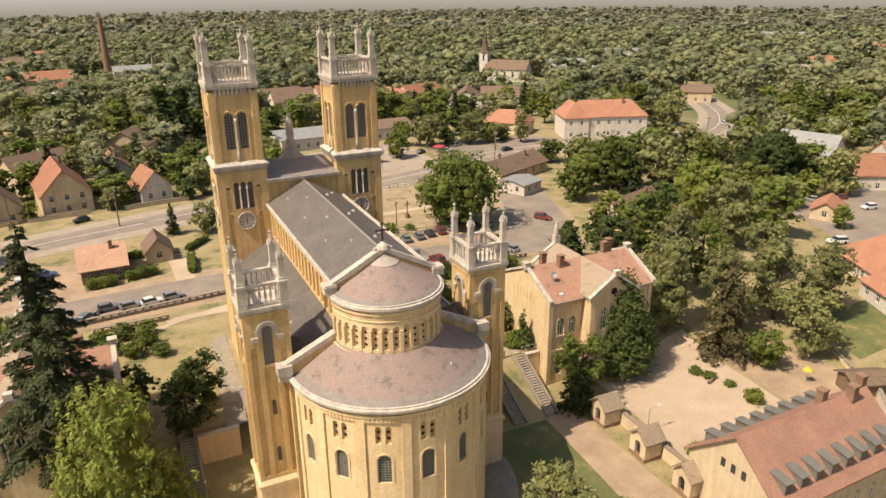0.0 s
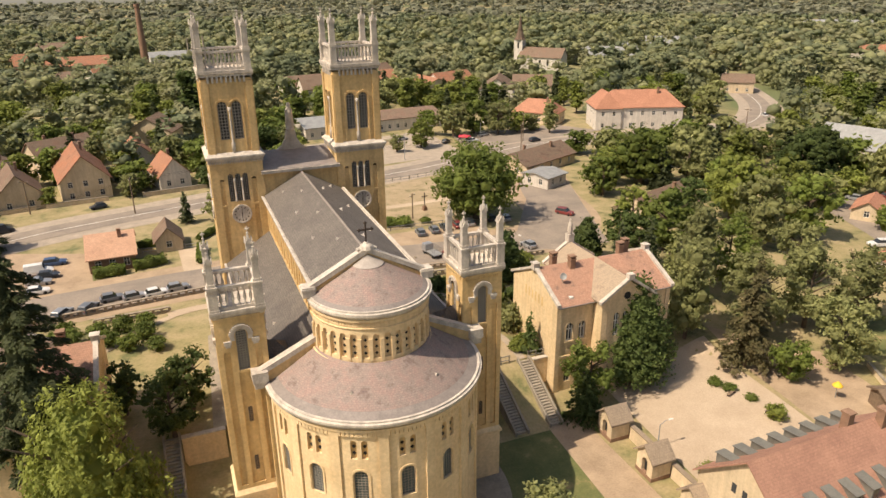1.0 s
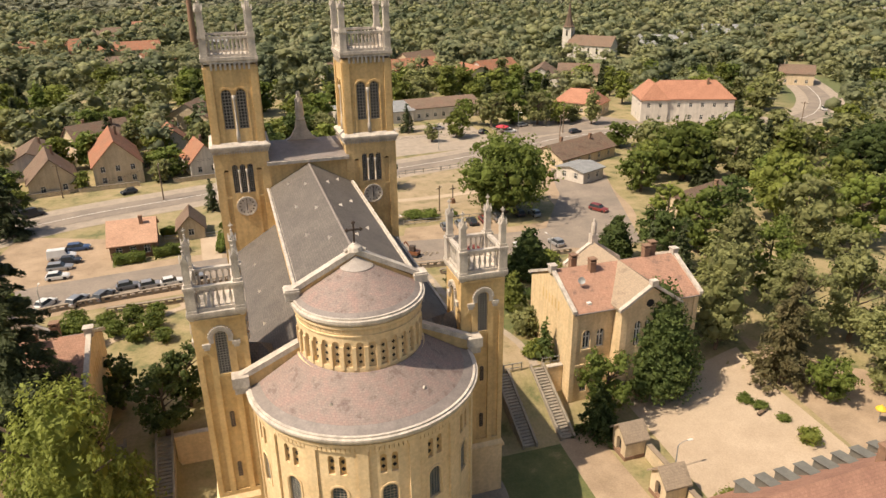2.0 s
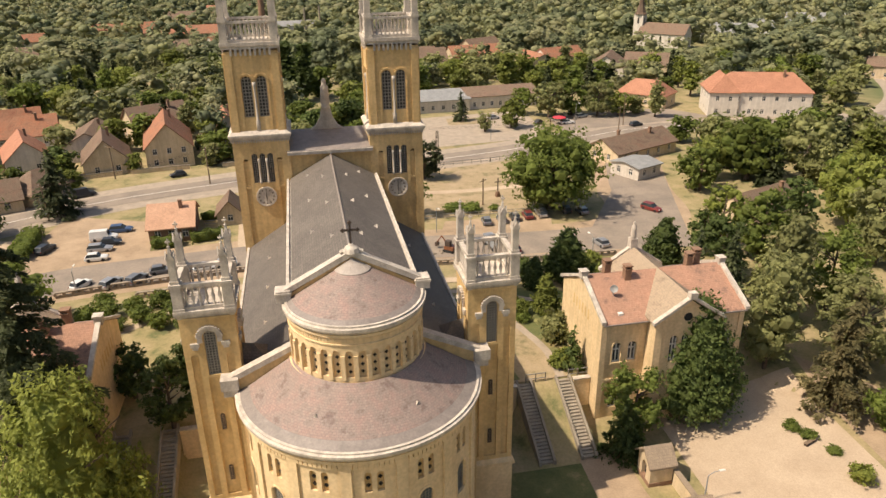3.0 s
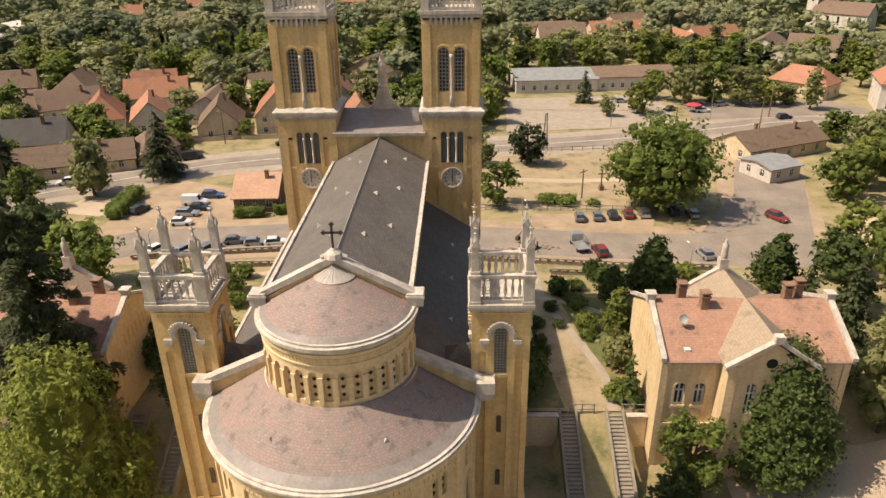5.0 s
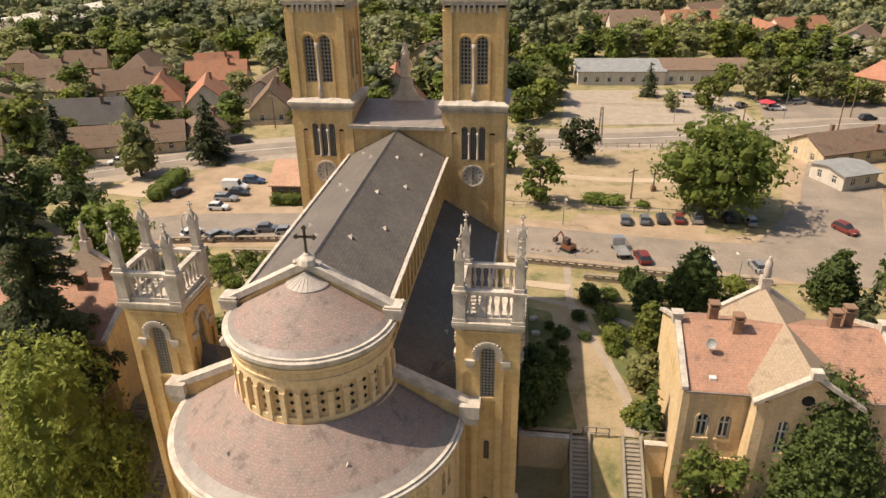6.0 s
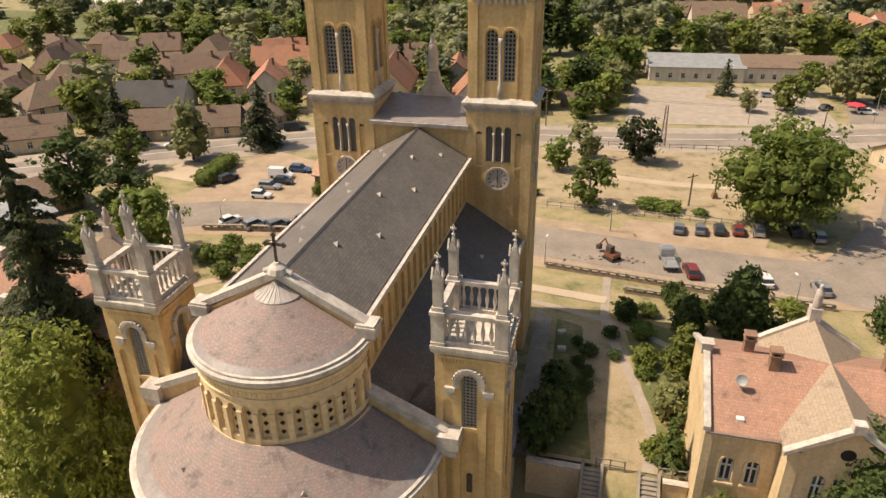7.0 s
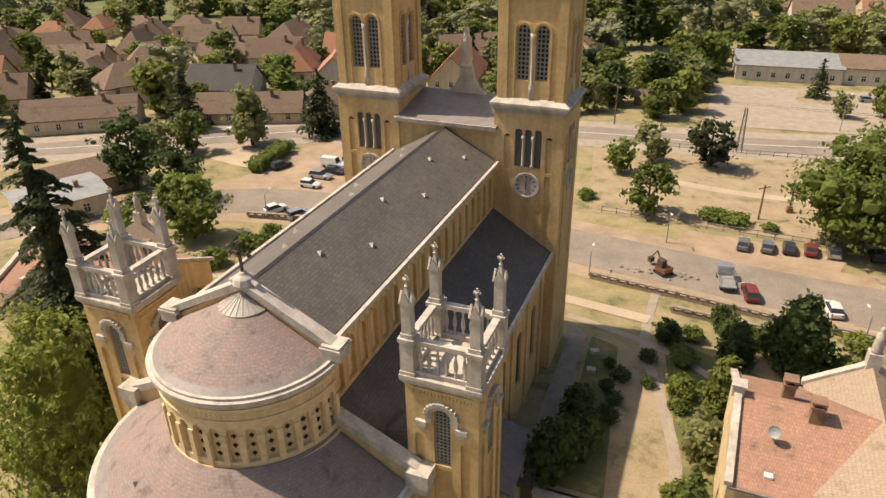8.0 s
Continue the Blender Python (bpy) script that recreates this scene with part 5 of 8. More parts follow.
# ---- parish houses beside the church, mirror images of each other ----
def parish_house(s, label):
    """s: 1 for the side of greater x, -1 for the other. Local x runs away from the church."""
    h = thing("parish_house", 22.6 + (2.2 if s < 0 else 0), 64 + (1.0 if s < 0 else 0), 0, 0, label, "house", "parish houses")
    keep(22.6 + s * 40, 64 + 18, 11.5, 11, 0)
    def P(X, Y, z):
        return (s * X, Y, z)
    def wallF(ox, oy, ax, ay):
        return (lambda u, z, d=0.0: P(ox + ax * u - ay * d, oy + ay * u + ax * d, z))
    X0, X1, Y0, Y1, E, Rg = 29.6, 48.4, 12.6, 25.4, 10.0, 13.1
    Ym = (Y0 + Y1) / 2
    bm = bmesh.new()
    Ff, Fl = wallF(X0, Y0, 1, 0), wallF(X0, Y1, 0, -1)
    fw = [(2.2, 1.05, 4.2, 6.9), (4.2, 1.05, 4.2, 6.9), (15.1, 1.05, 4.2, 6.9), (16.9, 1.05, 4.2, 6.9)]
    lowf = [(2.2, 1.0, -2.4, -0.2, False), (4.2, 1.0, -2.4, -0.2, False), (15.1, 1.0, -2.4, -0.2, False), (16.9, 1.0, -2.4, -0.2, False)]
    panel(bm, Ff, 0, X1 - X0, -4.5, 1.2, lowf, 0.3)
    panel(bm, Ff, 0, X1 - X0, 1.2, E, fw, 0.3)
    panel(bm, Fl, 0, Y1 - Y0, -1.5 - 3, E, [], 0.3)
    panel(bm, wallF(X1, Y0, 0, 1), 0, Y1 - Y0, -4.5, E, [], 0.3)
    panel(bm, wallF(X1, Y1, -1, 0), 0, X1 - X0, -1.5, E, [], 0.3)
    for X in (X0, X1):
        bm.faces.new([bm.verts.new(P(X, Y, z)) for Y, z in ((Y0, E), (Y1, E), (Ym, Rg))])
    slits = [Ym - Y0 + (i - 2.5) * 0.95 for i in range(6)]
    strips = [("string_course", Ff, 0.72, 18.06, 1.6, 1.95, -0.16, 0.02)]
    strips += [("corner_strip", Ff, u - 0.35, u + 0.35, -4.5, E, -0.14, 0.02) for u in (0.35, 18.45)]
    # middle wing, gable to the front and to the rear
    M0, M1, F0, F1 = 35.5, 43.7, 10.7, 25.9
    Fm = wallF(M0, F0, 1, 0)
    panel(bm, Fm, 0, M1 - M0, -4.5, 3.5, [(4.1, 1.5, -3.8, -0.6)], 0.3)
    panel(bm, Fm, 0, M1 - M0, 3.5, E, [(4.1 + q * 1.5, 0.95, 4.6, 8.2) for q in (-1, 0, 1)], 0.3)
    panel(bm, wallF(M0, F1, 0, -1), 0, F1 - F0, -4.5, E, [], 0.3)
    panel(bm, wallF(M1, F0, 0, 1), 0, F1 - F0, -4.5, E, [], 0.3)
    panel(bm, wallF(M1, F1, -1, 0), 0, M1 - M0, -1.5, E, [], 0.3)
    for Y in (F0, F1):
        bm.faces.new([bm.verts.new(P(X, Y, z)) for X, z in ((M0, E), (M1, E), ((M0 + M1) / 2, 12.9))])
    strips += [("corner_strip", Fm, u - 0.45, u + 0.45, -4.5, E + 0.3, -0.2, 0.02) for u in (0.45, M1 - M0 - 0.45)]
    bmesh.ops.recalc_face_normals(bm, faces=bm.faces)
    w = part("wall", bm, PARISH, h)
    build_strips(strips, h, PARISH)
    for u, ww, zs, zt in fw:
        win = window_at(h, Ff, u, ww, zs, zt, 0.28, True)
        bm = bmesh.new()
        hood(bm, Ff, u, 0.56, 0.16, zt - 0.52, 0.08, 10, 1.9)
        bar(bm, Ff, u - 0.75, u + 0.75, zs - 0.3, zs, -0.12, 0.02)
        part("window_moulding", bm, PARISH, h)
    for u, ww, zs, zt, _ in lowf:
        window_at(h, Ff, u, ww, zs, zt, 0.28)
    for q in (-1, 0, 1):
        window_at(h, Fm, 4.1 + q * 1.5, 0.95, 4.6, 8.2, 0.28, True)
    bm = bmesh.new()
    pane(bm, Fm, 4.1, 1.5, -3.8, -0.6, 0.25)
    part("door", bm, WOOD, h)
    bm = bmesh.new()
    ring = [(4.1 + 0.55 * math.cos(i * math.pi / 8), 10.6 + 0.55 * math.sin(i * math.pi / 8)) for i in range(16)]
    prism(bm, [Fm(u, z, 0.02) for u, z in ring], [Fm(u, z, -0.03) for u, z in ring])
    part("round_window", bm, DARK, h)
    for u in slits:
        bm = bmesh.new()
        bar(bm, Fl, u - 0.2, u + 0.2, 8.2, 9.6, -0.012, 0.02)
        part("slit_window", bm, OCHRE, h)
    # roofs
    for Ya, sgn in ((Y0, 1), (Y1, -1)):
        bm = bmesh.new()
        e0 = Ya - sgn * 0.5
        drop = (Rg - E) / (Ym - Y0) * 0.5
        prism(bm, [P(X0 + 0.2, e0, E - drop + 0.1), P(X0 + 0.2, Ym, Rg + 0.1), P(X0 + 0.2, Ym, Rg - 0.12), P(X0 + 0.2, e0, E - drop - 0.1)], [P(X1 - 0.2, e0, E - drop + 0.1), P(X1 - 0.2, Ym, Rg + 0.1), P(X1 - 0.2, Ym, Rg - 0.12), P(X1 - 0.2, e0, E - drop - 0.1)])
        bmesh.ops.recalc_face_normals(bm, faces=bm.faces)
        part("roof", bm, TILE_PARISH, h, "red-brown flat clay tiles, stained", uv=True)
        bm = bmesh.new()
        prism(bm, [P(X0, e0 - sgn * 0.16, E - drop - 0.08), P(X0, e0, E - drop - 0.08), P(X0, e0, E - drop + 0.06), P(X0, e0 - sgn * 0.16, E - drop + 0.06)], [P(X1, e0 - sgn * 0.16, E - drop - 0.08), P(X1, e0, E - drop - 0.08), P(X1, e0, E - drop + 0.06), P(X1, e0 - sgn * 0.16, E - drop + 0.06)])
        bmesh.ops.recalc_face_normals(bm, faces=bm.faces)
        part("gutter", bm, LEAD, h)
    Mx = (M0 + M1) / 2
    for Xa, sgn in ((M0, 1), (M1, -1)):
        bm = bmesh.new()
        e0 = Xa - sgn * 0.35
        prism(bm, [P(e0, F0 - 0.25, E + 0.22), P(Mx, F0 - 0.25, 13.28), P(Mx, F0 - 0.25, 13.06), P(e0, F0 - 0.25, E)], [P(e0, F1 + 0.25, E + 0.22), P(Mx, F1 + 0.25, 13.28), P(Mx, F1 + 0.25, 13.06), P(e0, F1 + 0.25, E)])
        bmesh.ops.recalc_face_normals(bm, faces=bm.faces)
        part("roof", bm, TILE_STONE, h, "lichen-covered pale stone tiles", uv=True)
        for Yc in (F0 - 0.3, F1 + 0.3):
            bm = bmesh.new()
            prism(bm, [P(e0 - sgn * 0.15, Yc - 0.3, E + 0.1), P(Mx, Yc - 0.3, 13.2), P(Mx, Yc - 0.3, 13.6), P(e0 - sgn * 0.15, Yc - 0.3, E + 0.5)], [P(e0 - sgn * 0.15, Yc + 0.3, E + 0.1), P(Mx, Yc + 0.3, 13.2), P(Mx, Yc + 0.3, 13.6), P(e0 - sgn * 0.15, Yc + 0.3, E + 0.5)])
            bmesh.ops.recalc_face_normals(bm, faces=bm.faces)
            part("gable_coping", bm, STONE, h)
    for X in (X0, X1):
        for Ya, sgn in ((Y0, 1), (Y1, -1)):
            bm = bmesh.new()
            prism(bm, [P(X - 0.28, Ya - sgn * 0.6, E - 0.1), P(X - 0.28, Ym, Rg + 0.05), P(X - 0.28, Ym, Rg + 0.42), P(X - 0.28, Ya - sgn * 0.6, E + 0.3)], [P(X + 0.28, Ya - sgn * 0.6, E - 0.1), P(X + 0.28, Ym, Rg + 0.05), P(X + 0.28, Ym, Rg + 0.42), P(X + 0.28, Ya - sgn * 0.6, E + 0.3)])
            bmesh.ops.recalc_face_normals(bm, faces=bm.faces)
            part("gable_coping", bm, STONE, h)
        bm = bmesh.new()
        c = P(X, Ym, 0)
        box(bm, c[0] - 0.45, c[0] + 0.45, c[1] - 0.45, c[1] + 0.45, Rg - 0.2, Rg + 0.75)
        box(bm, c[0] - 0.55, c[0] + 0.55, c[1] - 0.55, c[1] + 0.55, Rg + 0.75, Rg + 0.9)
        part("gable_block", bm, STONE, h)
    bm = bmesh.new()
    c = P(Mx, F0 - 0.3, 0)
    box(bm, c[0] - 0.45, c[0] + 0.45, c[1] - 0.4, c[1] + 0.4, 13.2, 14.0)
    part("gable_block", bm, STONE, h)
    for X, Y, z in ((33.2, Ym + 1.2, 14.5), (35.0, Ym - 0.9, 14.5), (44.0, Ym + 0.3, 14.8), (45.6, Ym + 1.3, 14.8)):
        bm = bmesh.new()
        c = P(X, Y, 0)
        box(bm, c[0] - 0.42, c[0] + 0.42, c[1] - 0.42, c[1] + 0.42, 11.5, z - 0.5)
        box(bm, c[0] - 0.52, c[0] + 0.52, c[1] - 0.52, c[1] + 0.52, z - 0.5, z - 0.38)
        for q in (-1, 1):
            box(bm, c[0] + q * 0.32 - 0.1, c[0] + q * 0.32 + 0.1, c[1] - 0.42, c[1] + 0.42, z - 0.38, z - 0.1)
        box(bm, c[0] - 0.52, c[0] + 0.52, c[1] - 0.52, c[1] + 0.52, z - 0.1, z + 0.06)
        part("chimney", bm, BRICK, h, "brown chimney with a flat capped top")
    c = P(Mx, F1 + 0.3, 0)
    bm = bmesh.new()
    box(bm, c[0] - 0.5, c[0] + 0.5, c[1] - 0.5, c[1] + 0.5, 12.6, 14.5)
    part("statue_base", bm, STONE, h)
    bm = bmesh.new()
    lathe(bm, [(0.42, 0), (0.34, 0.2), (0.42, 0.5), (0.36, 1.2), (0.38, 1.65), (0.2, 1.85), (0.17, 2.0), (0.2, 2.15), (0.12, 2.35), (0.01, 2.4)], 10)
    st = tagged(new("gable_statue", finish(bm, "gable_statue", STONE, True)), "small pale stone statue on a gable", "statue")
    st.matrix_basis = pose(22.6 + (2.2 if s < 0 else 0) + c[0], 64 + (1.0 if s < 0 else 0) + c[1], 14.5)
    # dish aerial
    if s > 0:
        bm = bmesh.new()
        c = (32.3, Y0 + 3.3)
        tube(bm, (c[0], c[1], 11.0), (c[0], c[1], 12.6), 0.05, 0.05, 6)
        lathe(bm, [(0.02, 0.0), (0.3, 0.06), (0.5, 0.18), (0.48, 0.2), (0.28, 0.09), (0.02, 0.03)], 14)
        vs = [v for v in bm.verts if v.co.z < 1]
        bmesh.ops.transform(bm, matrix=pose(c[0], c[1] - 0.1, 12.6, 60, 0, -20), verts=vs)
        d = part("dish_aerial", bm, SHEET, h)
        bm = bmesh.new()
        box(bm, 31.9, 32.5, Y0 + 0.5, Y0 + 1.0, 10.15, 10.6)
        part("skylight", bm, FRAME_W, h)
    return h


parish_house(1, "ochre two-winged parish house with red and stone tile roofs")
parish_house(-1, "ochre parish house with a red tile roof behind trees")


# ---- house with dormers beside the yard ----
def dormer_house():
    L, W, E, Rg = 21, 12.2, 6.0, 11.2
    x, y, rz = 65.4, 44.2, 2
    h = thing("dormer_house", x, y, -3.8, rz, "long cream house with a red roof and rows of grey dormers", "house")
    keep(x, y, 14, 8, rz)
    bm = bmesh.new()
    Fl = flat(-L / 2, 0, 0, -1)
    F1, F2, F3 = flat(0, -W / 2, 1, 0), flat(0, W / 2, -1, 0), flat(L / 2, 0, 0, 1)
    ws = [(-8.6 + i * 2.85, 1.0, 1.2, 3.4) for i in range(7)]
    panel(bm, F1, -L / 2, L / 2, -1, E, ws, 0.25)
    panel(bm, F2, -L / 2, L / 2, -1, E, ws, 0.25)
    panel(bm, F3, -W / 2, W / 2, -1, E, [], 0.25)
    panel(bm, Fl, -W / 2, W / 2, -1, E, [], 0.25)
    for q in (-1, 1):
        bm.faces.new([bm.verts.new(p) for p in ((q * L / 2, -q * W / 2, E), (q * L / 2, q * W / 2, E), (q * L / 2, 0, Rg - 0.1))])
    part("wall", bm, PLASTER_C, h)
    for F in (F1, F2):
        for o in ws:
            window_at(h, F, o[0], o[1], o[2], o[3], 0.22, True)
    for u in (-1.4, 0, 1.4):
        bm = bmesh.new()
        bar(bm, Fl, u - 0.3, u + 0.3, 6.3, 7.4, -0.03, 0.03)
        part("small_window", bm, GLASS, h)
    bm = bmesh.new()
    gable_roof(bm, L, W, E, Rg, 0.5, 0)
    r = part("roof", bm, TILE_DULL, h, uv=True)
    for q in (-1, 1):
        for i in range(8):
            u = -8.6 + i * 2.45
            bm = bmesh.new()
            y0, y1 = q * (W / 2 - 0.7), q * (W / 2 - 2.9)
            za = E + (Rg - E) * 0.6 / (W / 2)
            top = za + 1.45
            prism(bm, [(u - 0.5, y0, za - 0.2), (u + 0.5, y0, za - 0.2), (u + 0.5, y0, top), (u - 0.5, y0, top)], [(u - 0.5, y1, za + 1.1), (u + 0.5, y1, za + 1.1), (u + 0.5, y1, top + 0.35), (u - 0.5, y1, top + 0.35)])
            bmesh.ops.recalc_face_normals(bm, faces=bm.faces)
            dm = part("dormer", bm, DORMER, r, "grey sheet-clad dormer")
            bm = bmesh.new()
            prism(bm, [(u - 0.66, y0 + q * 0.15, top), (u + 0.66, y0 + q * 0.15, top), (u + 0.66, y0 + q * 0.15, top + 0.1), (u - 0.66, y0 + q * 0.15, top + 0.1)], [(u - 0.66, y1 - q * 0.1, top + 0.36), (u + 0.66, y1 - q * 0.1, top + 0.36), (u + 0.66, y1 - q * 0.1, top + 0.46), (u - 0.66, y1 - q * 0.1, top + 0.46)])
            bmesh.ops.recalc_face_normals(bm, faces=bm.faces)
            part("dormer_roof", bm, DORMER, r)
            bm = bmesh.new()
            box(bm, u - 0.34, u + 0.34, min(y0, y0 + q * 0.02), max(y0, y0 + q * 0.02), za + 0.25, top - 0.2)
            part("dormer_window", bm, GLASS, r)
    for cx, cy in ((3.5, 0.5), (7.5, -0.6), (10.5, 0.4)):
        bm = bmesh.new()
        box(bm, cx - 0.45, cx + 0.45, cy - 0.45, cy + 0.45, Rg - 1.5, Rg + 1.2)
        box(bm, cx - 0.55, cx + 0.55, cy - 0.55, cy + 0.55, Rg + 1.2, Rg + 1.4)
        part("chimney", bm, BRICK, r)


dormer_house()


# ---- gatehouses, walls and stairs ----
def gatehouse(x, y):
    g = thing("gatehouse", x, y, -3.8, 0, "tiny ochre gabled gatehouse with a stone tile roof", "gatehouse", "small gatehouses along the wall")
    keep(x, y, 2, 2, 0)
    bm = bmesh.new()
    W, D, E, Rg = 1.35, 1.45, 2.9, 4.2
    panel(bm, flat(-W, 0, 0, -1), -D, D, -0.5, E, [(0, 1.0, 0.0, 2.5)], 0.5)
    panel(bm, flat(0, -D, 1, 0), -W, W, -0.5, E, [], 0.3)
    panel(bm, flat(W, 0, 0, 1), -D, D, -0.5, E, [], 0.3)
    panel(bm, flat(0, D, -1, 0), -W, W, -0.5, E, [], 0.3)
    for q in (-1, 1):
        prism(bm, [(q * W, -D, E), (q * W, D, E), (q * W, 0, Rg)], [(q * (W - 0.3), -D, E), (q * (W - 0.3), D, E), (q * (W - 0.3), 0, Rg)])
    bmesh.ops.recalc_face_normals(bm, faces=bm.faces)
    part("wall", bm, PLASTER_C, g)
    bm = bmesh.new()
    pane(bm, flat(-W, 0, 0, -1), 0, 1.0, 0.0, 2.5, 0.45)
    part("door", bm, DARK, g)
    for q in (-1, 1):
        bm = bmesh.new()
        prism(bm, [(-W - 0.35, 0, Rg + 0.3), (-W - 0.35, q * (D + 0.4), E - 0.1), (-W - 0.35, q * (D + 0.4), E - 0.35), (-W - 0.35, 0, Rg)], [(W + 0.3, 0, Rg + 0.3), (W + 0.3, q * (D + 0.4), E - 0.1), (W + 0.3, q * (D + 0.4), E - 0.35), (W + 0.3, 0, Rg)])
        bmesh.ops.recalc_face_normals(bm, faces=bm.faces)
        part("roof", bm, TILE_STONE, g, uv=True)
    bm = bmesh.new()
    box(bm, -W - 0.06, W + 0.06, -D - 0.06, D + 0.06, -0.5, 0.5)
    part("plinth", bm, BRICK, g)


for x, y in ((54.6, 65.2), (54.6, 57.0), (54.6, 49.2), (54.6, 41.6)):
    gatehouse(x, y)


def wall_run(name, p, q, z0, z1, t, material, label, cap=None):
    w = new(name)
    d = Vector(q) - Vector(p)
    a = math.degrees(math.atan2(d.y, d.x))
    w.matrix_basis = pose(p[0], p[1], 0, 0, 0, a)
    tagged(w, label, "wall")
    bm = bmesh.new()
    box(bm, 0, d.length, -t / 2, t / 2, z0, z1)
    part("body", bm, material, w)
    if cap:
        bm = bmesh.new()
        box(bm, -0.05, d.length + 0.05, -t / 2 - 0.08, t / 2 + 0.08, z1, z1 + 0.14)
        part("coping", bm, cap, w)
    return w


for ya, yb in ((63.6, 58.6), (55.4, 50.8), (47.6, 43.2)):
    wall_run("yard_wall", (56.2, yb), (56.2, ya), -4.3, -1.9, 0.5, PLASTER_C, "low cream plastered yard wall", TILE_STONE)
wall_run("garden_wall", (98.6, 63.8), (95.9, 58.6), -4.3, -2.4, 0.3, PLASTER_C, "pale plastered garden wall beside the lawn", CONCRETE)
wall_run("garden_wall", (93.4, 52.6), (88.2, 47.2), -4.3, -2.0, 0.3, PLASTER_W, "white plastered garden wall beside the shed", CONCRETE)
for s in (-1, 1):
    for X0, X1 in ((14.9, 19.9), (27.35, 29.5)):
        wall_run("terrace_wall", (22.6 + min(s * X0, s * X1), 78.65), (22.6 + max(s * X0, s * X1), 78.65), -4.5, 1.1, 0.55, OCHRE_PALE, "ochre plastered retaining wall of the terrace", STONE)
    for Xc in (21.0, 26.1):
        st = thing("stairs", 22.6 + s * Xc, 79, 0, 0, "straight stone stairs with low side walls", "stairs", "stairs down from the terrace")
        for i in range(24):
            bm = bmesh.new()
            y1, z1 = -i * 0.39, 1.08 - i * 0.2
            box(bm, -0.72, 0.72, y1 - 0.42, y1, z1 - 0.9, z1)
            part("step", bm, CONCRETE, st)
        for q in (-1, 1):
            bm = bmesh.new()
            prism(bm, [(q * 0.74, 0.3, 1.55), (q * 0.74, 0.3, -0.5), (q * 0.74, -9.6, -4.6), (q * 0.74, -9.6, -3.2)], [(q * 1.02, 0.3, 1.55), (q * 1.02, 0.3, -0.5), (q * 1.02, -9.6, -4.6), (q * 1.02, -9.6, -3.2)])
            bmesh.ops.recalc_face_normals(bm, faces=bm.faces)
            part("side_wall", bm, CONCRETE, st)


# pierced stone parapets along the street
bm = bmesh.new()
box(bm, -0.22, 0.22, -0.2, 0.2, 0.0, 0.5)
PIER = finish(bm, "pier", RUBBLE)


def parapet(p, q, h=1.0):
    w = new("parapet")
    d = Vector(q) - Vector(p)
    z = gz(*p)
    w.matrix_basis = Matrix.Translation((p[0], p[1], z)) @ Matrix.Rotation(math.atan2(d.y, d.x), 4, "Z")
    tagged(w, "low pierced brown stone parapet beside the street", "parapet", "street parapets")
    L = d.length
    dz = gz(*q) - z
    bm = bmesh.new()
    prism(bm, [(0, -0.22, -0.5), (0, 0.22, -0.5), (0, 0.22, h - 0.55), (0, -0.22, h - 0.55)], [(L, -0.22, dz - 0.5), (L, 0.22, dz - 0.5), (L, 0.22, dz + h - 0.55), (L, -0.22, dz + h - 0.55)])
    part("base", bm, RUBBLE, w)
    bm = bmesh.new()
    prism(bm, [(0, -0.28, h - 0.1), (0, 0.28, h - 0.1), (0, 0.28, h + 0.08), (0, -0.28, h + 0.08)], [(L, -0.28, dz + h - 0.1), (L, 0.28, dz + h - 0.1), (L, 0.28, dz + h + 0.08), (L, -0.28, dz + h + 0.08)])
    part("coping", bm, RUBBLE, w)
    n = max(2, round(L / 1.25))
    for i in range(n + 1):
        part("pier", PIER, None, w, at=(L * i / n, 0, dz * i / n + h - 0.6))


for p, q in (((34.5, 119.2), (46, 117.8)), ((46.2, 117.8), (58.5, 116)), ((58.7, 116), (72, 115)), ((45.8, 113.3), (57.5, 112.0)), ((-14, 121), (0, 122.6)), ((0.2, 122.6), (13, 124)), ((-22, 119.5), (-14.2, 121)), ((-9, 116.6), (2.4, 117.2))):
    parapet(p, q)


# ---- trees ----
def ico(sub):
    bm = bmesh.new()
    bmesh.ops.create_icosphere(bm, subdivisions=sub, radius=1)
    v = np.array([p.co[:] for p in bm.verts])
    f = np.array([[p.index for p in q.verts] for q in bm.faces])
    bm.free()
    return v, f


ICO1, ICO2 = ico(1), ico(2)


def leaf_quads(rs, pos, out, size, tilt=0.7, stretch=1.5, hang=0.0, way=None):
    """Small pointed leaf clumps at pos, facing roughly along out."""
    n = len(pos)
    nr = out + rs.normal(0, tilt, (n, 3))
    nr /= np.linalg.norm(nr, axis=1)[:, None] + 1e-9
    r = rs.normal(0, 1, (n, 3))
    if hang:
        r = r * (1 - hang) + np.array([0, 0, -1.0]) * hang * 2
    if way is not None:
        r = r * 0.35 + way
    a = r - nr * np.sum(r * nr, 1)[:, None]
    a /= np.linalg.norm(a, axis=1)[:, None] + 1e-9
    b = np.cross(nr, a)
    s = size * rs.uniform(0.55, 1.35, (n, 1))
    a, b = a * s * stretch * 0.5, b * s * 0.5
    v = np.stack([pos - a, pos + b * 0.9 - a * 0.15, pos + a, pos - b * 0.9 - a * 0.1], 1).reshape(-1, 3)
    f = np.arange(n * 4).reshape(-1, 4)
    return v, f


def join(bits, name, material):
    vs, fs, k = [], [], 0
    for v, f in bits:
        vs.append(v)
        fs += [tuple(q) for q in (f + k).tolist()]
        k += len(v)
    me = bpy.data.meshes.new(name)
    me.from_pydata(np.concatenate(vs).tolist(), [], fs)
    me.materials.append(material)
    return me


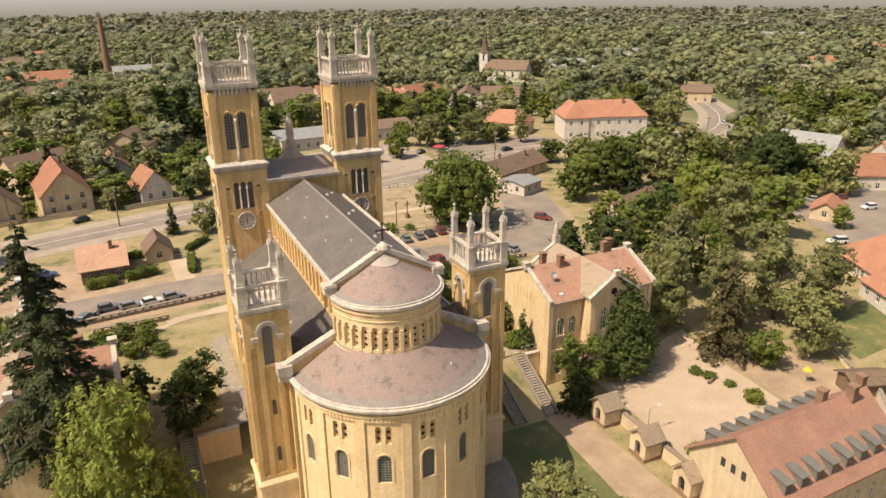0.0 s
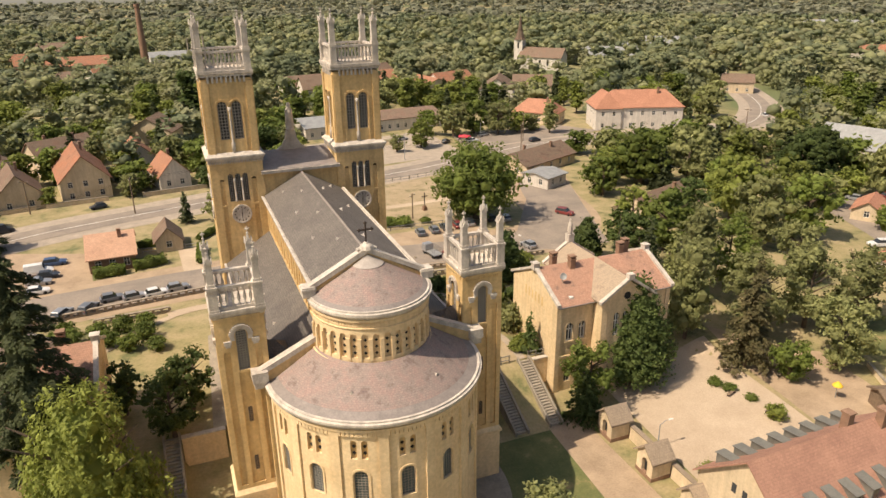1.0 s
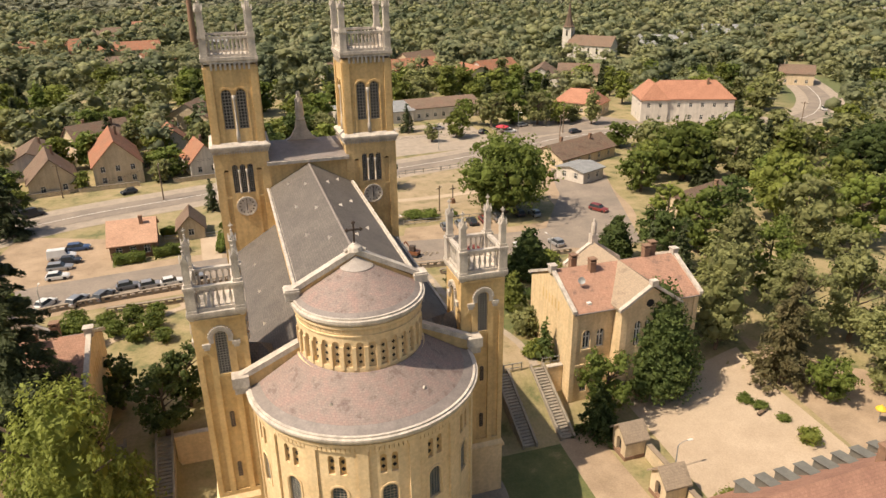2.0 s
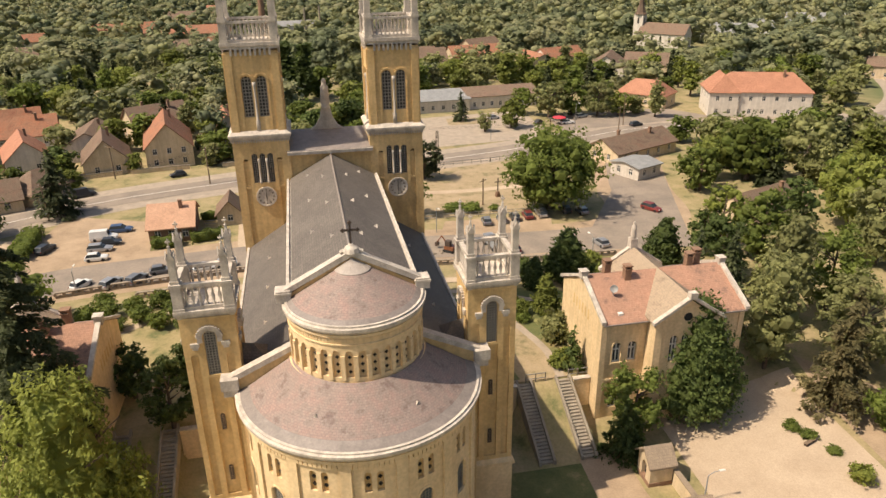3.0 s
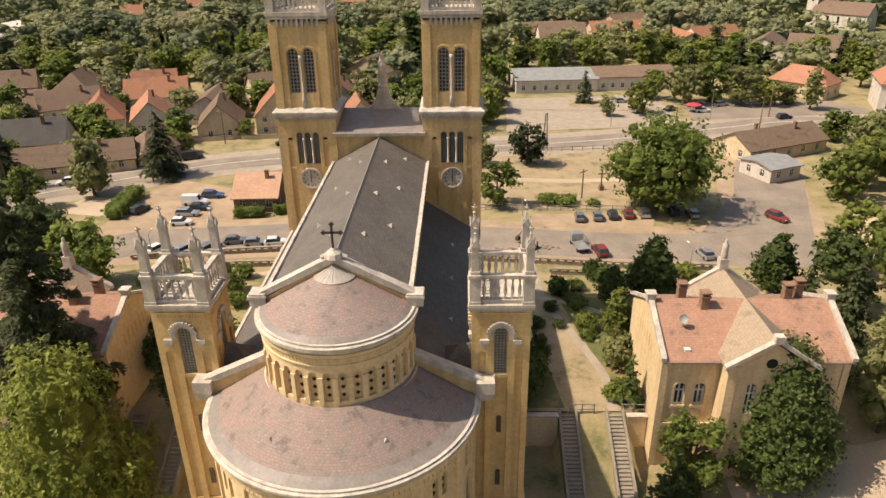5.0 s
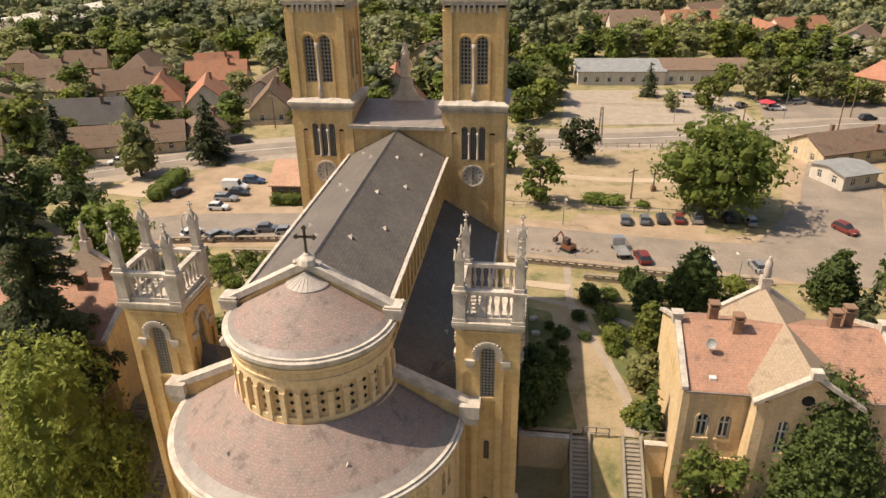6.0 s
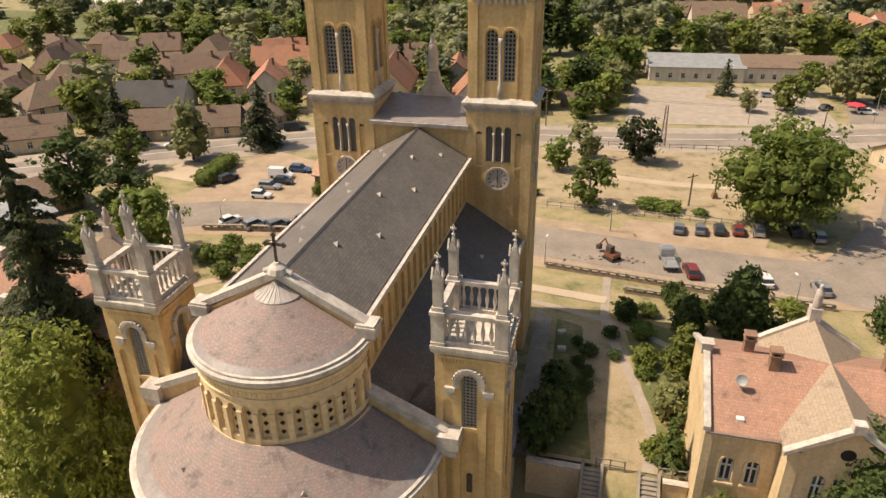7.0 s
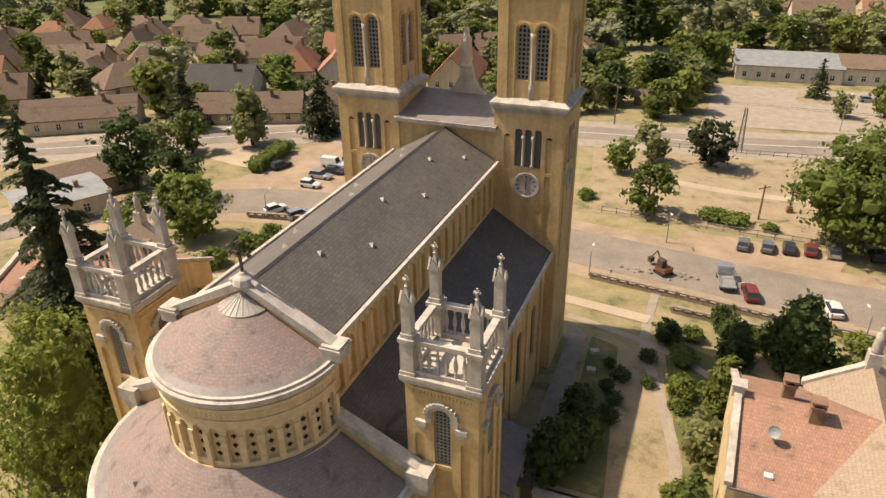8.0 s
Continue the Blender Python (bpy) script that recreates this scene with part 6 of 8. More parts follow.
def lobes_for(rs, kind, H, R, n):
    """Centres and radii of the clumps that make a crown."""
    out = []
    for i in range(n):
        a = rs.uniform(0, 6.28)
        if kind == "broad":
            t = rs.uniform(0.15, 0.88)
            w = math.sin(math.pi * min(1, (t - 0.06) / 0.98)) ** 0.55
            r = R * rs.uniform(0.16, 0.40) * (1.0 if n < 30 else 0.72)
            d = max(0.0, R * w * rs.uniform(0.78, 1.06) - r) * math.sqrt(rs.uniform(0.2, 1))
            out.append((d * math.cos(a), d * math.sin(a), H * t, r, r * rs.uniform(0.7, 1.0)))
        elif kind == "dome":
            t = 0.08 + 0.86 * (1 - rs.uniform(0, 1) ** 0.75)
            r = R * rs.uniform(0.12, 0.24)
            d = max(0.0, R * (1 - t) ** 0.42 * rs.uniform(0.75, 1.06) - r) * math.sqrt(rs.uniform(0.3, 1))
            out.append((d * math.cos(a), d * math.sin(a), H * t, r, r * rs.uniform(0.9, 1.4)))
        elif kind == "pyramid":
            t = 0.1 + 0.86 * (1 - rs.uniform(0, 1) ** 0.68)
            r = R * rs.uniform(0.12, 0.24)
            d = max(0.0, R * (1 - t) ** 0.5 * min(1.0, 0.7 + t * 1.5) * rs.uniform(0.86, 1.02) - r)
            out.append((d * math.cos(a), d * math.sin(a), H * t, r, r * rs.uniform(0.7, 1.0)))
        elif kind == "tall":
            t = rs.uniform(0.15, 0.92)
            w = 1 - abs(t - 0.4) * 1.2
            d = R * w * 0.65 * math.sqrt(rs.uniform(0, 1))
            r = R * rs.uniform(0.2, 0.4)
            out.append((d * math.cos(a), d * math.sin(a), H * t, r, r * 1.2))
        else:
            d = R * 0.22 * math.sqrt(rs.uniform(0, 1))
            r = R * rs.uniform(0.68, 0.82)
            out.append((d * math.cos(a), d * math.sin(a), H * 0.47 + rs.uniform(-0.05, 0.08) * H, r, H * 0.42))
    return out


def sprays(rs, L, n, R, H, leaf, hang=0.0, per=11):
    """Leaves in small sprays over the clumps L: places and outward directions. hang: sprays drawn out into hanging strands."""
    m = max(1, n // per)
    w = np.array([l[3] ** 2 for l in L])
    A = np.array(L)[rs.choice(len(L), m, p=w / w.sum())]
    d = rs.normal(0, 1, (m, 3))
    d[:, 2] += 0.3
    d /= np.linalg.norm(d, axis=1)[:, None]
    k = 1.08 - 0.32 * rs.uniform(0, 1, (m, 1)) ** 1.4
    c = A[:, :3] + d * k * np.stack([A[:, 3], A[:, 3], A[:, 4]], 1)
    g = c - np.array([0, 0, H * 0.42])
    g /= np.linalg.norm(g, axis=1)[:, None] + 1e-6
    face = d * 0.5 + g * 0.6 + np.array([0, 0, 0.35])
    pos, out = np.repeat(c, per, 0), np.repeat(face, per, 0)
    s = max(leaf * 0.75, 0.05 * R)
    if hang:
        drop = np.repeat(rs.uniform(0.3, 1.0, m), per) * np.tile(np.linspace(0, 1, per), m) * H * 0.13 * hang
        pos = pos + rs.normal(0, s * 0.35, pos.shape) + out * np.array([1, 1, 0]) * (drop * 0.25)[:, None]
        pos[:, 2] -= drop
    else:
        pos = pos + rs.normal(0, s, pos.shape) * np.array([1, 1, 0.6])
    return pos, out


def boughs(rs, H, R, n, leaf):
    """A spruce: whorls of drooping boughs with hanging twigs. Gives places, facings and the ways along which the needles lie."""
    z, todo = H * (0.3 if H > 30 else 0.1), []
    while z < H * 0.985:
        t = z / H
        for i in range(int(5 + 4 * (1 - t))):
            length = R * (1 - t) ** 0.8 * rs.uniform(0.62, 1.08) + 0.15
            todo.append((z + rs.uniform(-0.3, 0.3), rs.uniform(0, 6.28), length))
        z += max(0.35, H * 0.045 * (1.1 - 0.6 * t))
    q = np.array(todo)
    pick = rs.choice(len(q), n, p=q[:, 2] ** 1.3 / (q[:, 2] ** 1.3).sum())
    B = q[pick]
    u = rs.uniform(0.06, 1, n) ** 0.75
    side = rs.uniform(-1, 1, n)
    wide = B[:, 2] * 0.24 * np.sin(np.pi * np.minimum(1, u * 0.82 + 0.12)) * side
    ca, sa = np.cos(B[:, 1]), np.sin(B[:, 1])
    r = B[:, 2] * u
    hang = rs.uniform(0, 1, n) ** 2 * (0.10 * B[:, 2] + 0.12)
    zz = B[:, 0] + B[:, 2] * (0.10 * u - 0.52 * u ** 2 + 0.14 * u ** 4) - hang - np.abs(wide) * 0.35
    pos = np.stack([r * ca - wide * sa, r * sa + wide * ca, zz], 1)
    out = np.stack([ca * 0.35, sa * 0.35, np.full(n, 1.0)], 1)
    way = np.stack([ca - np.sign(side) * sa * 0.9, sa + np.sign(side) * ca * 0.9, np.full(n, -0.55)], 1)
    return pos, out, way


def crown_mesh(seed, kind, H, R, n_lobes, n_leaves, leaf, material, name="crown", hang=0.0):
    rs = np.random.RandomState(seed)
    bits = []
    if kind == "conifer":
        pos, out, way = boughs(rs, H, R, n_leaves, leaf)
        bits.append(leaf_quads(rs, pos, out, leaf, 0.45, 2.1, 0.0, way))
        v, f = ICO2
        tt = (v[:, 2] + 1) / 2
        rr = R * 0.2 * (1 - tt) ** 0.9 + 0.03
        q = np.hypot(v[:, 0], v[:, 1]) + 1e-6
        bits.append((np.stack([v[:, 0] / q * rr, v[:, 1] / q * rr, H * (0.1 + 0.88 * tt)], 1), f))
    else:
        L = lobes_for(rs, kind, H, R, n_lobes)
        pos, out = sprays(rs, L, n_leaves, R, H, leaf, hang)
        bits.append(leaf_quads(rs, pos, out, leaf, 0.75, 1.5 + hang * 0.8, hang * 0.75))
        for l in L if not hang else ():
            v, f = ICO1 if n_leaves < 12000 else ICO2
            j = 1 + rs.uniform(-0.2, 0.12, (len(v), 1))
            bits.append((v * j * np.array([l[3], l[3], l[4]]) * (0.62 if n_leaves < 5000 else 0.5) + np.array(l[:3]) * np.array([0.93, 0.93, 1.0]), f))
        if kind in ("pyramid", "dome"):
            for i in range(7):
                t = 0.16 + 0.1 * i
                r = R * (1 - t) ** 0.5 * (0.7 if kind == "pyramid" else 0.45)
                v, f = ICO2
                j = 1 + rs.uniform(-0.16, 0.1, (len(v), 1))
                bits.append((v * j * np.array([r, r, H * 0.13]) + np.array([0, 0, H * t]), f))
    return join(bits, name, material)


def trunk_mesh(seed, H, r, limbs, spread):
    rs = random.Random(seed)
    bm = bmesh.new()
    tube(bm, (0, 0, -0.4), (0, 0, H * 0.4), r * 1.25, r * 0.75, 8)
    tube(bm, (0, 0, H * 0.4), (0.1, 0.05, H * 0.85), r * 0.75, r * 0.15, 6)
    for i in range(limbs):
        a, z = rs.uniform(0, 6.28), H * rs.uniform(0.22, 0.6)
        tube(bm, (0, 0, z), (spread * math.cos(a), spread * math.sin(a), z + H * rs.uniform(0.15, 0.3)), r * 0.45, r * 0.1, 5)
    return finish(bm, "trunk", BARK)


TREES = {}


def tree(kind, x, y, H, R, leafm=0, label="", cat="tree", n_leaves=4200, leaf=0.5, seed=None, group="", own=False):
    """Places a tree; alike kinds share one crown, stretched to height H and radius R. own: a crown of its own, with leaves of true size."""
    shapes = {"broad": (10.0, 4.5, 26, "broad", 0.0), "willow": (10.0, 5.0, 64, "dome", 0.75), "tall": (14.0, 3.0, 30, "tall", 0.0), "conifer": (14.0, 3.6, 0, "conifer", 0.0), "pyramid": (12.0, 4.5, 90, "pyramid", 0.0), "bush": (2.0, 1.4, 8, "bush", 0.0), "poplar": (18.0, 2.0, 22, "tall", 0.0)}
    h0, r0, nl, shape, hang = shapes[kind]
    if own:
        h0, r0, nl = H, R, int(nl * 2.1 * max(1.0, R / 6.0))
    seed = seed if seed is not None else (int(abs(x) * 7 + abs(y) * 3) % 3)
    key = (kind, leafm, seed, n_leaves, leaf, round(h0, 1), round(r0, 1))
    if key not in TREES:
        TREES[key] = (crown_mesh(seed * 17 + len(kind), shape, h0, r0, nl, n_leaves, leaf, LEAF[leafm], hang=hang), trunk_mesh(seed, h0, (0.26 if kind != "bush" else 0.06) * (max(1, r0 / 5) if own else 1), 6 if kind in ("broad", "willow", "tall") else 0, r0 * 0.55))
    cm, tm = TREES[key]
    t = thing("bush" if kind == "bush" else "conifer_tree" if kind == "conifer" else "tree", x, y, gz(x, y) - 0.05, (x * 37 + y * 11) % 360, label, cat, group)
    t.scale = (R / r0, R / r0, H / h0)
    part("trunk", tm, None, t)
    part("crown", cm, None, t)
    return t


near = "trees round the church"
T = [("pyramid", 64.9, 76.0, 16.2, 7.7, 1, "dense dark green pyramidal tree in the yard"), ("conifer", 52.8, 69.3, 8.0, 3.8, 1, "dark green conifer beside the wall"), ("broad", 55.2, 72.0, 10.6, 4.3, 0, "light green leafy tree before the parish house"),
     ("conifer", 82.5, 71.5, 18, 5.6, 5, "tall brownish spruce beside the yard"), ("tall", 79, 81, 17, 5.0, 3, "grey-green tall tree beside the yard"), ("broad", 90, 78, 15, 6.5, 3, "tall grey-green leafy tree beside the road"), ("broad", 94.5, 65.5, 12.5, 6.0, 3, "rounded grey-green tree beside the yard"), ("broad", 86, 66.5, 6.5, 4.0, 0, "low round green tree"), ("broad", 99, 76, 15, 6.5, 3, "tall grey-green leafy tree beside the road"), ("broad", 105, 72, 15, 6.0, 3, "tall grey-green leafy tree beside the houses"), ("tall", 86, 88, 18, 5, 3, "tall grey-green tree beside the yard"),
     ("broad", 95, 90, 14, 6, 0, "green leafy tree beside the road"), ("conifer", 80, 93, 13, 3.6, 4, "dark spruce behind the parish house"), ("conifer", 75.5, 95, 12, 3.2, 4, "dark spruce behind the parish house"), ("broad", 84, 101, 11, 5, 1, "dark green leafy tree beside the road"), ("conifer", 88, 96, 9, 3, 3, "bluish grey spruce behind the house"),
     ("broad", 69.4, 141.5, 17.4, 13.2, 0, "large round-crowned green tree beside the street"), ("pyramid", 59.3, 106.2, 9.0, 4.8, 1, "dark green yew-like garden tree"), ("pyramid", 52.2, 95.7, 6.6, 2.6, 2, "clipped light green cone tree"), ("bush", 48.3, 96.5, 2.6, 1.7, 2, "clipped round light green bush"), ("bush", 51.0, 88.3, 4.4, 2.5, 3, "leafy grey-green bush beside the path"), ("conifer", 50.6, 80.9, 6.4, 2.0, 1, "dark slim cypress beside the wall"), ("pyramid", 53.4, 104.5, 5.5, 2.4, 1, "dark green clipped garden tree"),
     ("broad", 39.0, 143.0, 9.0, 5.0, 0, "small round tree beside the street"), ("broad", 47, 168.5, 9.5, 5.6, 4, "flat-crowned dark pine in the park"), ("broad", 36.5, 168, 8, 4.4, 3, "grey-green leafy tree in the park"), ("broad", 32, 160, 7, 3.6, 0, "small green tree in the park"),
     ("broad", 90.8, 112.6, 10.5, 4.6, 2, "light green feathery tree"), ("broad", 94, 106, 11, 5.4, 0, "green leafy tree beside the road"), ("pyramid", 77.5, 108.5, 8.5, 4.2, 1, "dark green yew-like garden tree"), ("broad", 87, 111, 8.5, 4.0, 1, "dark green leafy tree beside the road"), ("broad", 104, 112, 11, 5, 1, "dark green leafy tree beside the road"),
     ("broad", 121, 150, 13, 8.0, 0, "large round green tree beside the road"), ("broad", 134, 147, 13, 7, 3, "grey-green leafy tree beside the road"), ("broad", 106, 145, 9, 5, 0, "green leafy tree beside the road"), ("broad", 123, 166, 10, 6, 3, "grey-green leafy tree beside the houses"), ("broad", 111, 153, 9, 5, 2, "light green leafy tree beside the houses"), ("broad", 122, 118, 13, 7, 2, "light green leafy tree beside the road"), ("broad", 133, 114, 12, 6, 2, "light green leafy tree beside the road"), ("broad", 148, 124, 14, 7.5, 1, "large dark green tree beside the road"), ("broad", 160, 130, 14, 7.5, 1, "large dark green tree beside the road"), ("broad", 112, 100, 13, 6, 3, "tall grey-green tree beside the yard"), ("broad", 124, 100, 12, 6, 0, "green leafy tree beside the road"), ("broad", 108, 87, 12, 5.5, 3, "grey-green leafy tree beside the road"), ("broad", 144, 97.5, 5.5, 2.9, 0, "round green tree beside the road"),
     ("conifer", -10.9, 76.4, 36, 10.8, 4, "tall dark drooping spruce"), ("willow", -6.2, 69.2, 19.8, 10.8, 2, "broad light green drooping tree"), ("broad", 2.0, 79.5, 9.0, 4.0, 1, "dark green dense tree beside the wall"), ("broad", 4.4, 84.6, 9.0, 3.7, 1, "dark green dense round tree"), ("broad", -3.5, 86.5, 7.5, 3.4, 1, "dark green tree beside the terrace"),
     ("broad", -24, 108.6, 11, 7.0, 0, "round dark green tree beside the street"), ("broad", -48.5, 122.8, 15, 6.6, 1, "large dark green tree beside the road"), ("broad", -38, 121, 10, 6, 1, "dark green leafy tree beside the road"), ("tall", -43, 150, 12, 5.6, 3, "grey-green willow-like tree beside the road"), ("conifer", -32.5, 161, 14.5, 7.0, 4, "dark broad spruce beside the car park"), ("conifer", -63, 154, 14, 6.0, 4, "dark broad spruce beside the road"), ("broad", -52, 142, 9, 4.6, 0, "green leafy tree beside the road"), ("broad", -56, 137, 8, 4.4, 3, "grey-green leafy tree beside the road"),
     ("broad", 14.5, 163, 7.5, 4.2, 3, "grey-green tree beside the lawn"), ("conifer", 7.5, 164.5, 8.0, 2.2, 4, "dark slim spruce beside the lawn"), ("broad", 98, 224, 10, 6.2, 3, "grey-green leafy tree beside the forecourt"), ("broad", 106.5, 226, 10.5, 6.0, 0, "green leafy tree beside the forecourt"), ("broad", 114, 222, 9.5, 5.5, 3, "grey-green leafy tree beside the forecourt"), ("broad", 90, 230, 9, 5.2, 0, "green leafy tree beside the forecourt"), ("broad", 82, 213, 9, 5.2, 2, "olive green leafy tree in the forecourt"), ("conifer", 69, 226, 10, 3.4, 4, "dark spruce in the forecourt"), ("broad", 73, 210.5, 6, 3.0, 3, "grey-green tree in the forecourt"), ("broad", 36.0, 50.0, 9, 5.2, 3, "grey-green tree behind the apse"), ("broad", 41.0, 43.5, 7, 4, 3, "grey-green tree behind the apse")]
for k, x, y, H, R_, lm, lab in T:
    if k == "bush":
        tree(k, x, y, H, R_, lm, lab, "bush", 900, 0.22)
        continue
    d = math.hypot(x - 28, y - 14)
    leaf_ = min(0.62, max(0.3, d * 0.0040))
    n_ = int(min(40000 if k == "willow" else 22000 if H > 30 or R_ > 10 else 16000, 1.1 * (2 * R_ * H + 3 * R_ * R_) * 2.6 / leaf_ ** 2 / 1.5))
    if k == "pyramid":
        n_ = int(min(20000, n_ * 1.6))
    if x > 90 and y > 98:
        H, R_ = H * 1.2, R_ * 1.3
    tree(k, x, y, H, R_, lm, lab, "tree", n_, leaf_, group=near, own=True)
for x, y, H, R_, lm in ((-8, 110, 2.6, 1.9, 1), (-4.5, 111.5, 2.6, 1.9, 1), (-1.2, 112, 2.4, 1.7, 1), (-11.5, 109, 2.8, 2.0, 1), (-6.5, 106.5, 2.6, 1.9, 1), (-1.5, 107, 2.8, 2.0, 1), (-3.4, 104, 2.6, 1.8, 0), (-9.5, 104.5, 2.4, 1.7, 1), (0.4, 102.8, 2.2, 1.6, 1), (-13, 113, 2.6, 1.9, 1), (-14.2, 108.2, 2.6, 2.0, 1), (-15.2, 102.6, 2.8, 2.1, 1), (-17, 99.5, 2.6, 2.0, 1), (-38, 108, 3.6, 2.6, 2), (-33.5, 104, 3.0, 2.4, 1), (-41, 115, 3.2, 2.4, 0), (45.9, 107.1, 2.2, 1.5, 1), (51.9, 111.2, 3.4, 1.7, 1), (47.7, 103.2, 1.5, 1.5, 0),
                        (44.4, 101.5, 1.5, 1.1, 1), (45, 97, 1.2, 0.9, 1), (42, 97, 1.6, 1.2, 1), (42, 93, 1.4, 1.0, 1), (41.8, 90, 1.8, 1.3, 1), (39.3, 85.4, 3.4, 1.9, 1), (38.6, 81.8, 6.0, 2.4, 1), (39.6, 83.6, 4.4, 2.0, 1), (38.0, 80.2, 5.0, 2.0, 1), (39.4, 88.2, 3.2, 2.0, 1), (40.4, 85.6, 3.6, 2.1, 1), (38.8, 91.5, 2.4, 1.6, 1), (41.3, 88, 1.0, 0.8, 1), (41.0, 95, 1.1, 0.9, 1), (40.6, 99, 1.1, 0.8, 1), (48.2, 102.3, 1.7, 1.6, 0), (48.6, 107.4, 1.8, 1.5, 0), (52.6, 107.6, 4.0, 1.7, 1), (54.9, 109.4, 1.9, 1.6, 0), (45.9, 106.0, 2.8, 1.7, 1), (48.3, 94.3, 1.5, 1.2, 0), (49.0, 81.9, 1.8, 1.3, 2), (50.2, 82, 2.6, 1.6, 2), (64, 106, 2.4, 2.2, 2), (53.4, 100.3, 1.6, 1.5, 1), (57, 98, 2.2, 1.8, 1),
                        (49, 144.5, 1.9, 2.6, 0), (52.5, 144, 1.9, 2.6, 0), (57.5, 143, 1.4, 1.4, 0), (28.5, 146, 1.8, 1.8, 0), (60.5, 53.5, 1.8, 1.8, 2), (62.0, 52.3, 1.6, 1.6, 0), (75, 69.5, 1.2, 1.2, 0), (76, 67.5, 1.0, 1.2, 0), (77, 64.5, 0.9, 1.0, 0), (76.4, 59.5, 2.4, 1.5, 2), (80.5, 84.5, 2.8, 1.8, 2), (77.8, 88, 3.5, 2.2, 1), (66, 112, 2.2, 2.0, 2)):
    tree("bush", x, y, H, R_, 0 if lm == 1 and x < 10 else lm, "clipped round green bush" if lm < 2 else "light green leafy garden bush", "bush", 900, 0.22, group="garden bushes")


# clipped hedges
def hedge(p, q, h, w, seed):
    rs = np.random.RandomState(seed)
    p, q = Vector(p), Vector(q)
    L = (q - p).length
    n = int(L * 130)
    u, a = rs.uniform(0, L, n), rs.uniform(0, np.pi, n)
    k = 1 + 0.12 * np.sin(u * 2.1 + seed)
    pos = np.stack([u, np.sign(np.cos(a)) * np.abs(np.cos(a)) ** 0.5 * w / 2 * k, np.abs(np.sin(a)) ** 0.5 * h * k], 1)
    out = np.stack([np.zeros(n), np.cos(a), np.sin(a)], 1)
    bits = [leaf_quads(rs, pos, out, 0.28)]
    c = ICO2[0].copy()
    v = np.stack([np.sign(c[:, 0]) * np.abs(c[:, 0]) ** 0.3 * L / 2 + L / 2, np.sign(c[:, 1]) * np.abs(c[:, 1]) ** 0.6 * w * 0.45, (np.sign(c[:, 2]) * np.abs(c[:, 2]) ** 0.6 + 1) / 2 * h * 0.93], 1)
    bits.append((v, ICO2[1]))
    ob = tagged(new("hedge", join(bits, "hedge", LEAF[0])), "clipped green garden hedge", "hedge", "garden hedges")
    ob.matrix_basis = Matrix.Translation((p.x, p.y, gz(p.x, p.y))) @ Matrix.Rotation(math.atan2(q.y - p.y, q.x - p.x), 4, "Z")


for i, (p, q, h, w) in enumerate((((-10.5, 138), (-4.8, 138.6), 1.9, 2.6), ((-3.6, 139.4), (2.4, 141), 1.9, 2.6), ((-33, 136), (-34, 150), 2.4, 3.6), ((8.6, 137), (9.4, 146), 1.6, 1.6), ((-3, 151.5), (0.5, 151.5), 1.6, 1.4), ((9, 151), (14, 157), 1.3, 1.2), ((-80, 170), (-68, 160), 2.2, 2.0))):
    hedge(p, q, h, w, i)

# trees of the town: single trees up to some distance, then woods
rs = random.Random(21)
EYE0 = (24.0, 15.0)
put, tries = [], 0
count = 0
while count < 300 and tries < 24000:
    tries += 1
    a, d = radians(rs.uniform(34, 148)), rs.uniform(150, 330)
    x, y = EYE0[0] + d * math.cos(a), EYE0[1] + d * math.sin(a)
    R_ = rs.uniform(3.6, 6.5)
    if y < 112 and x < 90 or (-36 < x < 75 and y < 196) or (30 < x < 120 and y < 245):
        continue
    if not free(x, y, R_ * 0.5) or any((x - u) ** 2 + (y - v) ** 2 < (0.62 * (R_ + w)) ** 2 for u, v, w in put):
        continue
    put.append((x, y, R_))
    kind = rs.choice(("broad", "broad", "broad", "broad", "tall", "conifer"))
    lm = rs.choice((0, 2, 0, 3, 2, 3)) if kind != "conifer" else 4
    tree(kind, x, y, rs.uniform(1.5, 2.1) * R_ if kind == "broad" else rs.uniform(9, 14), R_ if kind == "broad" else rs.uniform(2.8, 4.2), lm, {0: "green leafy tree in the town", 1: "dark green leafy tree in the town", 2: "light green leafy tree in the town", 3: "grey-green leafy tree in the town", 4: "dark spruce in the town"}[lm], "tree", 1000, 0.85, seed=rs.randrange(2), group="trees of the town")
    count += 1
for x, y, z in ((15.2, 272, 22.5), (21.0, 269, 22.0)):
    tree("poplar", x, y, z - gz(x, y), 3.4, 1, "tall slim dark poplar", "tree", 1900, 0.8, seed=1, group="trees of the town")


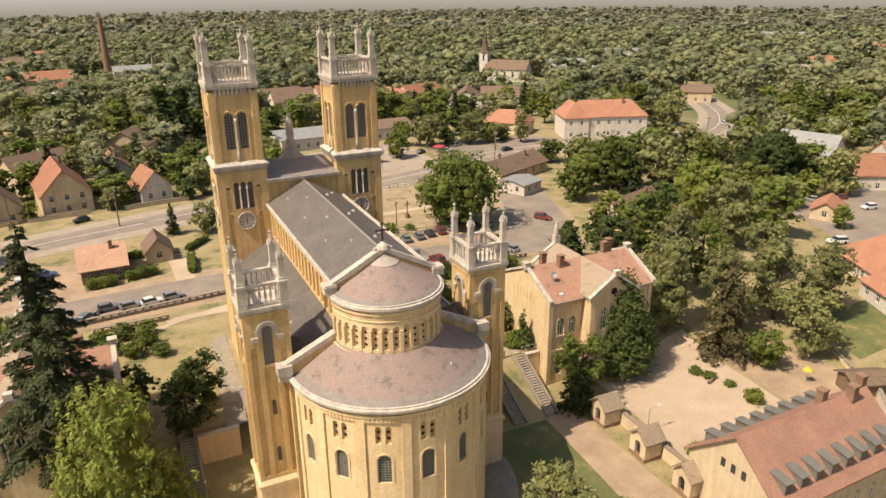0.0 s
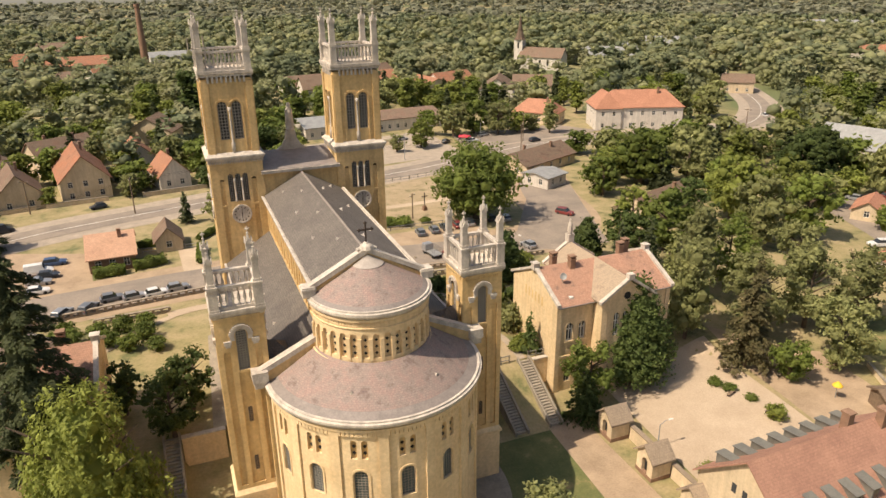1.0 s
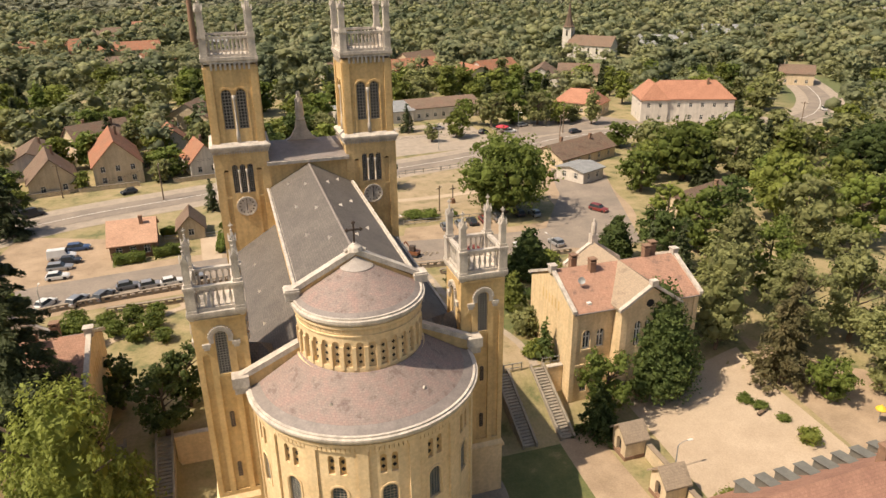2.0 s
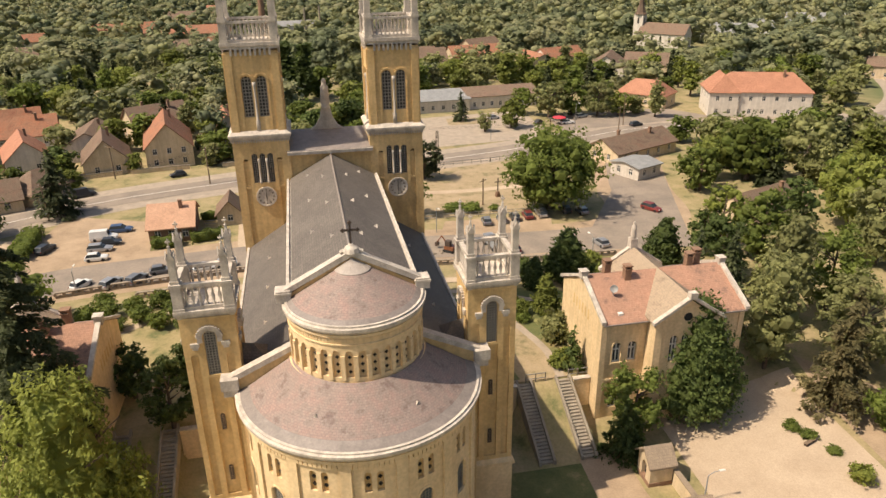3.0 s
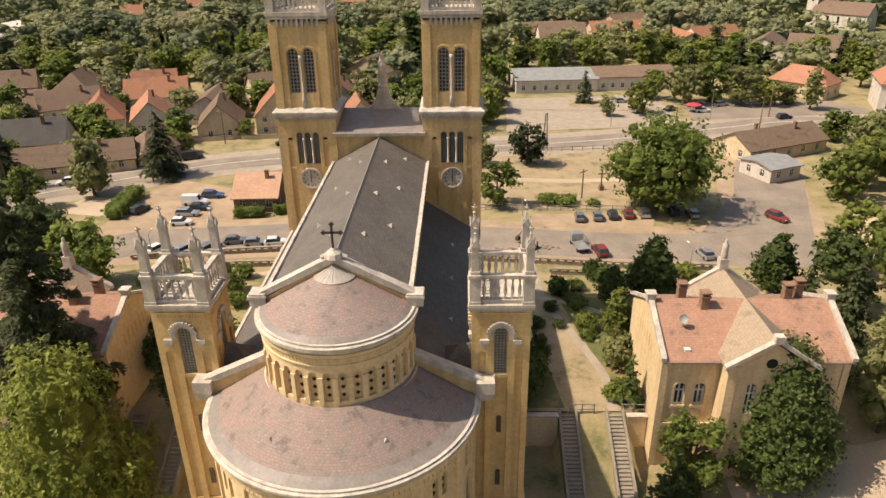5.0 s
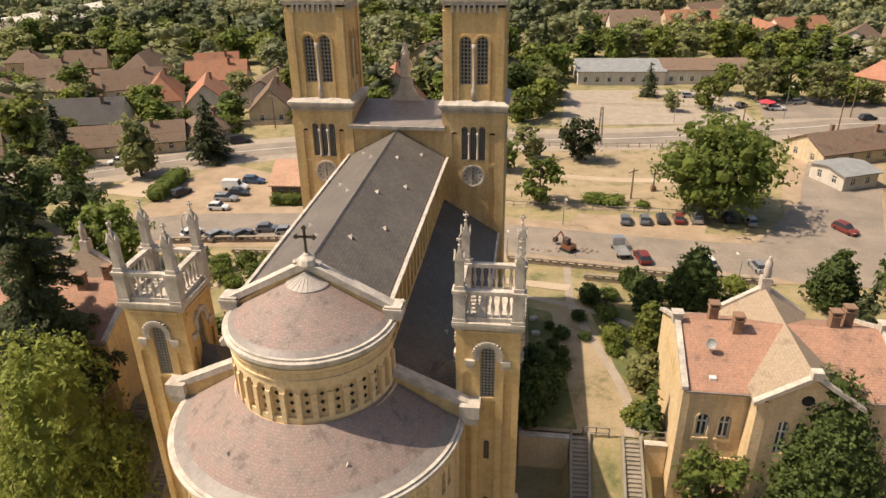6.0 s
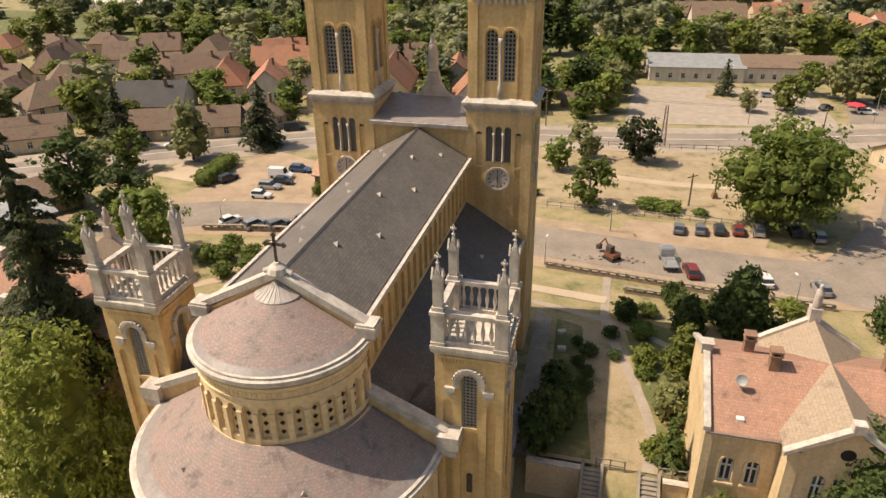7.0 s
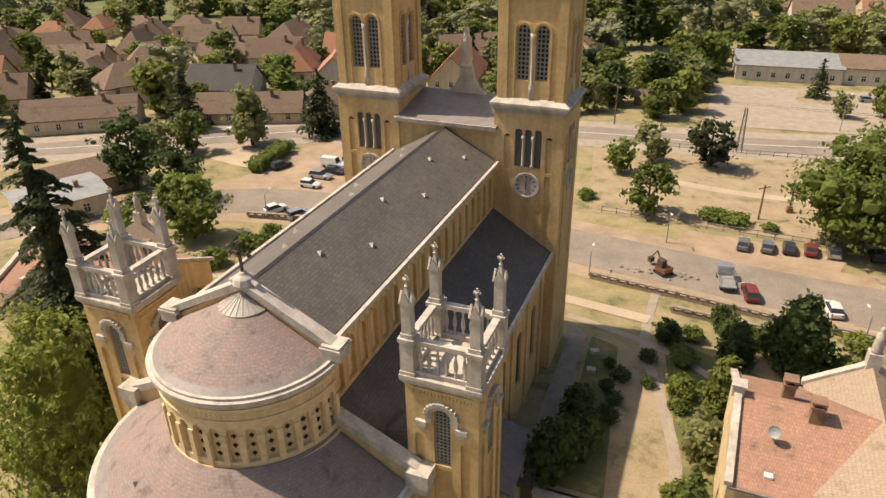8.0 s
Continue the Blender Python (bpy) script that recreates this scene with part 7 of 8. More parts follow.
for x, y, R_, lm in ((-24, 214, 5.5, 0), (-6.5, 210, 5.0, 2), (13.5, 208, 5.2, 0), (-40, 190, 4.2, 1), (-23.5, 191.5, 2.6, 2), (-5, 192.5, 3.2, 3), (14, 194, 3.2, 1), (-62, 190, 5.0, 0), (-44, 207, 5.0, 3), (22, 205, 5.5, 1), (-32, 213, 5.0, 2), (6, 215, 5.5, 3), (-70, 168, 3.6, 2), (-79, 163, 3.6, 0), (-84, 190, 4.4, 2), (-92, 184, 4.0, 0), (-66, 193, 4.6, 2), (-106, 170, 4.0, 1), (-115, 196, 4.6, 2), (-47, 180, 3.2, 0), (-34, 178, 2.8, 2), (34, 197, 4.6, 0), (39, 204, 5.2, 2), (33, 214, 6, 1), (41, 216, 5.5, 3), (38, 226, 6, 0), (36, 240, 6.5, 2), (43, 244, 6, 0)):
    tree("broad", x, y, R_ * 1.9, R_, lm, {0: "green leafy garden tree", 1: "dark green leafy garden tree", 2: "light green leafy garden tree", 3: "grey-green leafy garden tree"}[lm], "tree", 1000, 0.85, seed=1, group="trees of the town")

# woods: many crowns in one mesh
# leaf colours lifted and greyed to carry distance haze, most in the far set
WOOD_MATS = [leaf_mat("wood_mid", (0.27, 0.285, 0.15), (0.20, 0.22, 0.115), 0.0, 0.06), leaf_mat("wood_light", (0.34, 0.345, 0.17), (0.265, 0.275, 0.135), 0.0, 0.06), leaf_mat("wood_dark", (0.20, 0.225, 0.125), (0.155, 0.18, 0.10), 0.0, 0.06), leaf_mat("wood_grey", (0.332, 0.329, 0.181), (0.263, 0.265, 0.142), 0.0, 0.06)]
FAR_HAZE_MATS = [leaf_mat("far_haze_mid", (0.27, 0.275, 0.19), (0.21, 0.22, 0.15), 0.0), leaf_mat("far_haze_light", (0.33, 0.325, 0.22), (0.25, 0.25, 0.17), 0.0)]


def wood_template(seed, leaves):
    r = np.random.RandomState(seed)
    L = lobes_for(r, "broad", 10.0, 4.9, 16 if leaves > 150 else 9 if leaves > 40 else 4)
    bits = []
    pos, out = sprays(r, L, leaves, 4.9, 10.0, 0.8, 0.0, 6)
    v, f = leaf_quads(r, pos, out, 0.85 if leaves > 150 else 1.35 if leaves > 40 else 2.4, 0.6, 1.3)
    bits.append((v, np.concatenate([f[:, [0, 1, 2]], f[:, [0, 2, 3]]])))
    for l in sorted(L, key=lambda l: -l[3])[:6 if leaves > 150 else 4 if leaves > 40 else 2]:
        v, f = ICO1
        bits.append((v * (1 + r.uniform(-0.25, 0.15, (len(v), 1))) * np.array([l[3], l[3], l[4]]) * 0.85 + np.array(l[:3]), f))
    vs, fs, k = [], [], 0
    for v, f in bits:
        vs.append(v)
        fs.append(f + k)
        k += len(v)
    return np.concatenate(vs), np.concatenate(fs)


def wood(name, spots, leaves, label, mats):
    temps = [wood_template(40 + i, leaves) for i in range(4)]
    V, Fc, Mi, k = [], [], [], 0
    r = np.random.RandomState(5)
    for x, y, R_, H in spots:
        v, f = temps[r.randint(4)]
        a = r.uniform(0, 6.28)
        c, s = math.cos(a), math.sin(a)
        w = v * np.array([R_ / 4.5, R_ / 4.5, H / 10.0])
        V.append(np.stack([w[:, 0] * c - w[:, 1] * s + x, w[:, 0] * s + w[:, 1] * c + y, w[:, 2] + gz(x, y) - 0.08 * H], 1))
        Fc.append(f + k)
        Mi.append(np.full(len(f), r.randint(len(mats))))
        k += len(v)
    V, Fc = np.concatenate(V).astype(np.float32), np.concatenate(Fc).astype(np.int32)
    me = bpy.data.meshes.new(name)
    me.vertices.add(len(V))
    me.vertices.foreach_set("co", V.ravel())
    me.loops.add(len(Fc) * 3)
    me.loops.foreach_set("vertex_index", Fc.ravel())
    me.polygons.add(len(Fc))
    me.polygons.foreach_set("loop_start", np.arange(0, len(Fc) * 3, 3, dtype=np.int32))
    me.update(calc_edges=True)
    for m_ in mats:
        me.materials.append(m_)
    me.polygons.foreach_set("material_index", np.concatenate(Mi).astype(np.int32))
    me.polygons.foreach_set("use_smooth", [True] * len(Fc))
    tagged(new(name, me), label, "trees", "", "stuff")


spots, grid = [], {}
tries = 0
while len(spots) < 3200 and tries < 90000:
    tries += 1
    a, d = radians(rs.uniform(30, 150)), rs.uniform(195, 840)
    x, y = EYE0[0] + d * math.cos(a), EYE0[1] + d * math.sin(a)
    R_ = rs.choice((5.0, 6.0, 7.0, 8.5, 10.5)) * rs.uniform(0.9, 1.15)
    if x < -100 and 235 < y < 420 and rs.random() < 0.4 or (28 < x < 125 and y < 258) or (x < -45 and y < 250 and rs.random() < 0.8) or (x > 125 and y < 200 and rs.random() < 0.6) or any((x - u) ** 2 + (y - v) ** 2 < (0.7 * (R_ + w)) ** 2 for u, v, w in put):
        continue
    g = (int(x // 7), int(y // 7))
    if g in grid or not free(x, y, R_ * 0.5):
        continue
    grid[g] = 1
    spots.append((x, y, R_, min(16.0, rs.uniform(1.6, 2.3) * R_)))
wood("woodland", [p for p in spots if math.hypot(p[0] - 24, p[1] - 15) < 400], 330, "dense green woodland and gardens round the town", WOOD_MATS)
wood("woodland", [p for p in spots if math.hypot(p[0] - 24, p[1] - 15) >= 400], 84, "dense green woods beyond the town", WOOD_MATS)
spots = []
for i in range(4600):
    a, d = radians(rs.uniform(28, 152)), 800 + 850 * rs.random()
    x, y = EYE0[0] + d * math.cos(a), EYE0[1] + d * math.sin(a)
    if math.sin(x * 0.004 + y * 0.011) > 0.55:
        continue
    R_ = rs.uniform(8, 15)
    spots.append((x, y, R_, rs.uniform(11, 19)))
wood("far_woodland", spots, 24, "far hazy woods towards the horizon", FAR_HAZE_MATS)


# ---- vehicles ----
def paint(name, c, rough=0.3, metal=0.2):
    return mat(name, c, tuple(v * 0.9 for v in c), rough, 1.5, 20, 0.0, metal)


PAINTS = {"white": paint("white_car_paint", (0.75, 0.74, 0.72)), "silver": paint("silver_car_paint", (0.45, 0.45, 0.46), 0.3, 0.6), "dark": paint("dark_car_paint", (0.04, 0.045, 0.055)), "grey": paint("grey_car_paint", (0.16, 0.17, 0.19)), "red": paint("red_car_paint", (0.22, 0.045, 0.04)), "blue": paint("blue_car_paint", (0.06, 0.10, 0.20)), "orange": paint("orange_paint", (0.24, 0.10, 0.05))}
RUBBER = mat("rubber", (0.02, 0.02, 0.02), (0.03, 0.03, 0.03), 0.9, 3, 10, 0.1)
RED_CLOTH = mat("red_canvas", (0.55, 0.05, 0.07), (0.45, 0.04, 0.06), 0.8, 1, 6, 0.1)
YELLOW = mat("yellow_canvas", (0.75, 0.48, 0.04), (0.6, 0.38, 0.03), 0.8, 1, 6, 0.1)
bm = bmesh.new()
lathe(bm, [(0.2, -0.1), (0.31, -0.1), (0.33, -0.06), (0.33, 0.06), (0.31, 0.1), (0.2, 0.1)], 14)
bmesh.ops.rotate(bm, verts=bm.verts, matrix=Matrix.Rotation(math.pi / 2, 3, "X"))
TYRE = finish(bm, "tyre", RUBBER)
bm = bmesh.new()
lathe(bm, [(0.02, -0.09), (0.21, -0.09), (0.21, 0.09), (0.02, 0.09)], 12)
bmesh.ops.rotate(bm, verts=bm.verts, matrix=Matrix.Rotation(math.pi / 2, 3, "X"))
RIM = finish(bm, "rim", SHEET)


def loft(bm, sections):
    rows = [[bm.verts.new(p) for p in s] for s in sections]
    for a, b in zip(rows, rows[1:]):
        for i in range(len(a)):
            j = (i + 1) % len(a)
            bm.faces.new((a[i], a[j], b[j], b[i]))
    bm.faces.new(rows[0][::-1])
    bm.faces.new(rows[-1])


def car(x, y, rz, colour, kind="hatchback", label=""):
    L, W, H = {"hatchback": (3.9, 1.68, 1.45), "estate": (4.4, 1.75, 1.5), "van": (5.0, 1.9, 2.0)}[kind]
    c = thing("van" if kind == "van" else "car", x, y, gz(x, y) + 0.09, rz, label or f"parked {colour} {kind} car on the street", "van" if kind == "van" else "car", "parked cars")
    h, w = L / 2, W / 2
    def sec(px, z0, z1, ww):
        return [(px, -ww, z0), (px, ww, z0), (px, ww * 1.0, z1 * 0.75), (px, ww * 0.92, z1), (px, -ww * 0.92, z1), (px, -ww * 1.0, z1 * 0.75)]
    belt = 0.9 if kind != "van" else 1.05
    bm = bmesh.new()
    loft(bm, [sec(-h, 0.35, 0.75, w * 0.86), sec(-h + 0.12, 0.24, belt, w * 0.97), sec(-h * 0.5, 0.2, belt, w), sec(h * 0.3, 0.2, belt, w), sec(h * 0.62, 0.2, belt * 0.95, w), sec(h - 0.18, 0.24, 0.74, w * 0.94), sec(h, 0.35, 0.6, w * 0.8)])
    bmesh.ops.recalc_face_normals(bm, faces=bm.faces)
    bmesh.ops.bevel(bm, geom=bm.edges[:], offset=0.03, segments=1, affect="EDGES")
    part("body", bm, PAINTS[colour], c)
    back = -h + (0.1 if kind != "hatchback" else 0.25)
    a = [(back, belt - 0.03), (h * 0.42, belt - 0.03), (h * 0.12 if kind != "van" else h * 0.3, H - 0.06), (back + 0.35 if kind != "van" else back + 0.05, H - 0.06)]
    bm = bmesh.new()
    vs0, vs1 = [(px, -w * (0.93 if pz < 1.2 else 0.76), pz) for px, pz in a], [(px, w * (0.93 if pz < 1.2 else 0.76), pz) for px, pz in a]
    prism(bm, vs0, vs1)
    bmesh.ops.recalc_face_normals(bm, faces=bm.faces)
    part("cabin_glass", bm, GLASS if kind != "van" else PAINTS[colour], c)
    bm = bmesh.new()
    box(bm, a[3][0] - 0.03, a[2][0] + 0.03, -w * 0.77, w * 0.77, H - 0.08, H)
    bmesh.ops.bevel(bm, geom=bm.edges[:], offset=0.03, segments=1, affect="EDGES")
    part("roof", bm, PAINTS[colour], c)
    if kind == "van":
        bm = bmesh.new()
        p0, p1 = (h * 0.42, belt), (h * 0.3, H - 0.1)
        prism(bm, [(p0[0] + 0.02, -w * 0.85, p0[1]), (p0[0] + 0.02, w * 0.85, p0[1]), (p1[0] + 0.04, w * 0.72, p1[1]), (p1[0] + 0.04, -w * 0.72, p1[1])], [(p0[0] + 0.05, -w * 0.85, p0[1]), (p0[0] + 0.05, w * 0.85, p0[1]), (p1[0] + 0.07, w * 0.72, p1[1]), (p1[0] + 0.07, -w * 0.72, p1[1])])
        part("windscreen", bm, GLASS, c)
    for sx in (-1, 1):
        for sy in (-1, 1):
            p = (sx * L * 0.31, sy * (w - 0.1), 0.33)
            t = part("tyre", TYRE, None, c, at=p)
            part("rim", RIM, None, t)
    for sy in (-1, 1):
        bm = bmesh.new()
        box(bm, h - 0.1, h - 0.01, sy * w * 0.62 - 0.16, sy * w * 0.62 + 0.16, 0.56, 0.7)
        part("headlight", bm, FRAME_W, c)
        bm = bmesh.new()
        box(bm, -h + 0.0, -h + 0.08, sy * w * 0.74 - 0.09, sy * w * 0.74 + 0.09, 0.6, 0.85)
        part("tail_light", bm, PAINTS["red"], c)


for x, y, rz, col, kind in ((-19, 122.9, 62, "white", "hatchback"), (-14.2, 122.5, 62, "silver", "estate"), (-10.3, 123.2, 62, "grey", "estate"), (-19.2, 134.2, 2, "white", "hatchback"), (-19.6, 138.6, 0, "silver", "estate"), (-20.2, 144.4, 3, "white", "van"), (-17.9, 148.2, 0, "blue", "estate"), (-18.3, 141.5, 0, "dark", "hatchback"), (-29.6, 140.6, 70, "dark", "estate"),
                            (53.8, 136.0, 86, "grey", "hatchback"), (57.1, 136.4, 86, "grey", "hatchback"), (60.0, 137.0, 88, "dark", "hatchback"), (62.9, 137.4, 88, "red", "hatchback"), (66, 138, 90, "silver", "estate"), (74.7, 137.4, 92, "silver", "hatchback"), (71.5, 138.6, 92, "dark", "hatchback"), (54.9, 121.7, 100, "red", "estate"), (71.6, 120.3, 100, "silver", "hatchback"), (64.5, 121, 100, "white", "hatchback"),
                            (89.4, 135.6, 300, "red", "estate"), (-6.8, 126.0, 10, "grey", "hatchback"), (-3.1, 125.1, 10, "silver", "hatchback"), (0.4, 125.3, 10, "white", "hatchback"), (4.0, 126.2, 10, "silver", "hatchback"), (-12.1, 184.5, 200, "dark", "hatchback"), (108, 221, 20, "silver", "estate"), (100.6, 214, 0, "white", "estate"), (92, 216, 40, "dark", "hatchback"),
                            (135.5, 91.8, 160, "white", "estate"), (162.9, 104, 170, "white", "hatchback"), (166, 114, 160, "red", "hatchback"), (177, 128, 120, "grey", "van"), (159, 117, 120, "silver", "hatchback"), (192, 193, 10, "blue", "estate"), (222, 208, 60, "white", "estate"), (-31, 173.5, 28, "dark", "van"), (-52, 156.5, 210, "white", "estate"), (80, 226, 10, "silver", "hatchback"), (120, 206, 15, "dark", "estate")):
    car(x, y, rz, col, kind)

# flatbed truck
tk = thing("truck", 51.8, 123.8, gz(51.8, 123.8) + 0.09, 100, "small grey flatbed truck with a rack", "truck")
bm = bmesh.new()
box(bm, 0.9, 2.5, -0.95, 0.95, 0.5, 2.1)
bmesh.ops.bevel(bm, geom=bm.edges[:], offset=0.12, segments=2, affect="EDGES")
part("cab", bm, PAINTS["silver"], tk)
bm = bmesh.new()
box(bm, 2.46, 2.53, -0.8, 0.8, 1.25, 1.9)
part("windscreen", bm, GLASS, tk)
bm = bmesh.new()
box(bm, -2.6, 0.8, -1.0, 1.0, 0.75, 0.9)
part("bed", bm, SHEET, tk)
for i in range(5):
    bm = bmesh.new()
    for s in (-1, 1):
        tube(bm, (-2.5 + i * 0.8, s * 0.95, 0.9), (-2.5 + i * 0.8, s * 0.95, 2.2), 0.04, 0.04, 5)
    tube(bm, (-2.5 + i * 0.8, -0.95, 2.2), (-2.5 + i * 0.8, 0.95, 2.2), 0.04, 0.04, 5)
    part("rack_hoop", bm, SHEET, tk)
for sx in (-1.7, 1.6):
    for sy in (-0.85, 0.85):
        part("tyre", TYRE, None, tk, at=(sx, sy, 0.36))
# excavator
ex = thing("excavator", 43.7, 123.8, gz(43.7, 123.8) + 0.05, 140, "small orange-brown excavator on rubble", "excavator")
for s in (-1, 1):
    bm = bmesh.new()
    box(bm, -1.1, 1.1, s * 0.75 - 0.2, s * 0.75 + 0.2, 0, 0.55)
    bmesh.ops.bevel(bm, geom=bm.edges[:], offset=0.15, segments=2, affect="EDGES")
    part("track", bm, RUBBER, ex)
bm = bmesh.new()
box(bm, -1.0, 0.8, -0.8, 0.8, 0.55, 1.2)
part("body", bm, PAINTS["orange"], ex)
bm = bmesh.new()
box(bm, -0.4, 0.7, -0.1, 0.75, 1.2, 2.3)
bmesh.ops.bevel(bm, geom=bm.edges[:], offset=0.08, segments=1, affect="EDGES")
part("cab", bm, IRON, ex)
bm = bmesh.new()
tube(bm, (0.6, -0.4, 1.0), (1.9, -0.4, 2.6), 0.16, 0.13, 6)
tube(bm, (1.9, -0.4, 2.6), (2.9, -0.4, 1.2), 0.13, 0.1, 6)
part("arm", bm, PAINTS["orange"], ex)
bm = bmesh.new()
box(bm, 2.6, 3.2, -0.75, -0.05, 0.5, 1.2)
part("bucket", bm, IRON, ex)
rs = random.Random(3)
for i in range(26):
    bm = bmesh.new()
    bmesh.ops.create_icosphere(bm, subdivisions=1, radius=rs.uniform(0.15, 0.42))
    for v in bm.verts:
        v.co *= rs.uniform(0.7, 1.2)
    x, y = rs.uniform(36.5, 49.5), rs.uniform(122.0, 125.0)
    ob = tagged(new("rubble_stone", finish(bm, "rubble_stone", RUBBLE)), "loose brown rubble stone on the verge", "stone", "rubble beside the street")
    ob.matrix_basis = pose(x, y, gz(x, y) + 0.12)


# ---- poles, lamps, signs ----
def pole(x, y, h, arm=1.2, label="weathered wooden utility pole"):
    p = thing("utility_pole", x, y, gz(x, y), rs.uniform(0, 180), label, "pole", "utility poles")
    bm = bmesh.new()
    tube(bm, (0, 0, -0.3), (0, 0, h), 0.17, 0.11, 8)
    part("post", bm, WOOD, p)
    bm = bmesh.new()
    box(bm, -arm, arm, -0.06, 0.06, h - 0.6, h - 0.45)
    part("cross_arm", bm, WOOD, p)
    for u in (-arm + 0.1, 0, arm - 0.1):
        bm = bmesh.new()
        lathe(bm, [(0.05, h - 0.45), (0.08, h - 0.38), (0.04, h - 0.25)], 6, cx=u)
        part("insulator", bm, FRAME_W, p)


def street_lamp(x, y, h, rz):
    p = thing("street_lamp", x, y, gz(x, y), rz, "grey street lamp with a curved arm", "street lamp", "street lamps")
    bm = bmesh.new()
    tube(bm, (0, 0, 0), (0, 0, h), 0.1, 0.06, 8)
    part("post", bm, SHEET, p)
    bm = bmesh.new()
    tube(bm, (0, 0, h - 0.05), (0.7, 0, h + 0.35), 0.05, 0.04, 6)
    tube(bm, (0.7, 0, h + 0.35), (1.4, 0, h + 0.4), 0.04, 0.04, 6)
    part("arm", bm, SHEET, p)
    bm = bmesh.new()
    box(bm, 1.2, 1.9, -0.14, 0.14, h + 0.32, h + 0.46)
    bmesh.ops.bevel(bm, geom=bm.edges[:], offset=0.05, segments=1, affect="EDGES")
    part("lamp_head", bm, FRAME_W, p)


for x, y, h in ((-3.7, 176.5, 9), (-34, 158, 8), (-27, 186, 8.5), (-62, 152, 8.5), (26, 189, 9), (84, 184, 9), (116.6, 208, 9.5), (109, 195, 9), (55.9, 147, 6), (191, 186, 9), (-95, 132, 8.5)):
    pole(x, y, h)
for x, y, h, rz in ((43.1, 133.6, 5.0, -80), (-19.2, 120.8, 4, 90), (67, 113.5, 4.2, 100), (72, 200, 8, -80), (100, 206, 8, -80), (34.2, 120, 3.6, 90), (58, 60.5, 3.6, 0), (70, 226, 8, -90)):
    street_lamp(x, y, h, rz)
# lattice mast in the park
ms = thing("lattice_mast", 52.2, 179.0, gz(52.2, 179), 10, "rusty steel lattice mast beside the road", "mast")
for sx in (-1, 1):
    for sy in (-1, 1):
        bm = bmesh.new()
        tube(bm, (sx * 0.5, sy * 0.5, 0), (sx * 0.22, sy * 0.22, 9), 0.06, 0.05, 5)
        part("leg", bm, IRON, ms)
for k in range(8):
    bm = bmesh.new()
    w0, w1 = 0.5 - 0.28 * k / 8, 0.5 - 0.28 * (k + 1) / 8
    z0, z1 = 9 * k / 8, 9 * (k + 1) / 8
    for s in (-1, 1):
        tube(bm, (-w0, s * w0, z0), (w1, s * w1, z1), 0.03, 0.03, 4)
        tube(bm, (s * w0, -w0, z0), (s * w1, w1, z1), 0.03, 0.03, 4)
    part("brace", bm, IRON, ms)
# road cross in the park
rc = thing("wayside_cross", 60.5, 151.5, gz(60.5, 151.5), 10, "dark wayside cross on a brown plinth", "cross")
bm = bmesh.new()
box(bm, -0.45, 0.45, -0.45, 0.45, 0, 0.9)
box(bm, -0.35, 0.35, -0.35, 0.35, 0.9, 1.2)
part("plinth", bm, BRICK, rc)
bm = bmesh.new()
box(bm, -0.09, 0.09, -0.09, 0.09, 1.2, 4.4)
box(bm, -0.8, 0.8, -0.08, 0.08, 3.4, 3.58)
part("cross", bm, IRON, rc)
# parasols
for x, y, m_, lab, r in ((98, 214.5, RED_CLOTH, "red market parasol", 2.2), (88.0, 60.2, YELLOW, "yellow garden parasol beside the trees", 0.7)):
    p = thing("parasol", x, y, gz(x, y), 0, lab + " on a pole", "parasol")
    bm = bmesh.new()
    tube(bm, (0, 0, 0), (0, 0, 2.5), 0.05, 0.04, 6)
    part("pole", bm, SHEET, p)
    bm = bmesh.new()
    lathe(bm, [(r, 2.0), (r, 2.12), (r * 0.5, 2.45), (0.03, 2.75)], 8)
    part("canopy", bm, m_, p)


def fence(p, q, h=1.2, n=None):
    f = new("fence")
    d = Vector(q) - Vector(p)
    f.matrix_basis = Matrix.Translation((p[0], p[1], gz(*p))) @ Matrix.Rotation(math.atan2(d.y, d.x), 4, "Z")
    tagged(f, "low grey fence along the park edge", "fence", "fences")
    L = d.length
    n = n or max(2, round(L / 2.5))
    for i in range(n + 1):
        bm = bmesh.new()
        box(bm, L * i / n - 0.06, L * i / n + 0.06, -0.06, 0.06, -0.2, h)
        part("post", bm, CONCRETE, f)
    for z in (h * 0.35, h * 0.9):
        bm = bmesh.new()
        box(bm, 0, L, -0.03, 0.03, z - 0.05, z + 0.05)
        part("rail", bm, SHEET, f)


for p, q in (((36, 177), (48.5, 177.3)), ((48.7, 177.3), (66, 178.7)), ((66.2, 178.7), (84, 182)), ((32, 141.3), (44, 140.8)), ((46, 140.6), (63, 140)), ((-2, 148), (9, 146.9)), ((49.5, 79.3), (52, 79.3)), ((43.9, 79.3), (46.5, 79.3))):
    fence(p, q)
# low front walls of the houses across the main road
for p, q in (((-42, 186.5), (-26, 189.5)), ((-24, 189.7), (-10, 191)), ((-2, 190.5), (14, 193)), ((-68, 186), (-46, 189))):
    wall_run("garden_wall", p, q, -0.5, 1.0, 0.25, PLASTER_C, "low cream garden wall along the pavement", CONCRETE)

# benches and planters beside the yard
for x, y, rz in ((75.2, 66.4, 20), (77.0, 61.2, 20)):
    b = thing("bench", x, y, gz(x, y), rz, "plain wooden bench beside the yard", "bench", "yard benches")
    bm = bmesh.new()
    box(bm, -0.9, 0.9, -0.22, 0.22, 0.42, 0.48)
    part("seat", bm, WOOD, b)
    for s in (-0.7, 0.7):
        bm = bmesh.new()
        box(bm, s - 0.05, s + 0.05, -0.2, 0.2, 0, 0.42)
        part("leg", bm, IRON, b)
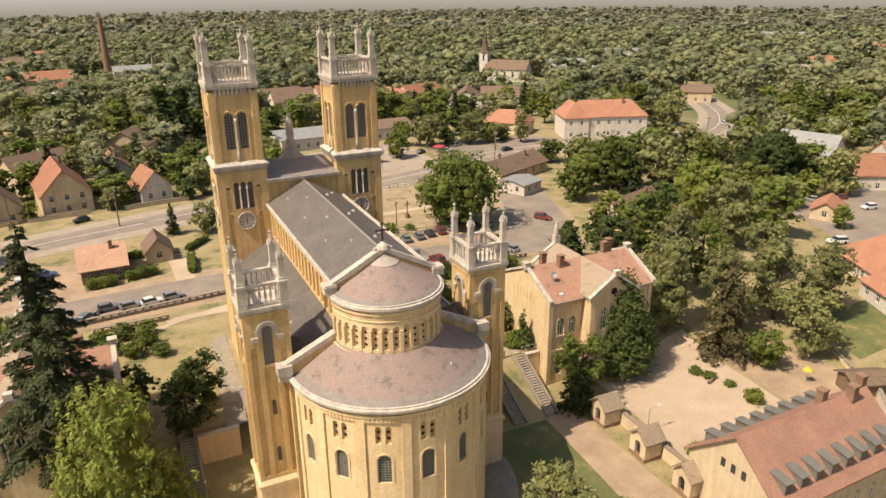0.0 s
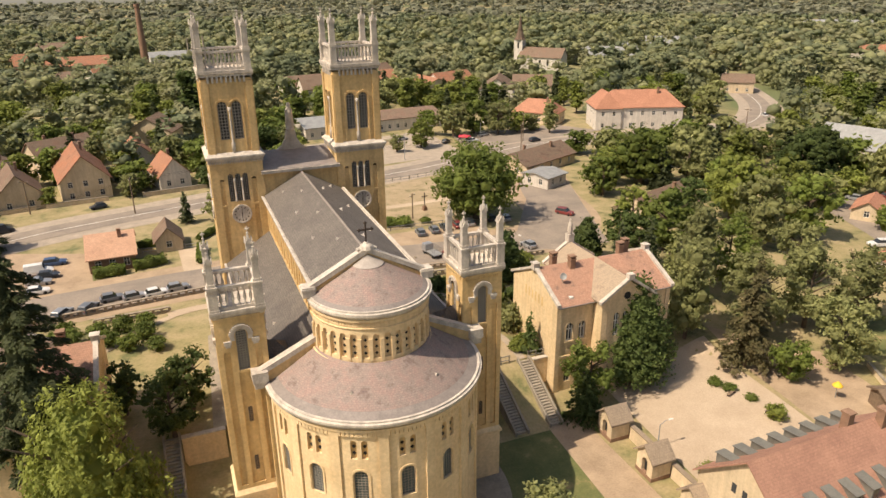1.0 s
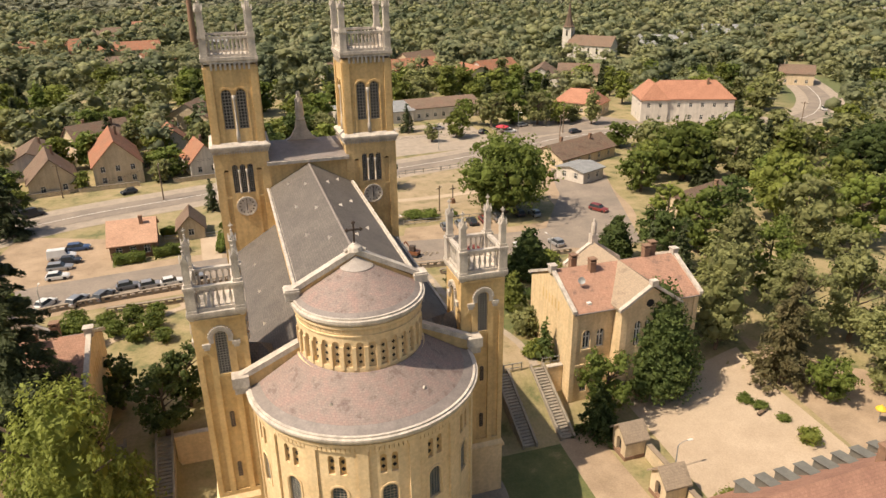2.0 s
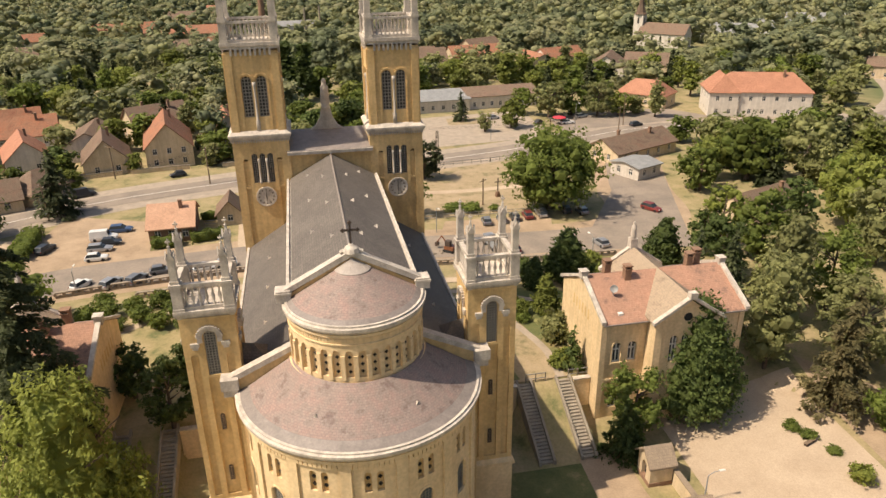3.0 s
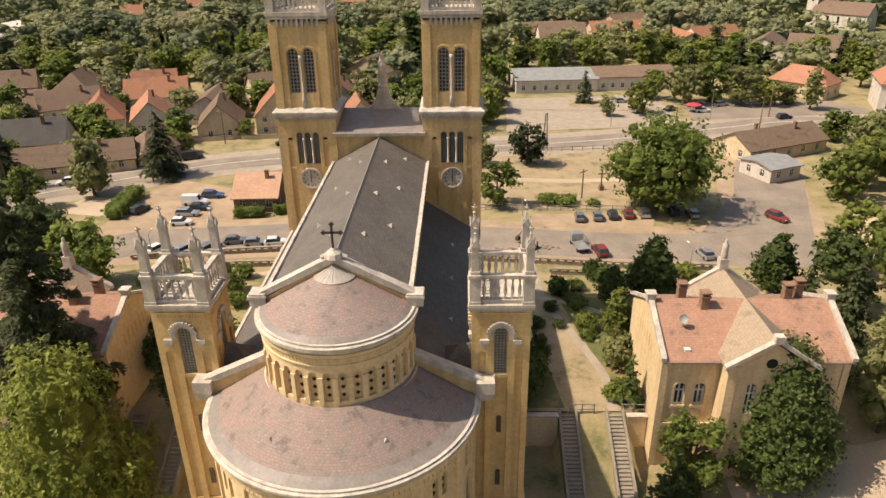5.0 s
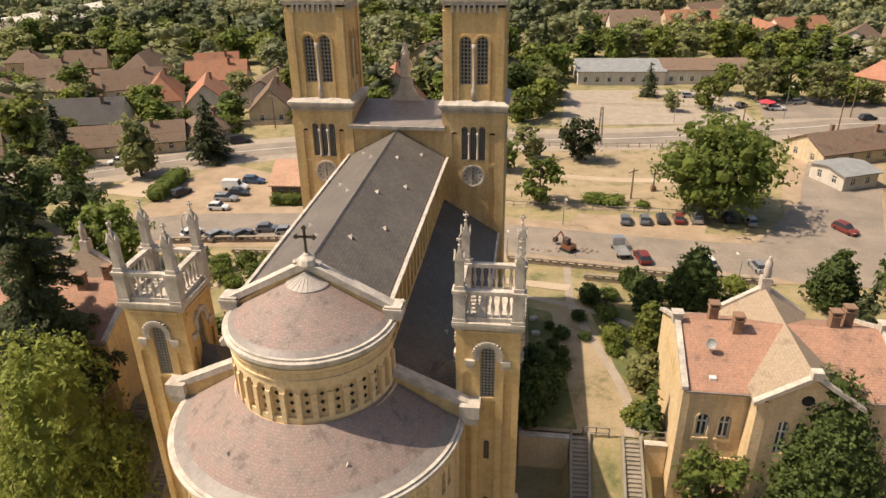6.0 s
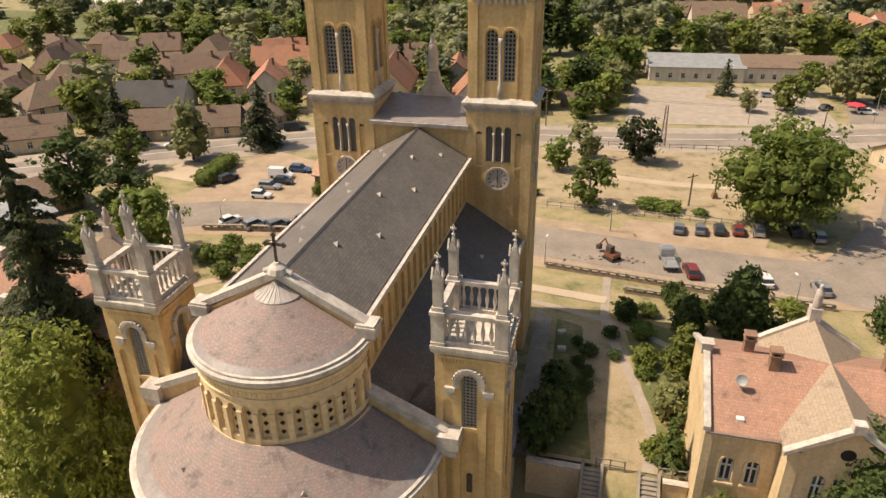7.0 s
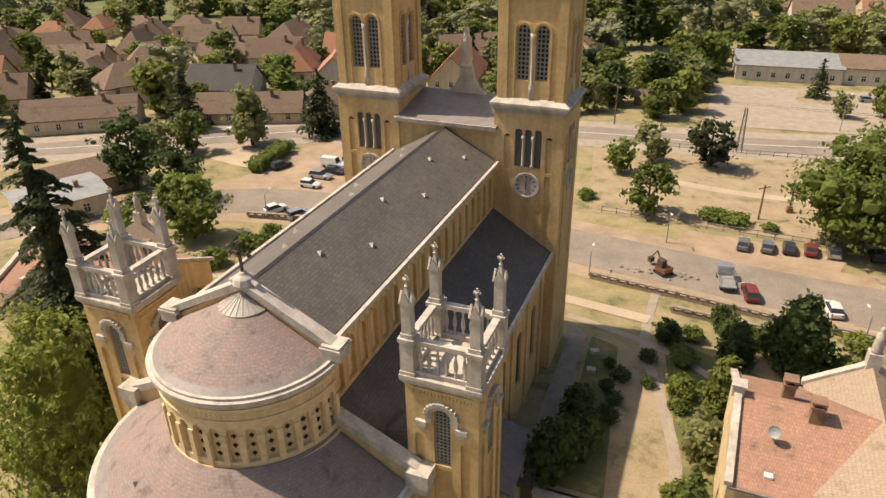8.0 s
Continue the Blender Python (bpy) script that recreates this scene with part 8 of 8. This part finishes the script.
# garden stones on the lawn
for x, y, rz in ((38.6, 100.8, 20), (38.9, 97.3, 10)):
    bm = bmesh.new()
    box(bm, -0.5, 0.5, -0.35, 0.35, -0.1, 0.5)
    bmesh.ops.bevel(bm, geom=bm.edges[:], offset=0.06, segments=1, affect="EDGES")
    ob = tagged(new("stone_block", finish(bm, "stone_block", STONE)), "pale square stone block on the lawn", "stone")
    ob.matrix_basis = pose(x, y, gz(x, y), 0, 0, rz)
# kiosks and huts by the forecourt
for x, y, rz, L in ((36, 223, 10, 5), (42, 224, 8, 4.5), (31, 208, 5, 7)):
    house(x, y, rz, L, 3.6, 2.4, 3.6, TILE_BROWN, WOOD, 0, (1, 1), 0, name="kiosk", label="small brown wooden kiosk by the road", over=0.4)

# side porches of the church
for s in (-1, 1):
    bm = bmesh.new()
    prism(bm, [(s * 10.8, 10.8, 4.9), (s * 13.9, 10.8, 4.0), (s * 13.9, 10.8, 3.75), (s * 10.8, 10.8, 4.6)], [(s * 10.8, 18.6, 4.9), (s * 13.9, 18.6, 4.0), (s * 13.9, 18.6, 3.75), (s * 10.8, 18.6, 4.6)])
    bmesh.ops.recalc_face_normals(bm, faces=bm.faces)
    part("porch_roof", bm, LEAD, church, "grey sheet-metal porch roof")
    bm = bmesh.new()
    box(bm, min(s * 13.2, s * 13.8), max(s * 13.2, s * 13.8), 10.9, 18.5, 3.2, 3.85)
    part("porch_beam", bm, STONE, church)
    for Y in (11.2, 13.6, 15.9, 18.2):
        bm = bmesh.new()
        lathe(bm, [(0.26, -4.0), (0.26, -0.6), (0.17, -0.4), (0.15, 2.7), (0.26, 3.0), (0.28, 3.2)], 8, cx=s * 13.5, cy=Y)
        part("porch_column", bm, STONE, church, smooth=True)
    bm = bmesh.new()
    box(bm, min(s * 10.6, s * 13.7), max(s * 10.6, s * 13.7), 10.9, 14.8, -4.2, 0.9)
    part("porch_base", bm, OCHRE_PALE, church)
# overhead wires along the main road
def wire(p, q, sag=0.9):
    cu = bpy.data.curves.new("wire", "CURVE")
    cu.dimensions, cu.bevel_depth, cu.bevel_resolution = "3D", 0.02, 0
    sp_ = cu.splines.new("POLY")
    sp_.points.add(10)
    for i in range(11):
        t = i / 10
        v = Vector(p).lerp(Vector(q), t)
        sp_.points[i].co = (v.x, v.y, v.z - sag * 4 * t * (1 - t), 1)
    cu.materials.append(IRON)
    tagged(new("wire", cu), "thin dark overhead wire between poles", "wire", "overhead wires")


POLES = [(-95, 132, 8.2), (-62, 152, 8.2), (-34, 158, 7.6), (-3.7, 176.5, 8.6), (26, 189, 8.6), (84, 184, 8.6), (109, 195, 8.6)]
for a, b in zip(POLES, POLES[1:]):
    for o in (-0.6, 0.6):
        wire((a[0], a[1] + o, a[2] + 0.05), (b[0], b[1] + o, b[2] + 0.05))
